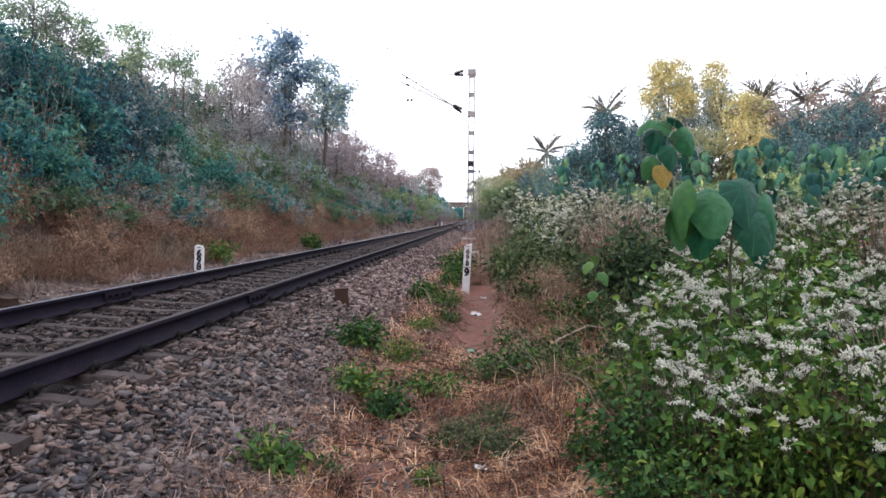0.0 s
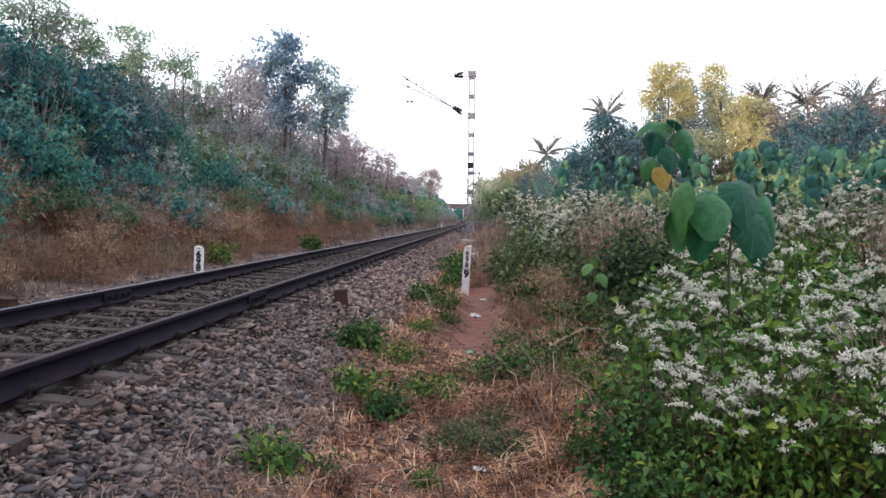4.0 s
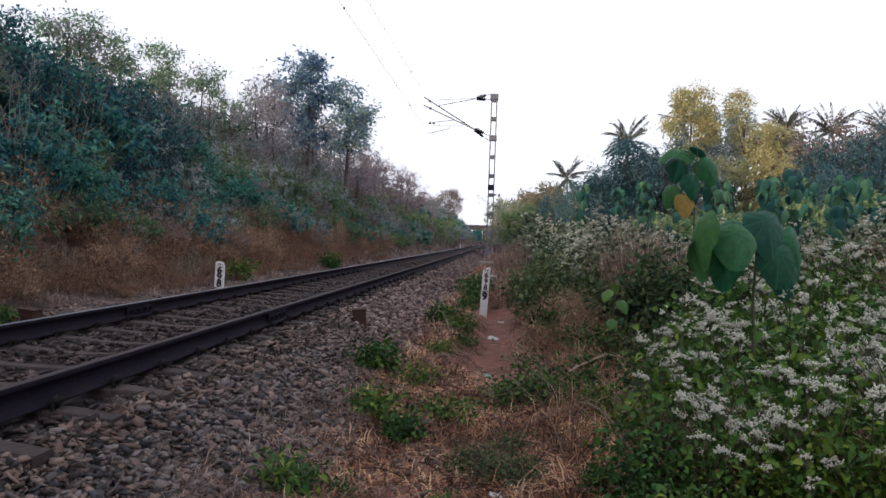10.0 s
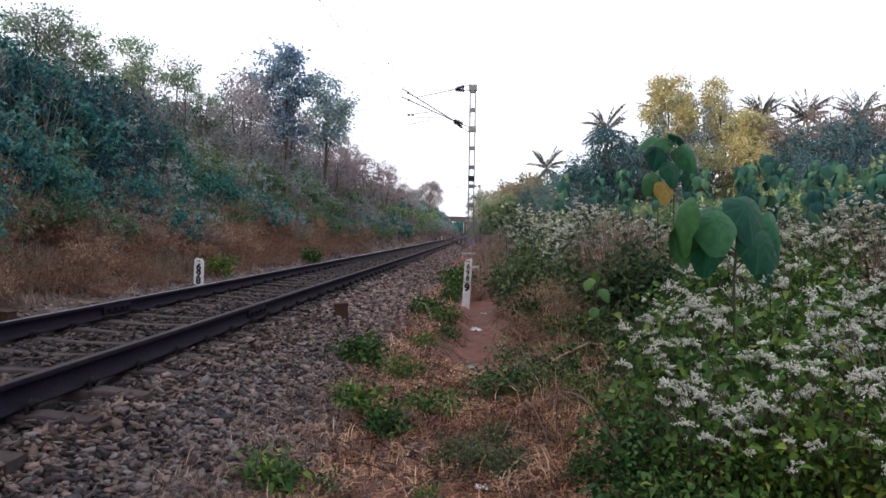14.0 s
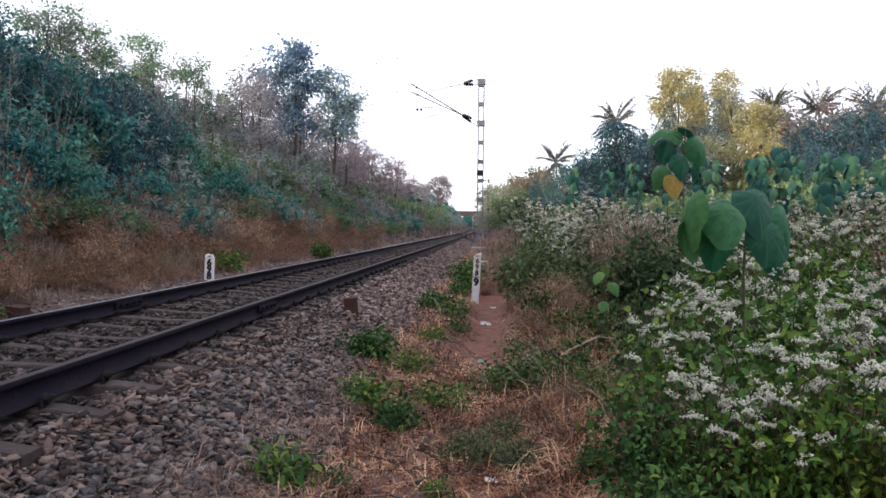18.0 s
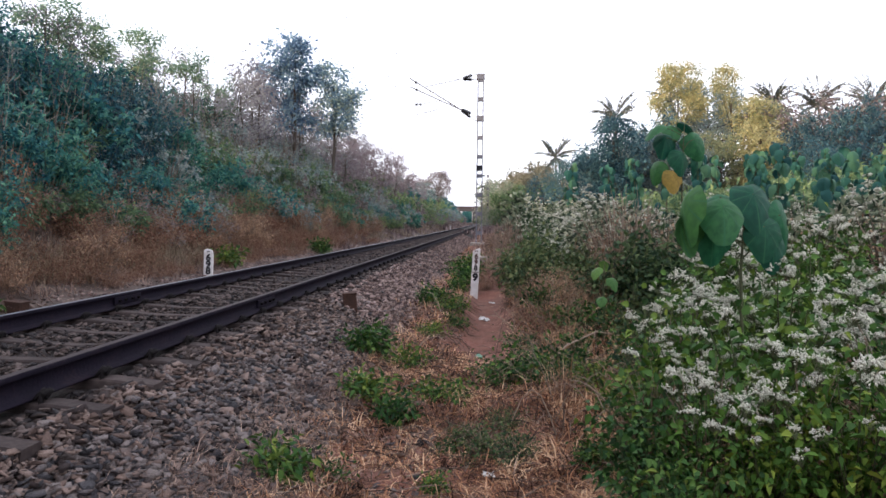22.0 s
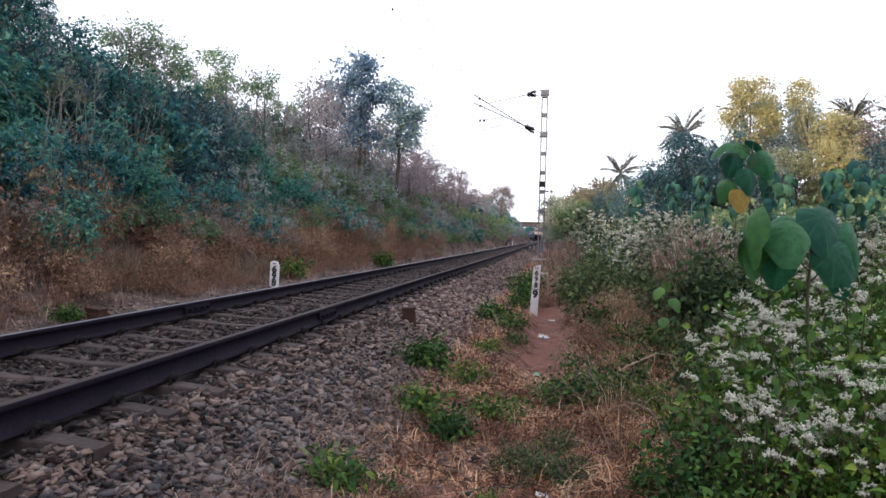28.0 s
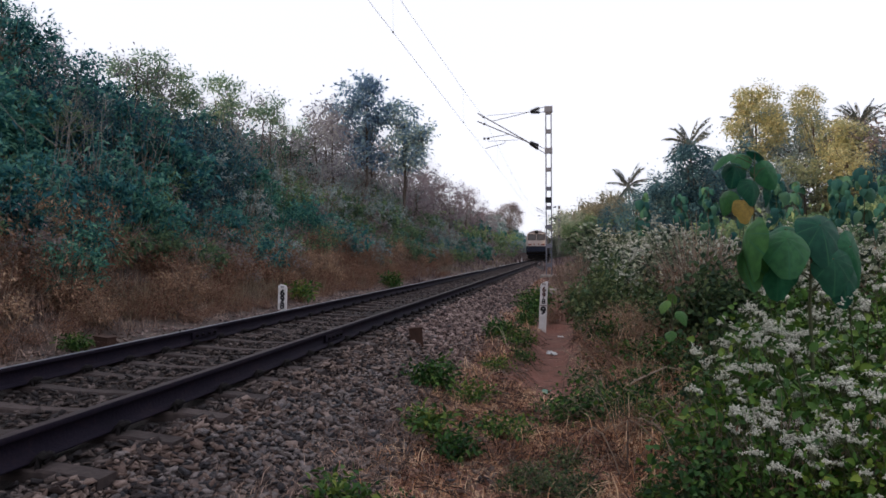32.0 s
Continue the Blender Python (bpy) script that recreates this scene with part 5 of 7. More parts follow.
for seed, x, y, top, lobes in [
        (34, -9.7, 45.0, 13.3, [((-9.85, 45, 12.0), (1.55, 1.5, 1.2)), ((-11.01, 45, 10.9), (1.0, 1.1, 1.0)), ((-9.07, 45, 10.5), (1.0, 1.1, 1.2)), ((-10.22, 45, 9.2), (1.2, 1.2, .9)), ((-11.58, 45, 9.2), (.75, .8, .9)), ((-9.62, 45, 7.6), (1.4, 1.4, .8))]),
        (36, -7.1, 46.0, 11.9, [((-7.31, 46, 10.6), (1.0, 1.0, 1.2)), ((-6.20, 46, 9.4), (.8, .8, 1.05)), ((-7.2, 46, 8.7), (1.15, 1.1, .9)), ((-6.18, 46, 7.7), (.8, .8, .7)), ((-7.5, 46, 7.0), (.9, .9, .6))])]:
    g = float(ground_z(x, y)) - .05
    ob = lobed_tree(seed, "leaf_tree", "large bluish grey-green tree with a rounded open crown", top - g, .12, [((a[0] - x, a[1] - y, a[2] - g), r) for a, r in lobes], 44, 54, .30, .27)
    ob.matrix_basis = pose(x, y, g)
put(tree(35, "leaf_grey", "tree far down the line, its leaves paled as haze", 10.0, 4.2, .22, 34, 110, .4, .6, .7, .2), [(14, 120, 1, .7)])
g = float(ground_z(-8.9, 170)) - .1
ob = lobed_tree(75, "leaf_haze", "tree with rounded lobes tinted pinkish grey as haze, far down the line", 13.4 - g, .16, [((a - (-8.9), 0, c - g), r) for a, c, r in [(-13.6, 10.4, (1.1, 1.1, 1.1)), (-12.0, 9.4, (1.2, 1.1, 1.1)), (-11.0, 11.0, (1.3, 1.2, 1.1)), (-9.6, 12.2, (1.2, 1.2, 1.1)), (-7.9, 12.4, (1.3, 1.2, 1.0)), (-6.8, 11.0, (1.1, 1.0, 1.2)), (-8.6, 9.6, (1.4, 1.2, 1.1)), (-6.6, 8.8, (.8, .8, .9)), (-10.4, 8.4, (1.3, 1.0, 1.0)), (-8.0, 7.8, (1.2, 1.0, .8))]], 70, 30, .32, .40)
ob.matrix_basis = pose(-9.9, 170, g)
scrub = tree(37, "leaf_pink", "dry pinkish brown scrub tree on the far bank", 5.2, 1.9, .06, 22, 60, .2, .5, .34, .1)
put(scrub, [(float(track_x(y)) - u, y, y, max(.4, (top - float(ground_z(float(track_x(y)) - u, y))) / 5.3)) for u, y, top in [(7.6, 52, 7.2), (8.6, 57, 8.0), (7.4, 62, 7.6), (8.8, 66, 8.6), (7.9, 71, 8.2), (8.6, 77, 8.7), (8.0, 83, 8.4), (8.8, 89, 8.9), (8.2, 96, 8.6), (9.0, 104, 8.6), (8.4, 112, 8.2), (8.8, 120, 8.0)]])

def lumpy_shrub(seed, leaf, label, height, spread, n=36, leaves=42, size=.13, tuft=.12, group=""):
    """A rounded shrub whose leaves gather in lumps over its dome, with pale heads on top of many lumps."""
    rng = np.random.default_rng(seed)
    ob = thing("shrub", pose(0, 0, 0), label, "shrub", group)
    a, e = rng.uniform(0, 6.28, n), np.arcsin(rng.uniform(0, 1, n))
    q = rng.uniform(.62, 1.06, n)
    C = np.stack([np.cos(a) * np.cos(e) * spread * q, np.sin(a) * np.cos(e) * spread * q, height * (.12 + .8 * np.sin(e)) * q], 1)
    lines = [np.array([c * [.15, .15, 0], c * [.5, .5, .55], c]) for c in C]
    stuff(under("branching", stem_mesh("branching", lines, .011, M["green_stem"], 3), ob))
    off = rng.normal(0, tuft, (n, leaves, 3)) * [1, 1, .75]
    D = off / tuft + rng.normal(0, .5, off.shape) + (C / spread)[:, None] * .6
    V, F = leaf_cloud((C[:, None] + off).reshape(-1, 3), D.reshape(-1, 3), size, size * .55, rng)
    PLANT[ob.name] = (V, F, leaf)
    stuff(under("foliage", fast_mesh("foliage", V, F, M[leaf]), ob))
    top = C[np.argsort(-C[:, 2])][:int(n * .95)]
    Q = (top[:, None] * [1.1, 1.1, 1.04] + rng.normal(0, .11, (len(top), 6, 3)) + [0, 0, .14]).reshape(-1, 3)
    Q = (Q[:, None] + rng.normal(0, .022, (len(Q), 8, 3)) * [1, 1, .5]).reshape(-1, 3)
    V, F = stones(Q, rng.uniform(.014, .026, len(Q)), rng, (OCT_V, OCT_F))
    stuff(under("seed_head", fast_mesh("seed_head", V, F, M["seed"]), ob, "small pale seed heads"))
    return ob


# beside the ditch and up the near slope
near_kinds = [
    shrub(41, "leaf_mid", "leafy shrub with heads of small white flowers", 1.3, .7, 34, 27, .095, .62, detail=True, flowers=38, tuft=.10, group="white-flowered shrubs", low=.12),
    shrub(42, "leaf_bright", "fresh green shrub with heads of small white flowers", 1.25, .7, 34, 28, .09, .62, detail=True, flowers=32, tuft=.10, group="white-flowered shrubs", low=.1),
    lumpy_shrub(43, "leaf_scrub", "lumpy grey-green shrub gone to pale seed heads", 1.55, 1.0, group="white-flowered shrubs"),
    shrub(44, "leaf_low", "dark green leafy shrub beside the ditch", 1.3, .6, 26, 34, .12, .55, tuft=.10, low=.1),
    shrub(45, "leaf_rust", "half-dry shrub of pale brown stalks among the flowers", 1.5, .8, 34, 13, .08, .4, tuft=.13, dry=64, dead_r=.011, stem="dry_stem", low=.15),
]
put(near_kinds[0], [(5.15, 3.9, 0, .8), (5.65, 4.6, 1, .88), (6.2, 4.1, 2, .9), (5.45, 5.5, 3, .9), (6.15, 5.6, 4, .9), (7.0, 5.2, 5, .95), (5.75, 6.7, .5, .9), (6.75, 6.8, 1.5, .95), (7.6, 6.4, 2.5, .95), (5.1, 4.9, 1, .72)])
put(near_kinds[1], [(4.9, 4.4, 0, .62), (4.75, 3.55, 1, .5), (5.35, 3.2, 2, .62), (6.0, 3.3, 3, .72), (6.3, 8.0, 1, .85), (7.5, 8.0, 2, .9), (5.0, 3.3, 4, .5), (5.6, 2.95, 5, .55), (6.3, 2.9, 2, .6)])
mid = rows_along(12.5, 19, 1.3, 5.3, 6.3, .92, 1.15) + rows_along(19, 28, 1.4, 5.3, 6.3, .9, 1.2) + rows_along(9.5, 28, 1.5, 6.2, 8.4, .82, 1.2) + rows_along(9, 30, 2.0, 8.4, 11.5, .75, 1.15)
put(near_kinds[2], mid)
thicket("far_thicket", "grey-green scrub beside the line in the distance", near_kinds[2], rows_along(28, 60, 2.4, 5.6, 9, 1.0, 1.5) + rows_along(60, 90, 2.6, 6.2, 9, 1.0, 1.6) + rows_along(90, 200, 3.5, 7.0, 11, 1.4, 2.0) + rows_along(200, 366, 6, 4.6, 10, 2.0, 3.0), .35)
put(near_kinds[3], [(5.8, 9.4, 1, 1.05), (6.15, 10.2, 2, 1.1), (4.25, 11.2, 0, .85), (4.55, 11.9, 1, .95), (4.2, 13.0, 2, .9), (4.9, 11.3, 4, .8), (5.2, 9.6, 2, .7), (5.1, 6.3, 4, .6), (5.25, 7.6, 5, .65), (5.0, 5.5, 1, .5), (6.0, 9.2, 3, .85), (7.2, 9.6, 3, .9), (4.9, 15, 2, 1.0), (5.1, 18, 3, 1.1), (5.1, 22, 1, 1.15), (5.4, 27, 4, 1.2)])
low_leaf = shrub(46, "leaf_weed", "low leafy undergrowth at the edge of the flowers", .75, .5, 24, 19, .078, .66, tuft=.10, detail=True, low=.08, stem_r=.006)
put(low_leaf, [(4.5, 3.75, 1, .75), (4.68, 4.2, 2, .85), (4.8, 4.8, 3, .7), (4.4, 3.3, 4, .6), (5.0, 5.6, 5, .7), (5.1, 6.9, 1, .7), (4.6, 3.1, 3, .6), (4.3, 4.4, 4, .32), (4.62, 7.5, 2, .5), (4.75, 8.6, 3, .6), (4.5, 9.6, 4, .55), (4.8, 10.2, 5, .7), (4.55, 6.0, 1, .5)])
put(near_kinds[4], [(5.95, 11.4, 1, 1.0), (5.65, 10.9, 0, 1.0), (6.6, 11.6, 2, .9), (7.6, 9.0, 2, .9), (8.3, 8.2, 3, .95), (9.4, 9.0, 4, 1.0), (4.3, 19.5, 1, .9), (4.2, 24, 2, 1.0), (4.1, 16.5, 2, .6), (3.9, 17.8, 3, .7), (3.8, 21, 4, .8), (4.62, 4.15, 1, .42), (4.8, 3.6, 2, .42), (5.25, 3.55, 3, .5), (5.0, 5.2, 4, .5), (5.9, 3.7, 5, .55), (9.8, 11.5, 4, 1.0)])

# woodland on the rising ground behind
def to_tops(height, places):
    """Places for trees whose tops reach the given heights."""
    return [(x, y, x * 5 + y, (top - float(ground_z(x, y))) / height) for x, y, top in places]


dense = tree(51, "leaf_shade", "dense tree on the rising ground with shade-dark leaves", 7.0, 3.0, .15, 36, 190, .2, .55, .45, .08)
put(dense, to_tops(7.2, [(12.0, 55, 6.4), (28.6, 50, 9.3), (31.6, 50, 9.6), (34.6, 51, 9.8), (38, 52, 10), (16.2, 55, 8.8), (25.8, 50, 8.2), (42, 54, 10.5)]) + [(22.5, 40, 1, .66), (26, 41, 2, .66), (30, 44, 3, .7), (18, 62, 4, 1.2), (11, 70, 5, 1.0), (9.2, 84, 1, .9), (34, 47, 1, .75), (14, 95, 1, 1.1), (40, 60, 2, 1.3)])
gold = tree(52, "leaf_yellow", "tree with a yellow-green crown in low sunlight", 10.0, 3.0, .16, 36, 160, .24, .55, .42, .3)
put(gold, to_tops(10.4, [(22.4, 57, 8.9), (25.0, 57, 9.4)]), False)
mixed = tree(58, "leaf_hazed", "hazy grey-green tree among the golden ones", 7.0, 2.4, .14, 34, 170, .22, .55, .4, .06)
put(mixed, to_tops(7.4, [(17.6, 56, 8.2), (19.8, 56, 8.0), (22.0, 62, 11.4), (15.0, 60, 8.4), (27.6, 58, 9.6), (29.6, 64, 11.6), (13.6, 66, 7.8), (18.6, 63, 9.4), (15.6, 55, 8.9), (16.8, 58, 9.7), (17.2, 54, 7.6)]))
for seed, leaf, label, x, y, top, lobes in [
        (61, "leaf_yellow", "tree with a pale yellow-green lobed crown in low sunlight", 19.6, 60, 14.9, [((19.4, 60, 13.2), (1.8, 1.5, 1.9)), ((20.6, 60, 11.0), (1.5, 1.4, 1.3)), ((18.0, 60, 11.2), (1.0, 1.0, 1.1)), ((19.0, 60, 9.4), (1.3, 1.3, 1.0))]),
        (62, "leaf_yellow", "tree with a pale golden lobed crown in low sunlight", 24.2, 60, 13.8, [((23.1, 60, 12.9), (1.1, 1.1, 1.5)), ((24.8, 60, 10.5), (1.9, 1.8, 1.6)), ((26.2, 59, 8.8), (1.8, 1.6, 1.3)), ((26.8, 60, 10.6), (1.3, 1.2, 1.0))]),
        (64, "leaf_shade", "dense tree with shade-dark blue-green leaves in front of a palm", 12.6, 52, 9.0, [((12.5, 52, 7.2), (1.5, 1.4, 1.7)), ((13.8, 52, 5.6), (1.6, 1.5, 1.6)), ((11.4, 52, 5.2), (1.5, 1.4, 1.5)), ((12.6, 52, 3.6), (2.6, 1.6, 1.4))]),
        (63, "leaf_hazed", "grey-green tree among the golden ones", 22.6, 66, 14.2, [((22.2, 66, 12.8), (1.5, 1.5, 1.6)), ((25.4, 66, 12.4), (1.6, 1.5, 1.5)), ((23.8, 66, 10.2), (3.0, 2, 1.6)), ((28.2, 66, 10.8), (2.0, 1.6, 1.4))])]:
    g = float(ground_z(x, y)) - .05
    ob = lobed_tree(seed, leaf, label, top - g, .14, [((a[0] - x, a[1] - y, a[2] - g), r) for a, r in lobes], 44, 60, .25, .27)
    ob.matrix_basis = pose(x, y, g)
put(tree(55, "leaf_tan", "low tan and yellow-green tree in late sunlight", 5.0, 1.6, .1, 30, 230, .2, .55, .34, .05), [(float(x), float(y), float(x * 3), (top - float(ground_z(x, y))) / 5.2) for x, y, top in [(8.6, 112, 9.0), (10.4, 112, 11.2), (11.8, 112, 10.2), (7.4, 108, 8.6), (9.6, 104, 9.0), (14.4, 92, 8.4), (17.0, 96, 9.6)]])
put(tree(56, "leaf_grey", "grey-green tree beside the distant line, paled as haze", 8.0, 2.2, .14, 34, 240, .28, .55, .5, .05), to_tops(8.6, [(2.9, 118, 9.0), (4.6, 114, 9.0), (6.3, 112, 8.7), (3.8, 108, 7.6), (5.6, 106, 7.4)]))
put(tree(57, "leaf_bank", "low dull green tree beside the distant line", 6.0, 1.9, .12, 34, 120, .22, .55, .36, .06), to_tops(6.2, [(4.6, 92, 5.6), (5.8, 90, 5.8), (7.0, 88, 5.6), (8.2, 86, 6.0), (9.6, 84, 6.2)]))
rusty = tree(54, "leaf_brown", "reddish brown scrub tree in low sunlight", 5.0, 2.4, .12, 30, 240, .22, .5, .42, .08)
put(rusty, to_tops(5.4, [(29.5, 60, 11.5), (32.2, 61, 12.1), (35.5, 60, 12.3), (38.5, 61, 12.8), (41.5, 62, 13.0), (27.3, 61, 11.0), (45, 64, 13.4)]) + [(10, 76, 2, .8)], False)
bushy = shrub(53, "leaf_bank", "broad green thicket on the rising ground", 2.6, 1.8, 40, 44, .26, .6, tuft=.25)
put(bushy, rows_along(24, 60, 3.0, 8, 13, .75, 1.0) + rows_along(24, 60, 3.4, 13, 20, .9, 1.2) + rows_along(26, 50, 4, 20, 30, 1.0, 1.4) + rows_along(44, 60, 2.2, 15, 30, 1.3, 1.7))
thicket("far_thicket", "green thicket on the rising ground far off", bushy, rows_along(60, 130, 4, 6, 14, .9, 1.4) + rows_along(60, 130, 5, 14, 30, 1.2, 1.7) + rows_along(60, 120, 5, 30, 60, 1.6, 2.2), .4)


thicket("green_thicket", "leafy green thicket between the saplings", bank_kinds[4], rows_along(14, 28, 1.5, 8.0, 11, .75, 1.05) + rows_along(15, 30, 1.4, 11, 15, .85, 1.2) + rows_along(16, 34, 1.6, 15, 21, .95, 1.35), .8)


def palm(seed, height, label, fronds, low, high, reach):
    """A coconut palm: ringed leaning trunk and feathered fronds whose leaflets hang."""
    rng = np.random.default_rng(seed)
    ob = thing("coconut_palm", pose(0, 0, 0), label, "palm")
    t = np.linspace(0, 1, 24)
    line_ = np.stack([-.05 * height * t + .2 * t * t * rng.uniform(-1, 1), .5 * t * t, height * t], 1)
    V, F = tube(line_, (.20 - .07 * t) * (1 + .06 * (np.arange(24) % 2)), 9)
    under("trunk", fast_mesh("trunk", V, F, M["palm_trunk"], True), ob, "pale grey ringed trunk")
    top = line_[-1]
    V, F = tube([top - [0, 0, .6], top - [0, 0, .1], top + [0, 0, .5]], [.15, .27, .10], 8)
    under("crown_shaft", fast_mesh("crown_shaft", V, F, M["palm"], True), ob)
    for k in range(fronds):
        a = k * 2.4 + rng.uniform(-.35, .35)
        rise = low + (high - low) * ((k * .7549) % 1.0) + rng.uniform(-.12, .12)
        L = reach * rng.uniform(.75, 1.15)
        s = np.linspace(0, 1, 14)
        out = np.array([math.cos(a), math.sin(a), 0])
        el = rise - s ** 1.8 * rng.uniform(.2, 1.0)
        step = np.stack([np.cos(el) * out[0], np.cos(el) * out[1], np.sin(el)], 1) * L / 13
        rib = top + np.cumsum(step, axis=0)
        side = np.array([-out[1], out[0], 0])
        n = 130
        f = rng.uniform(.10, 1, n) * 12.99
        i = f.astype(int)
        P = rib[i] + (rib[np.minimum(i + 1, 13)] - rib[i]) * (f - i)[:, None]
        fwd = unit(np.gradient(rib, axis=0))[i]
        sg = np.where(np.arange(n) % 2 == 0, 1.0, -1.0)[:, None]
        D = side * sg * .6 + fwd * .8 + np.array([0, 0, -.9]) + rng.normal(0, .12, (n, 3))
        size = reach * (.085 * np.sin(np.clip(f / 13, .06, .94) * math.pi) ** .6 + .02)
        V1, F1 = leaf_cloud(P, D, size, .06, rng, fold=.1, droop=.45)
        V2, F2 = tube(rib, np.linspace(.045, .012, 14), 4)
        F2 = np.concatenate([F2[:, [0, 1, 2]], F2[:, [0, 2, 3]]])
        V, F = merge([(V1, F1), (V2, F2)])
        under("frond", fast_mesh("frond", V, F, M["palm"]), ob)
    return ob


for k, (x, y, crown, fronds, low, high, reach) in enumerate([
        (13.2, 105, 11.0, 30, -.8, 1.5, 3.8), (19.4, 90, 14.6, 30, -.4, 1.5, 3.7), (44.9, 105, 19.0, 34, -.1, 1.55, 4.0), (51.5, 105, 18.8, 34, -.2, 1.5, 4.1),
        (60.6, 108, 19.6, 34, -.6, 1.5, 4.3), (27.8, 95, 19.2, 16, -.4, 1.4, 3.2), (24.0, 82, 15.8, 16, -.9, .9, 3.2), (55.5, 92, 15.2, 18, -.4, .9, 4.4)]):
    z = float(ground_z(x, y))
    palm(60 + k, crown - z, "coconut palm above the trees", fronds, low, high, reach).matrix_basis = pose(x + .05 * (crown - z), y, z - .1)


# ---------------------------------------------------------------- broad-leaved saplings
def broad_leaf_mesh(name, mat, fold, cup, curl, rng):
    """A broad shield-shaped leaf, folded along its midrib, with a drooping rim and a pointed tip; its stalk joins at the origin."""
    rings, seg = 6, 28
    V, F = [(0, 0, 0)], []
    phase = rng.uniform(0, 6.28)
    for r in range(1, rings + 1):
        q = r / rings
        for k in range(seg):
            a = k * 2 * math.pi / seg
            c = math.cos(a)
            rad = q * (.46 + .23 * max(0, c) ** 9 * q - .10 * max(0, -c) ** 6 * q + .012 * math.sin(5 * a + phase) * q)
            x, y = c * rad + .10 * q, math.sin(a) * rad * .97
            z = fold * abs(y) * (.7 + .3 * q) - cup * q * q - curl * max(0, x) ** 2
            z += .022 * math.cos(4.5 * a) ** 2 * q + .03 * math.sin(3 * a + phase) * q ** 3
            if y > 0:
                z += fold * .5 * y * math.sin(phase)
            V.append((x, y, z + rng.normal(0, .004)))
    for k in range(seg):
        F.append([0, 1 + k, 1 + (k + 1) % seg])
    for r in range(rings - 1):
        for k in range(seg):
            a, b = 1 + r * seg + k, 1 + r * seg + (k + 1) % seg
            F.append([a, a + seg, b + seg, b])
    me = bpy.data.meshes.new(name)
    me.from_pydata(V, [], F)
    for p_ in me.polygons:
        p_.use_smooth = True
    me.materials.append(M[mat])
    return me


rng = np.random.default_rng(9)
BROAD = [broad_leaf_mesh("leaf", "big_leaf", *q, rng) for q in ((-.42, .10, .25), (-.14, .10, .30), (-.30, .18, .40), (-.10, .16, .10))]
FAR = [broad_leaf_mesh("leaf", "sapling_far", *q, rng) for q in ((-.45, .18, .4), (-.7, .2, .5), (-.25, .22, .35))]
FRESH = [broad_leaf_mesh("leaf", "leaf_fresh", *q, rng) for q in ((-.3, .1, .25), (-.14, .10, .30))]
OLD = broad_leaf_mesh("leaf", "yellow_leaf", -.16, .10, .2, rng)


def aim(at, way, spin=0.0, s=1.0):
    """A pose whose x axis follows way; the leaf's upper face stays upward."""
    x = Vector(way).normalized()
    y = Vector((0, 0, 1)).cross(x).normalized()
    z = x.cross(y)
    m = Matrix((x, y, z)).transposed().to_4x4()
    return Matrix.Translation(at) @ m @ Matrix.Rotation(spin, 4, 'X') @ Matrix.Diagonal((s, s, s, 1))


def sapling(m, height, leaves, label, old=(), kinds=BROAD):
    """leaves: where each leaf's stalk ends, which way its tip points, its roll and its size."""
    ob = thing("broad_leaved_sapling", m, label, "sapling", "broad-leaved saplings")
    V, F = tube([(0, 0, -.05), (.01, 0, height * .4), (-.01, .01, height * .75), (0, 0, height)], [.014, .012, .010, .006], 6)
    under("stem", fast_mesh("stem", V, F, M["green_stem"], True), ob)
    for k, (at, way, spin, s, *pick) in enumerate(leaves):
        leaf = under("leaf", OLD if k in old else kinds[(pick or [k])[0] % len(kinds)], ob, "yellowed broad leaf" if k in old else "", aim(at, way, spin, s))
        foot = Vector((0, 0, min(height, max(.1, at[2] - .12))))
        V, F = tube([foot, (foot + Vector(at)) / 2 + Vector((0, 0, .03)), at], [.006, .005, .004], 5)
        under("leaf_stalk", fast_mesh("leaf_stalk", V, F, M["green_stem"], True), ob)
    return ob


def random_sapling(m, height, count, s, label, rng, old=()):
    L = []
    count, s = int(count * 1.6), s * .78
    for k in range(count):
        a = k * 2.4 + rng.uniform(-.3, .3)
        f = 1 - .72 * (k / count) * rng.uniform(.4, 1.2)
        r = s * rng.uniform(.35, 1.0)
        at = (math.cos(a) * r, math.sin(a) * r, height * f + rng.uniform(0, .1))
        L.append((at, (math.cos(a), math.sin(a), -rng.uniform(1.4, 3.6)), rng.uniform(-.6, .6), s * rng.uniform(.6, 1.2), int(rng.integers(3))))
    return sapling(m, height, L, label, old, FAR)


# the nearest sapling, with hand-sized leaves round its top
def on_ground(x, y, turn=0):
    return pose(x, y, float(ground_z(x, y)) - .03, 0, 0, turn)


x, y = 5.22, 4.37
g = float(ground_z(x, y)) - .03


def raised(leaves):
    """Heights above the datum turned into heights above the plant's foot."""
    return [((a, b, c - g), *rest) for (a, b, c), *rest in leaves]


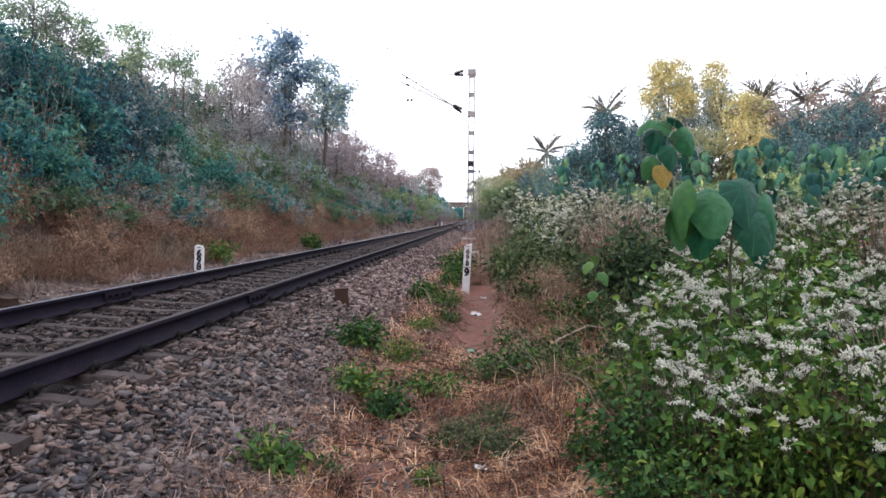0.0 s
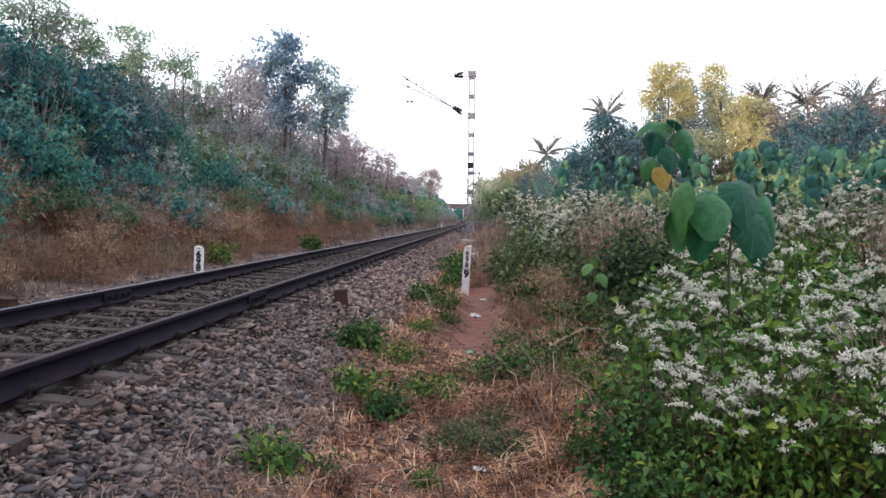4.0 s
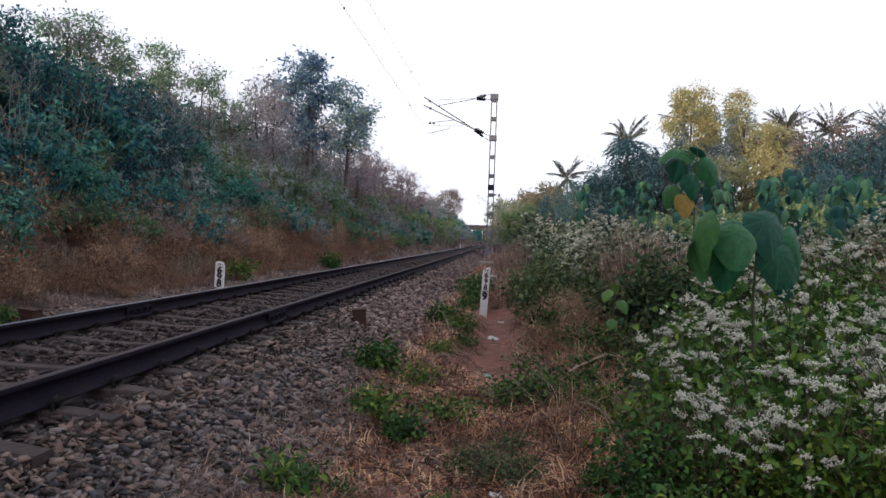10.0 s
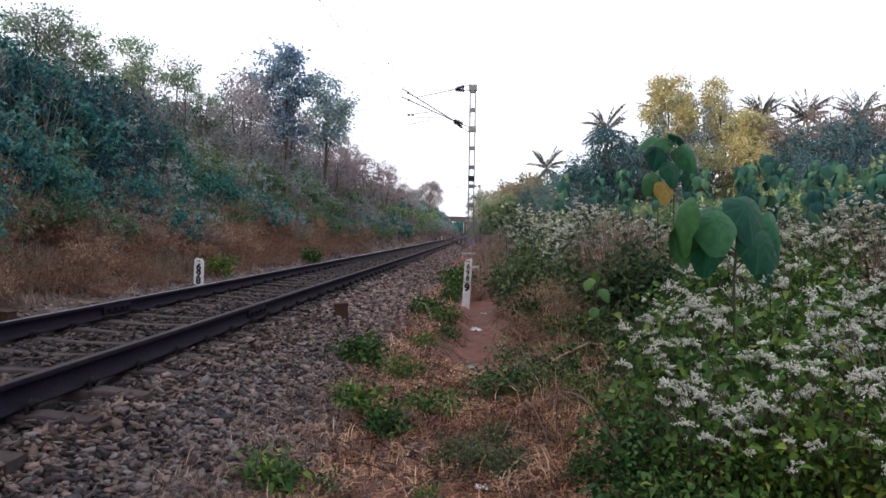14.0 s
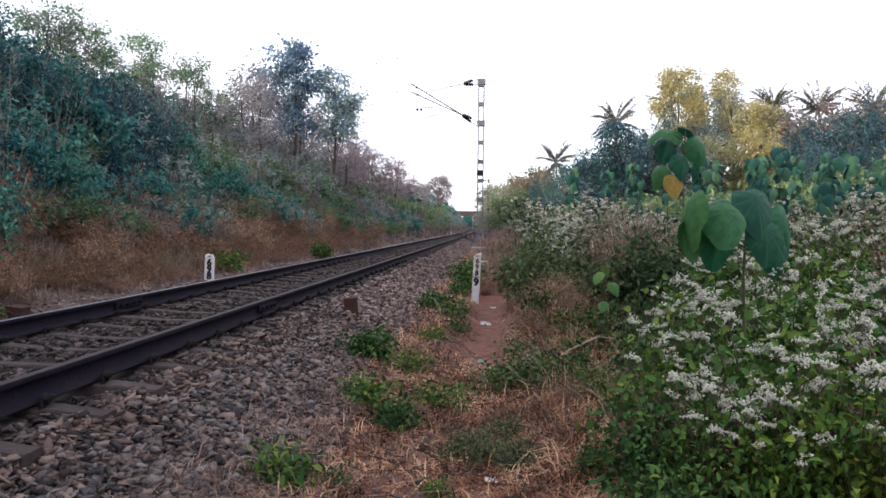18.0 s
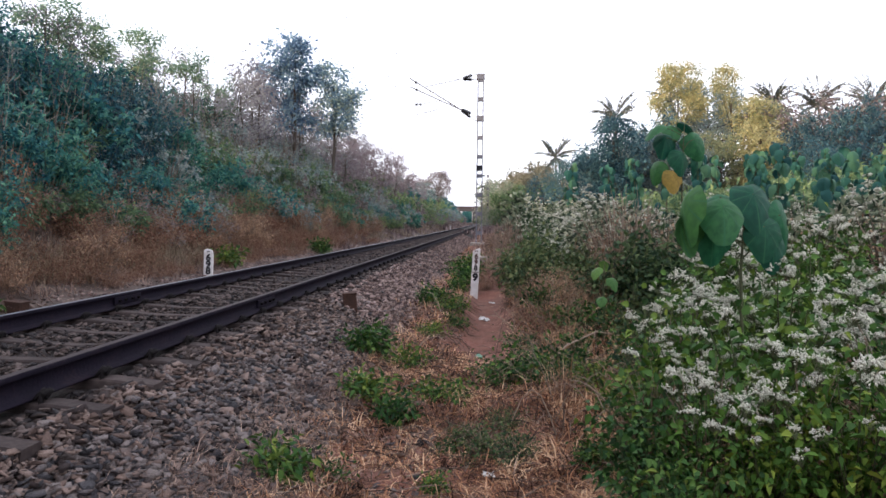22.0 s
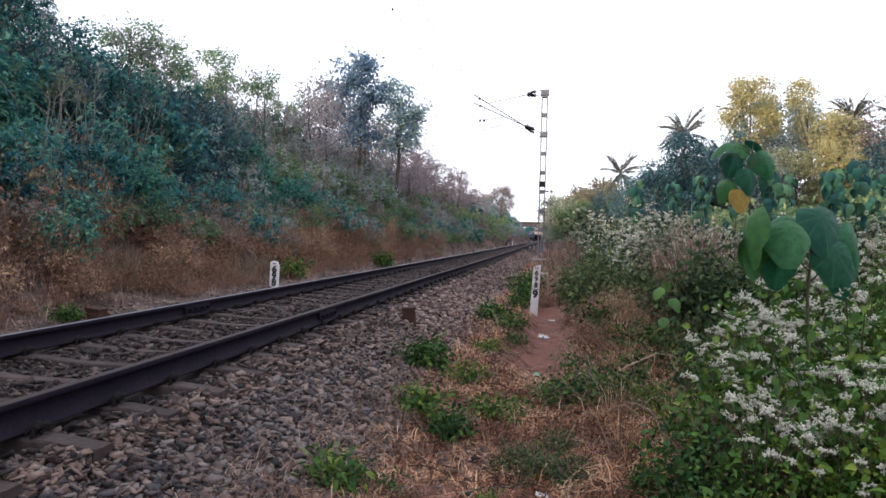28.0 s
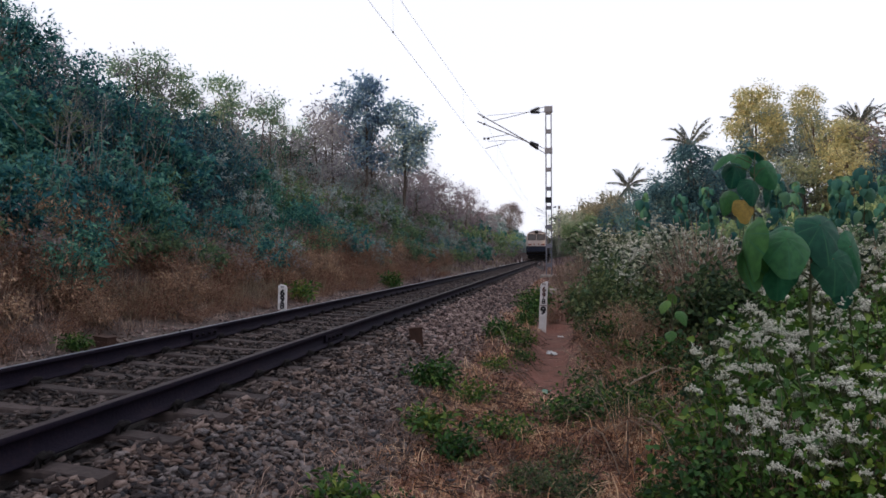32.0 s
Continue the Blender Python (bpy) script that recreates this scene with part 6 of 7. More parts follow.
sapling(on_ground(x, y), .98 - g, raised([
    ((-0.400, -0.100, 1.050), (-0.22, -0.30, -1.0), 0.80, 0.36, 1),
    ((-0.385, 0.021, 0.915), (0.05, 0.25, -1.0), -0.6, 0.26, 2),
    ((-0.120, 0.110, 1.085), (-0.15, -0.50, -0.45), 0.1, 0.34, 2),
    ((0.055, 0.020, 1.105), (0.20, -0.50, -0.92), 0.10, 0.34, 1),
    ((-0.185, -0.150, 1.020), (-0.05, -0.60, -0.80), -0.05, 0.31, 0),
    ((-0.195, -0.020, 0.880), (-0.1, -0.3, -1.1), -0.1, 0.28, 2),
    ((0.250, 0.078, 0.975), (0.45, 0.05, -0.95), 1.05, 0.34, 1),
    ((0.117, -0.024, 0.900), (-0.05, -0.45, -1.0), -0.15, 0.28, 1),
    ((0.168, 0.003, 0.825), (0.15, -0.35, -1.0), 0.15, 0.28, 1)]),
    "broad-leaved sapling with large drooping leaves among the flowers")
x, y = 6.10, 9.05
g = float(ground_z(x, y)) - .03
sapling(on_ground(x, y), 2.1 - g, raised([
    ((-0.365, -0.089, 2.165), (-0.80, -0.30, -0.6), -0.1, 0.31, 3),
    ((-0.235, -0.028, 2.030), (-0.25, -0.40, -0.95), -0.4, 0.33, 2),
    ((-0.130, 0.132, 2.190), (0.05, -0.6, -0.5), 0.1, 0.31, 3),
    ((0.042, 0.131, 2.230), (0.5, 0.3, -0.3), 0.2, 0.28, 1),
    ((0.128, 0.005, 2.010), (0.6, -0.1, -1.0), 1.1, 0.38, 0),
    ((-0.058, -0.108, 1.815), (0.15, -0.45, -1.0), 0.05, 0.34, 2),
    ((-0.160, -0.133, 1.540), (0.05, -0.4, -1.1), 0, 0.31, 3),
    ((-0.330, -0.004, 1.650), (-0.35, 0.1, -1.0), -1.1, 0.31, 0),
    ((0.231, 0.146, 1.752), (0.3, 0.1, -1.1), 0.7, 0.28, 2)]),
    "tall broad-leaved sapling with a yellowed leaf below", old=(6,))
for x, y, top, c, s in [(10.1, 16, 2.7, 12, .36), (8.7, 10.8, 1.65, 11, .29), (7.3, 22, 2.7, 14, .40), (12, 18, 2.6, 13, .38), (9.2, 19, 2.7, 13, .36), (8.0, 17.5, 2.3, 11, .34), (11.0, 14, 2.1, 13, .31), (9.6, 12.5, 1.8, 12, .30), (6.4, 24, 2.9, 13, .38), (13, 22, 3.2, 14, .4),
                        (10.4, 23, 3.1, 14, .4), (14, 17, 2.8, 13, .38), (8.8, 26, 3.3, 14, .42), (11.8, 26, 3.4, 14, .42), (7.7, 20, 2.4, 11, .36), (15, 21, 3.0, 13, .4), (16.5, 24, 3.3, 14, .42), (13.5, 27, 3.5, 14, .42), (18, 26, 3.4, 14, .42), (12.4, 15.5, 2.3, 11, .38), (10.9, 19.5, 2.9, 14, .36), (13.4, 19.5, 3.0, 14, .36), (9.9, 21.5, 3.1, 14, .38), (12.2, 22.5, 3.2, 14, .38), (14.6, 23.5, 3.4, 14, .38), (8.2, 22.5, 2.9, 13, .36), (16.2, 20.0, 3.0, 14, .36), (11.6, 16.8, 2.5, 13, .34), (13.0, 17.0, 2.6, 13, .34)]:
    g = float(ground_z(x, y)) - .03
    random_sapling(on_ground(x, y, random.uniform(0, 360)), top - g, c, s, "broad-leaved sapling on the slope behind the shrubs", rng)

# ---------------------------------------------------------------- low weeds on the embankment
WEEDS = "weeds beside the track"
weed_a = shrub(71, "leaf_weed", "low leafy yellow-green weed on the embankment", .40, .34, 26, 13, .10, .42, tuft=.05, detail=True, low=.2, stem_r=.004, name="weed", group=WEEDS)
weed_b = shrub(72, "leaf_weed", "low dark green bushy weed on the embankment", .42, .36, 30, 20, .08, .6, tuft=.05, detail=True, low=.1, stem_r=.004, name="weed", group=WEEDS)
weed_c = shrub(73, "leaf_weed", "straggling green weed beside the ditch", .4, .4, 22, 22, .065, .55, tuft=.06, detail=True, low=.15, stem_r=.004, name="weed", group=WEEDS)
weed_d = shrub(74, "leaf_weed", "twiggy green weed half hidden in the straw", .36, .5, 34, 9, .072, .5, tuft=.07, detail=True, low=.15, stem="dry_stem", stem_r=.004, name="weed", group=WEEDS, dry=24, dead_r=.005)
weed_e = shrub(76, "leaf_low", "dark grey-green bushy weed in the straw", .34, .36, 36, 20, .045, .5, tuft=.05, detail=True, low=.1, stem="dry_stem", stem_r=.003, name="weed", group=WEEDS, dry=30, dead_r=.004)
put(weed_e, [(3.42, 5.34, 0, .5), (3.62, 5.02, 1, .85), (3.84, 4.80, 2, .7), (3.28, 5.02, 3, .35), (3.78, 5.5, 4, .55), (3.5, 4.72, 2, .3), (4.3, 6.4, 5, .8), (4.0, 6.9, 2, .8)])
put(weed_b, [(4.35, 9.6, 5, .8), (2.2, 7.75, 0, 1.0), (3.06, 16.1, 1, 1.1), (2.92, 14.6, 2, .75), (2.55, 12.3, 3, .85)])
put(weed_a, [(4.62, 5.4, 1, .6), (2.75, 12.0, 0, .8), (2.48, 5.95, 1, .8), (2.86, 5.55, 2, .72), (2.35, 4.0, 3, .8), (-2.85, 8.25, 4, .75), (-2.9, 25.6, 5, 1.5), (-3.15, 17, 1, 1.3), (3.3, 4.15, 2, .35), (4.42, 8.9, 3, .7), (4.3, 4.3, 5, .45)])
put(weed_c, [(3.12, 10.1, 0, .6), (3.22, 6.2, 1, .8), (2.86, 9.0, 2, .6), (3.0, 11.1, 3, .85), (2.72, 7.4, 5, .7), (3.0, 20, 2, 1.6), (4.9, 8.4, 2, 1.3), (2.95, 17.5, 2, 1.3), (4.35, 6.75, 1, .8)])
put(weed_d, [(3.82, 6.75, 0, .85), (4.12, 6.55, 1, 1.0), (4.42, 6.95, 2, 1.05), (3.66, 7.2, 3, .65), (4.2, 7.4, 4, .9), (3.40, 5.0, 5, .42), (4.05, 8.3, 2, .8), (2.6, 4.15, 4, .45)])


# ---------------------------------------------------------------- dry grass
def blades(P, height, lean, width, rng):
    """Bent grass blades: three faces each, narrowing to the tip."""
    n = len(P)
    h = np.asarray(height) * rng.uniform(.5, 1.25, n)
    a = rng.uniform(0, 2 * math.pi, n)
    out = np.stack([np.cos(a), np.sin(a), 0 * a], 1)
    side = np.stack([-np.sin(a), np.cos(a), 0 * a], 1) * (width * rng.uniform(.6, 1.3, n))[:, None] / 2
    ln = (np.asarray(lean) * rng.uniform(.3, 1.4, n))[:, None]
    hh = h[:, None] * np.array([[0, 0, 1.0]])
    p1 = P + hh * .55 * np.maximum(.12, 1 - .3 * ln) + out * h[:, None] * np.minimum(.5, .22 * ln)
    p2 = P + hh * np.maximum(.06, 1 - .5 * ln) + out * h[:, None] * np.minimum(1.05, .7 * ln)
    V = np.stack([P - side, P + side, p1 - side * .8, p1 + side * .8, p2], 1).reshape(-1, 3)
    f = np.array([(0, 1, 3), (0, 3, 2), (2, 3, 4)])
    return V, (np.arange(n)[:, None, None] * 5 + f[None]).reshape(-1, 3)


def on_path(u, y):
    """The bare trodden path to the kilometre post."""
    edge = .05 * np.sin(np.asarray(y) * 3.1)
    return (u > 3.36 + edge) & (u < 3.92 + edge) & (y > 7.9) & (y < 15.2)


def grass(n, u0, u1, y0, y1, h, lean, width, rng, clump=.5, power=1.6):
    """Tufts of blades in a band beside the line, off the path."""
    c = max(20, n // 30)
    cu, cy = rng.uniform(u0, u1, c), y0 + (y1 - y0) * rng.uniform(0, 1, c) ** power
    k = rng.integers(0, c, n)
    u = cu[k] + rng.normal(0, clump * .3, n)
    y = cy[k] + rng.normal(0, clump * .3, n)
    off = ~on_path(u, y)
    u, y, k = u[off], y[off], k[off]
    n = len(u)
    x = u + track_x(y)
    P = np.stack([x, y, np.maximum(ground_z(x, y), np.where(np.abs(u) < 2.55, bed_z(u, y) + .02, -9)) - .02], 1)
    V, F = blades(P, h * (.7 + .5 * lattice(cu, cy, 2)[k]), np.full(n, lean), width, rng)
    return V, F


rng = np.random.default_rng(17)
V, F = merge([grass(24000, -4.8, -3.0, 5, 40, .42, 2.4, .009, rng, .5), grass(5000, -5.6, -4.2, 5, 40, .5, .7, .014, rng, .8)])
tagged(new("dry_grass_verge", fast_mesh("dry_grass_verge", V, F, M["brown_grass"])), "tall brown dry grass along the foot of the bank", "grass", kind="stuff")
V, F = merge([grass(9000, -5.2, -3.3, 30, 110, .6, 1.4, .03, rng, 1.2), grass(7000, -5.2, -2.9, 100, 420, .9, .7, .10, rng, 2.5), grass(5000, 2.9, 5, 60, 420, .8, .7, .10, rng, 2.5)])
tagged(new("dry_grass_verge", fast_mesh("dry_grass_verge", V, F, M["mauve_grass"])), "purplish brown dry grass beside the line in the distance", "grass", kind="stuff")
V, F = merge([grass(26000, 2.3, 4.6, 1.8, 8.5, .22, 2.5, .0072, rng, .4, 1.0), grass(2200, 2.3, 3.08, 6, 18, .22, 2.4, .008, rng, .3, 1.0),
              grass(12000, 4.05, 5.3, 4.2, 14, .34, 2.2, .009, rng, .35, 1.0), grass(900, 2.2, 3.0, 8, 30, .26, 1.4, .012, rng, .4),
              grass(500, 4.1, 5.2, 5, 12, .5, .7, .006, rng, .3, 1), grass(2600, 4.2, 5.0, 7.0, 13.5, .6, 2.6, .0085, rng, .35, 1)])
tagged(new("dry_straw", fast_mesh("dry_straw", V, F, M["straw"])), "flattened reddish straw and dead grass in the ditch", "grass", kind="stuff")
n = 13000
u, y = rng.uniform(2.2, 5.2, n), rng.uniform(1.8, 13, n)
off = ~on_path(u, y)
u, y = u[off], y[off]
n = len(u)
x = u + track_x(y)
P = np.stack([x, y, ground_z(x, y) + rng.uniform(.0, .05, n)], 1)
a = rng.uniform(0, 6.28, n)
V, F = leaf_cloud(P, np.stack([np.cos(a), np.sin(a), rng.normal(0, .2, n)], 1), .038, .017, rng, fold=.3)
tagged(new("leaf_litter", fast_mesh("leaf_litter", V, F, M["leaf_litter"])), "fallen dry brown leaves on the ground", "leaf litter", kind="stuff")
V, F = merge([grass(5000, 3.6, 6.0, 14, 40, .8, .6, .02, rng, .6), grass(5000, 2.9, 4.6, 20, 70, .32, 1.4, .02, rng, .7)])
tagged(new("brown_scrub", fast_mesh("brown_scrub", V, F, M["brown_grass"])), "brown dry scrub below the shrubs", "grass", kind="stuff")

V, F = merge([grass(5000, 2.3, 4.5, 1.9, 9, .22, 2.3, .006, rng, .3, 1.0), grass(2600, 1.9, 2.6, 2.6, 5.2, .2, 2.0, .005, rng, .3, 1.0), grass(1600, 2.0, 2.5, 5, 11, .2, 1.6, .006, rng, .3, 1.0)])
tagged(new("withered_grass", fast_mesh("withered_grass", V, F, M["brown_grass"])), "withered grey-brown grass matted on the slope", "grass", kind="stuff")

V, F = merge([grass(2600, -4.2, -3.5, 9.5, 17, .75, 1.1, .009, rng, .5, 1.0), grass(1600, -4.6, -3.4, 17, 45, .7, 1.0, .014, rng, .7, 1.0), grass(700, 4.2, 5.0, 8, 13, .6, 1.2, .007, rng, .3, 1.0), grass(3000, -5.0, -3.0, 40, 220, .7, .9, .05, rng, 1.5, 1.2)])
tagged(new("pale_grass_tufts", fast_mesh("pale_grass_tufts", V, F, M["pale_grass"])), "tufts of pale dry grass at the foot of the bank", "grass", kind="stuff")

x, y = 4.98, 8.2
g = float(ground_z(x, y)) - .03
sapling(on_ground(x, y), .42 - g, [((-.10, -.05, .36 - g), (-.5, -.6, -.8), 0, .17), ((.08, -.08, .24 - g), (.5, -.6, -.9), .2, .18), ((-.04, -.1, .02 - g), (-.2, -.8, -.7), 0, .15), ((.0, .05, .44 - g), (.2, .3, -.4), 0, .14)], "small broad-leaved seedling at the edge of the straw", kinds=FRESH)

# the same growth goes on behind
V, F = merge([grass(7000, 2.4, 8, -12, 2.0, .24, 2.4, .008, rng, .5, 1.0)])
tagged(new("dry_straw", fast_mesh("dry_straw", V, F, M["straw"])), "flattened straw behind on the trodden slope", "grass", kind="stuff")
V, F = merge([grass(8000, -5.0, -2.7, -12, 5, .5, 1.2, .012, rng, .8, 1.0)])
tagged(new("dry_grass_verge", fast_mesh("dry_grass_verge", V, F, M["brown_grass"])), "brown dry grass along the verge", "grass", kind="stuff")
thicket("undergrowth", "tangled undergrowth on the bank", bank_kinds[0], rows_along(-14, 6, 1.4, -9, -5.4, .6, .9) + rows_along(-14, 5, 1.4, -12, -9, .8, 1.1), .5)
thicket("undergrowth", "leafy undergrowth beside the trodden slope", near_kinds[1], rows_along(-12, 2.4, 1.3, 6.2, 8.0, .7, .9) + rows_along(-12, 3, 1.4, 8.0, 10.5, .8, 1.0))
thicket("undergrowth", "grey-green scrub up the near slope", near_kinds[2], rows_along(-14, 9, 2.2, 10.5, 16, .9, 1.2))


# ---------------------------------------------------------------- small things
def stub(m, w, h, label):
    ob = thing("marker_stub", m, label, "marker")
    part("block", box(w, w * .7, h, (0, 0, -.08), .012, taper=.94), M["rust"], ob)
    part("cap", box(w * 1.04, w * .74, .02, (0, 0, h - .085), .005), M["rust"], ob)
    return ob


stub(pose(1.62, 9.6, -.40, 2, -4, 12), .20, .34, "rusty brown steel stub standing in the ballast")
stub(pose(-2.7, 8.6, -.45, 0, 4, -8), .26, .30, "dark weathered block beside the far rail")


def scrap(m, w, label, mat):
    """A crumpled scrap of paper or plastic."""
    r = np.random.default_rng(int(w * 1000))
    k = 7
    X, Y = np.meshgrid(np.linspace(-.5, .5, k), np.linspace(-.5, .5, k), indexing="ij")
    Z = np.abs(r.normal(0, .13, X.shape))
    V = np.stack([X * w, Y * w * .6, Z * w], -1).reshape(-1, 3)
    i, j = np.meshgrid(np.arange(k - 1), np.arange(k - 1), indexing="ij")
    a = (i * k + j).ravel()
    ob = new("litter", fast_mesh("litter", V, np.stack([a, a + k, a + k + 1, a + 1], 1), M[mat]))
    ob.matrix_basis = m
    return tagged(ob, label, "litter", "scraps of litter")


for x, y, w, mat in [(3.53, 11.3, .17, "litter"), (3.65, 13.6, .12, "litter"), (3.5, 8.5, .12, "green_litter"), (3.63, 4.52, .085, "litter"), (3.75, 17.5, .2, "litter"), (4.45, 10.4, .13, "litter"), (4.3, 7.6, .05, "litter"), (4.5, 7.5, .06, "litter"), (3.45, 5.0, .035, "litter")]:
    scrap(pose(x, y, float(ground_z(x, y)) + .015, 10, 5, x * 500), w, "crumpled white scrap of paper" if mat == "litter" else "crumpled green and white plastic wrapper", mat)


def stick(points, r, label, mat="dry_stem"):
    pts = [(x, y, float(ground_z(x, y)) + dz) for x, y, dz in points]
    V, F = tube(pts, np.linspace(r, r * .6, len(pts)), 6)
    ob = new("dry_stick", fast_mesh("dry_stick", V, F, M[mat], True))
    return tagged(ob, label, "stick")


stick([(2.66, 5.95, .05), (2.8, 6.2, .09), (2.92, 6.45, .08)], .014, "pale broken dry stick on the slope")
stick([(3.1, 4.25, .04), (3.3, 4.4, .05), (3.5, 4.6, .03)], .007, "thin dry stick in the straw")
stick([(4.15, 7.0, .03), (4.45, 7.3, .22), (4.8, 7.5, .30), (5.05, 7.5, .24)], .012, "arched dry branch in the ditch")
stick([(3.75, 6.4, .06), (4.1, 6.3, .05)], .009, "dry stick in the straw")
rng = np.random.default_rng(31)
pieces = []
for k in range(1500):
    x, y = rng.uniform(2.25, 4.9), rng.uniform(1.9, 13.0)
    if on_path(x, y) and rng.uniform() < .95:
        continue
    a, h, n = rng.uniform(0, 6.28), rng.uniform(.05, .22), 4
    t = np.linspace(-1, 1, n)
    px, py = x + math.cos(a) * t * h, y + math.sin(a) * t * h
    pz = ground_z(px, py) + .015 + rng.uniform(0, .05) + (rng.uniform(-.1, .25) * h) * t + .25 * h * (1 - t * t) * rng.uniform(0, 1)
    pieces.append(tube(np.stack([px, py, pz], 1), rng.uniform(.0018, .0045), 3))
V, F = merge(pieces)
tagged(new("dry_twigs", fast_mesh("dry_twigs", V, F, M["twig"])), "dead brown twigs strewn over the straw", "twigs", kind="stuff")
pieces = []
for k in range(330):
    x, y = rng.uniform(3.95, 5.0), rng.uniform(4.8, 13.2)
    if k % 16 == 0:
        x, y = rng.uniform(2.6, 3.2), rng.uniform(4.5, 14.0)
    a, h = rng.uniform(0, 6.28), rng.uniform(.18, .45)
    t = np.linspace(0, 1, 6)
    px, py = x + math.cos(a) * t * h, y + math.sin(a) * t * h
    pz = ground_z(px[:1], py[:1]) + .01 + h * rng.uniform(.3, 1.1) * np.sin(t * rng.uniform(1.6, 3.0))
    pz = np.maximum(pz, ground_z(px, py) + .01)
    pieces.append(tube(np.stack([px, py, pz], 1), np.linspace(1, .5, 6) * rng.uniform(.003, .006), 4))
V, F = merge(pieces)
tagged(new("bent_stalks", fast_mesh("bent_stalks", V, F, M["dry_stem"], True)), "bent pale dead stalks arching over the straw", "stalks", kind="stuff")
for k in range(9):
    x, y = 3.7 + k * .07, 8.8 + (k * 37 % 11) * .25
    stick([(x, y, 0), (x + .04, y, .22), (x + random.uniform(-.1, .1), y + .05, .42)], .006, "thin upright dead stalk by the path")
stick([(2.45, 24.6, .10), (2.62, 24.0, .05), (2.85, 23.6, .04), (3.12, 23.4, .08)], .05, "pale fallen log by the mast", "pale_stalk")
slab = thing("concrete_slab", pose(3.3, 22.5, float(ground_z(3.3, 22.5)) + .02, 3, 2, 8), "pale broken concrete slab beside the path", "slab")
part("slab_block", box(.75, .5, .16, (0, 0, 0), .02), M["pale_concrete"], slab)


# ---------------------------------------------------------------- train
def locomotive():
    ob = thing("electric_locomotive", pose(0, 0, 0), "electric locomotive, cream above dark blue, with two front windows", "locomotive")
    L = 18.6

    def shell(zs):
        """A body ring by ring: heights with half-widths and how far the front leans back."""
        bm = bmesh.new()
        rings = []
        for z, hw, fy in zs:
            rings.append([bm.verts.new(p) for p in ((-hw, fy + .35, z), (-hw * .82, fy, z), (hw * .82, fy, z), (hw, fy + .35, z), (hw, L - fy - .35, z), (hw * .82, L - fy, z), (-hw * .82, L - fy, z), (-hw, L - fy - .35, z))])
        for a, b in zip(rings, rings[1:]):
            for i in range(8):
                bm.faces.new((a[i], a[(i + 1) % 8], b[(i + 1) % 8], b[i]))
        bm.faces.new(rings[0][::-1])
        bm.faces.new(rings[-1])
        bmesh.ops.recalc_face_normals(bm, faces=bm.faces[:])
        return bm
    part("lower_body", shell([(.75, 1.42, .1), (.95, 1.5, 0), (2.0, 1.5, 0)]), M["navy"], ob, "dark blue lower body")
    part("waist_band", shell([(2.0, 1.51, -.01), (2.42, 1.51, -.01)]), M["cream"], ob)
    part("upper_body", shell([(2.42, 1.5, 0), (2.85, 1.49, .05), (3.72, 1.42, .32), (3.86, 1.34, .4)]), M["cream"], ob, "dull cream upper body")
    part("roof", shell([(3.86, 1.34, .4), (4.08, 1.12, .7), (4.24, .7, 1.0)]), M["roof_grey"], ob, "brown-grey curved roof")
    for s in (-1, 1):
        pane = box(1.12, .05, .84, (0, 0, -.42), .06)
        part("front_window", pane, M["glass"], ob, "dark windscreen", Matrix.Translation((s * .66, .165, 3.32)) @ Matrix.Rotation(radians(-19), 4, 'X'))
        part("window_surround", box(1.22, .03, .94, (0, 0, -.47), .05), M["brown_paint"], ob, "", Matrix.Translation((s * .66, .185, 3.32)) @ Matrix.Rotation(radians(-19), 4, 'X'))
        part("marker_lamp", box(.5, .05, .2, (s * .95, -.02, 2.14), .02), M["red_paint"], ob, "red-brown lamp panel")
        part("tail_lamp", box(.22, .06, .18, (s * .32, -.025, 2.2), .02), M["red_paint"], ob)
        b = rod("buffer", (s * .98, -.55, 1.1), (s * .98, 0, 1.1), .10, M["clip"], ob, 10)
        V, F = tube([(s * .98, -.6, 1.1), (s * .98, -.55, 1.1)], [.22, .23], 14)
        under("buffer_head", fast_mesh("buffer_head", V, F, M["clip"], True), b)
        for y0 in (2.6, 13.0):
            part("bogie_frame", box(.12, 3.9, .35, (s * 1.15, y0 + 1.5, .55), .04), M["clip"], ob)
        for y1 in (2.0, 3.9, 5.8, 12.4, 14.3, 16.2):
            V, F = tube([(s * .80, y1, .55), (s * .94, y1, .55)], [.546, .52], 22)
            under("wheel", fast_mesh("wheel", V, F, M["rail_side"], True), ob)
        for k in range(5):
            part("side_grille", box(.03, 1.6, .6, (s * 1.49, 4.2 + k * 2.3, 2.6), .01), M["roof_grey"], ob)
    V, F = tube([(0, .20, 4.06), (0, .40, 4.06)], [.15, .16], 14)
    hl = part("headlamp_box", box(.5, .6, .46, (0, .55, 3.84), .05), M["clip"], ob, "dark headlamp housing")
    under("headlamp", fast_mesh("headlamp", V, F, M["lamp_glass"], True), hl, "round headlamp glass")
    part("buffer_beam", box(2.9, .2, .42, (0, .0, .82), .03), M["clip"], ob)
    part("rail_guard", box(2.5, .12, .55, (0, -.05, .18), .05), M["clip"], ob, "dark rail guard")
    part("coupler", box(.28, .5, .3, (0, -.35, .95), .05), M["clip"], ob)
    for y0 in (3.6, 14.6):
        part("pantograph_base", box(1.2, 1.4, .14, (0, y0, 4.22), .03), M["red_paint"], ob)
        for s in (-1, 1):
            rod("pantograph_arm", (s * .45, y0 + .6, 4.36), (s * .4, y0 - .7, 4.42), .02, M["galv"], ob, 6)
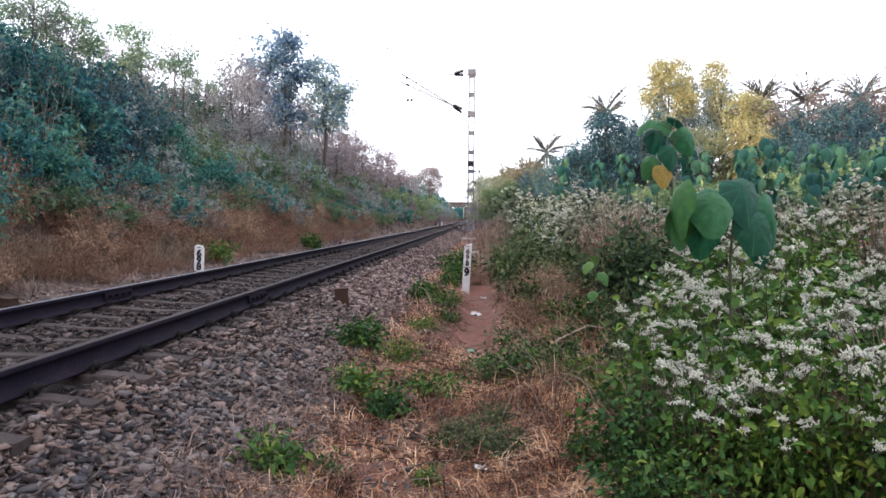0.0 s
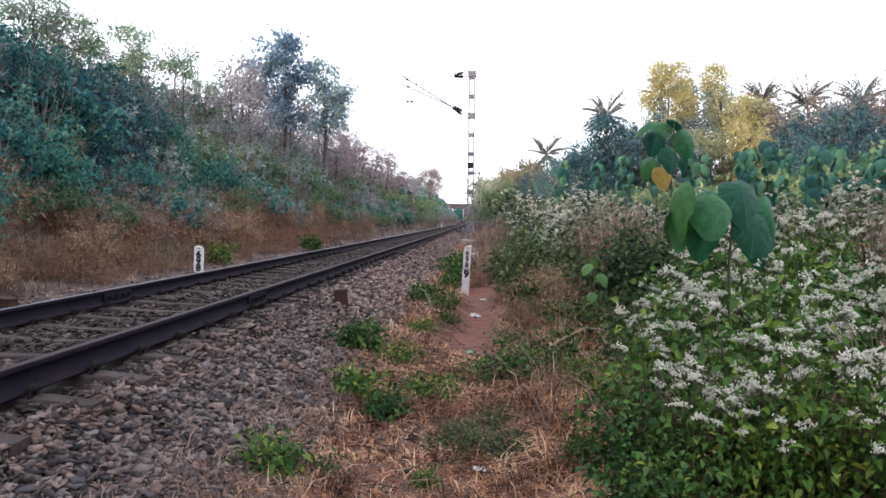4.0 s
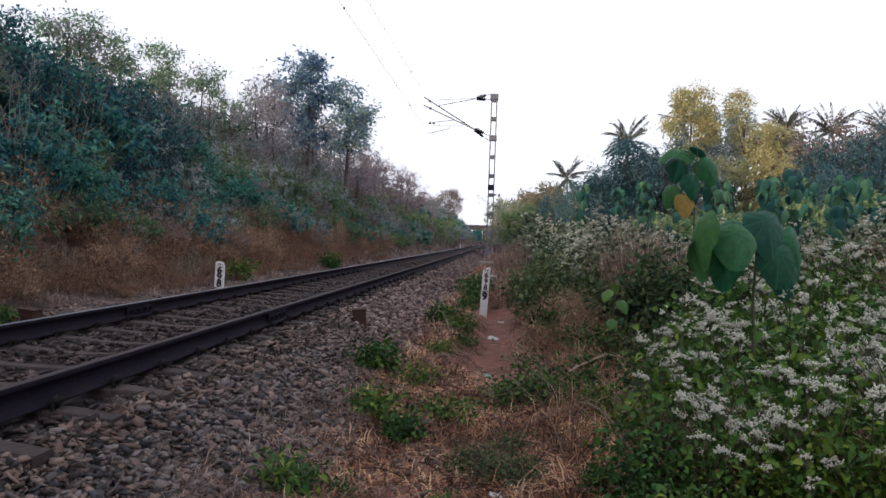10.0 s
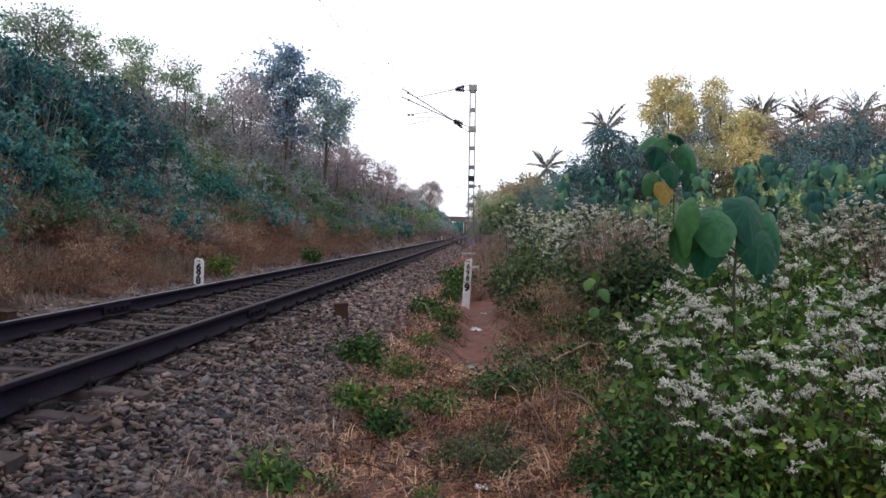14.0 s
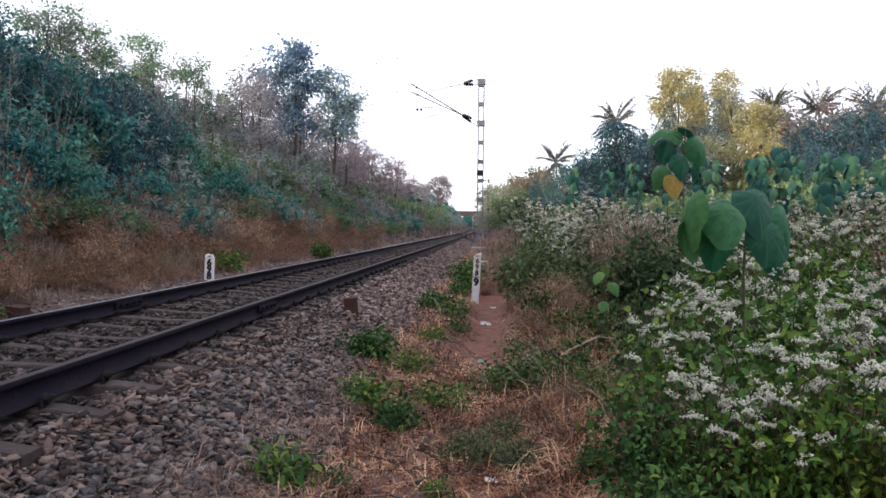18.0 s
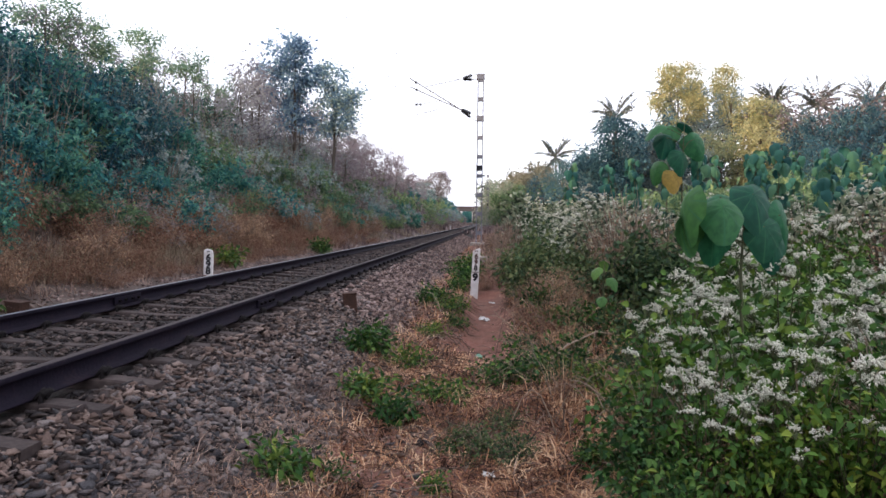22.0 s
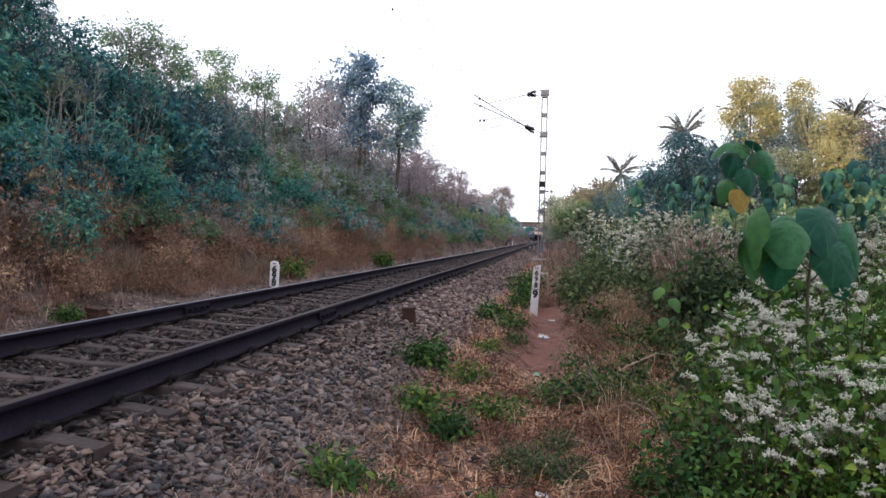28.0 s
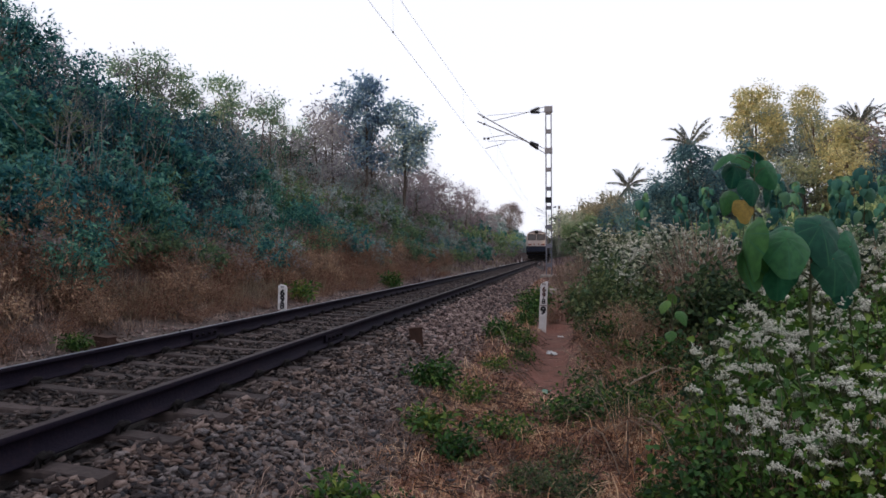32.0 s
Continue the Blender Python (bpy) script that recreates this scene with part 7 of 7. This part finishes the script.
        part("pantograph_head", box(1.5, .12, .04, (0, y0 - .6, 4.44), .01), M["galv"], ob)
    return ob


def coach():
    ob = thing("passenger_coach", pose(0, 0, 0), "blue passenger coach with a grey curved roof", "coach", "coaches behind the locomotive")
    L, hw = 21.8, 1.6
    bm = bmesh.new()
    prof = [(-hw, .95), (hw, .95), (hw, 3.3), (1.35, 3.75), (.8, 3.98), (-.8, 3.98), (-1.35, 3.75), (-hw, 3.3)]
    a = [bm.verts.new((x, 0, z)) for x, z in prof]
    b = [bm.verts.new((x, L, z)) for x, z in prof]
    bm.faces.new(a)
    bm.faces.new(b[::-1])
    for i in range(8):
        j = (i + 1) % 8
        bm.faces.new((a[j], a[i], b[i], b[j]))
    bmesh.ops.recalc_face_normals(bm, faces=bm.faces[:])
    part("body", bm, M["coach_blue"], ob)
    part("roof", box(2.5, L - .1, .12, (0, L / 2, 3.95), .05), M["roof_grey"], ob)
    for s in (-1, 1):
        part("window_band", box(.03, L - 2.6, .62, (s * hw, L / 2, 2.2), .01), M["glass"], ob)
        for y0 in (2.6, 19.2):
            part("bogie_frame", box(.12, 2.6, .32, (s * 1.1, y0, .5), .04), M["clip"], ob)
            for y1 in (y0 - 1.2, y0 + 1.2):
                V, F = tube([(s * .80, y1, .46), (s * .94, y1, .46)], [.457, .43], 18)
                under("wheel", fast_mesh("wheel", V, F, M["rail_side"], True), ob)
    return ob


engine = locomotive()
coaches = [coach()]
for k in range(3):
    coaches.append(copy_thing(coaches[0], pose(0, 0, 0)))


def on_line(y, length):
    """A vehicle whose front is y metres down the line and which lies along it."""
    x0, x1 = float(track_x(y)), float(track_x(y + length))
    return pose(x0, y, 0, 0, 0, -math.degrees(math.atan2(x1 - x0, length)))


def motions():
    """The train comes up the line at a steady speed."""
    times = [k * 1.0 for k in range(33)]
    walk(engine, [(t, on_line(1156 - 33.0 * t, 18.6)) for t in times])
    for k, c in enumerate(coaches):
        walk(c, [(t, on_line(1156 - 33.0 * t + 19.6 + 22.4 * k, 21.8)) for t in times])


motions()
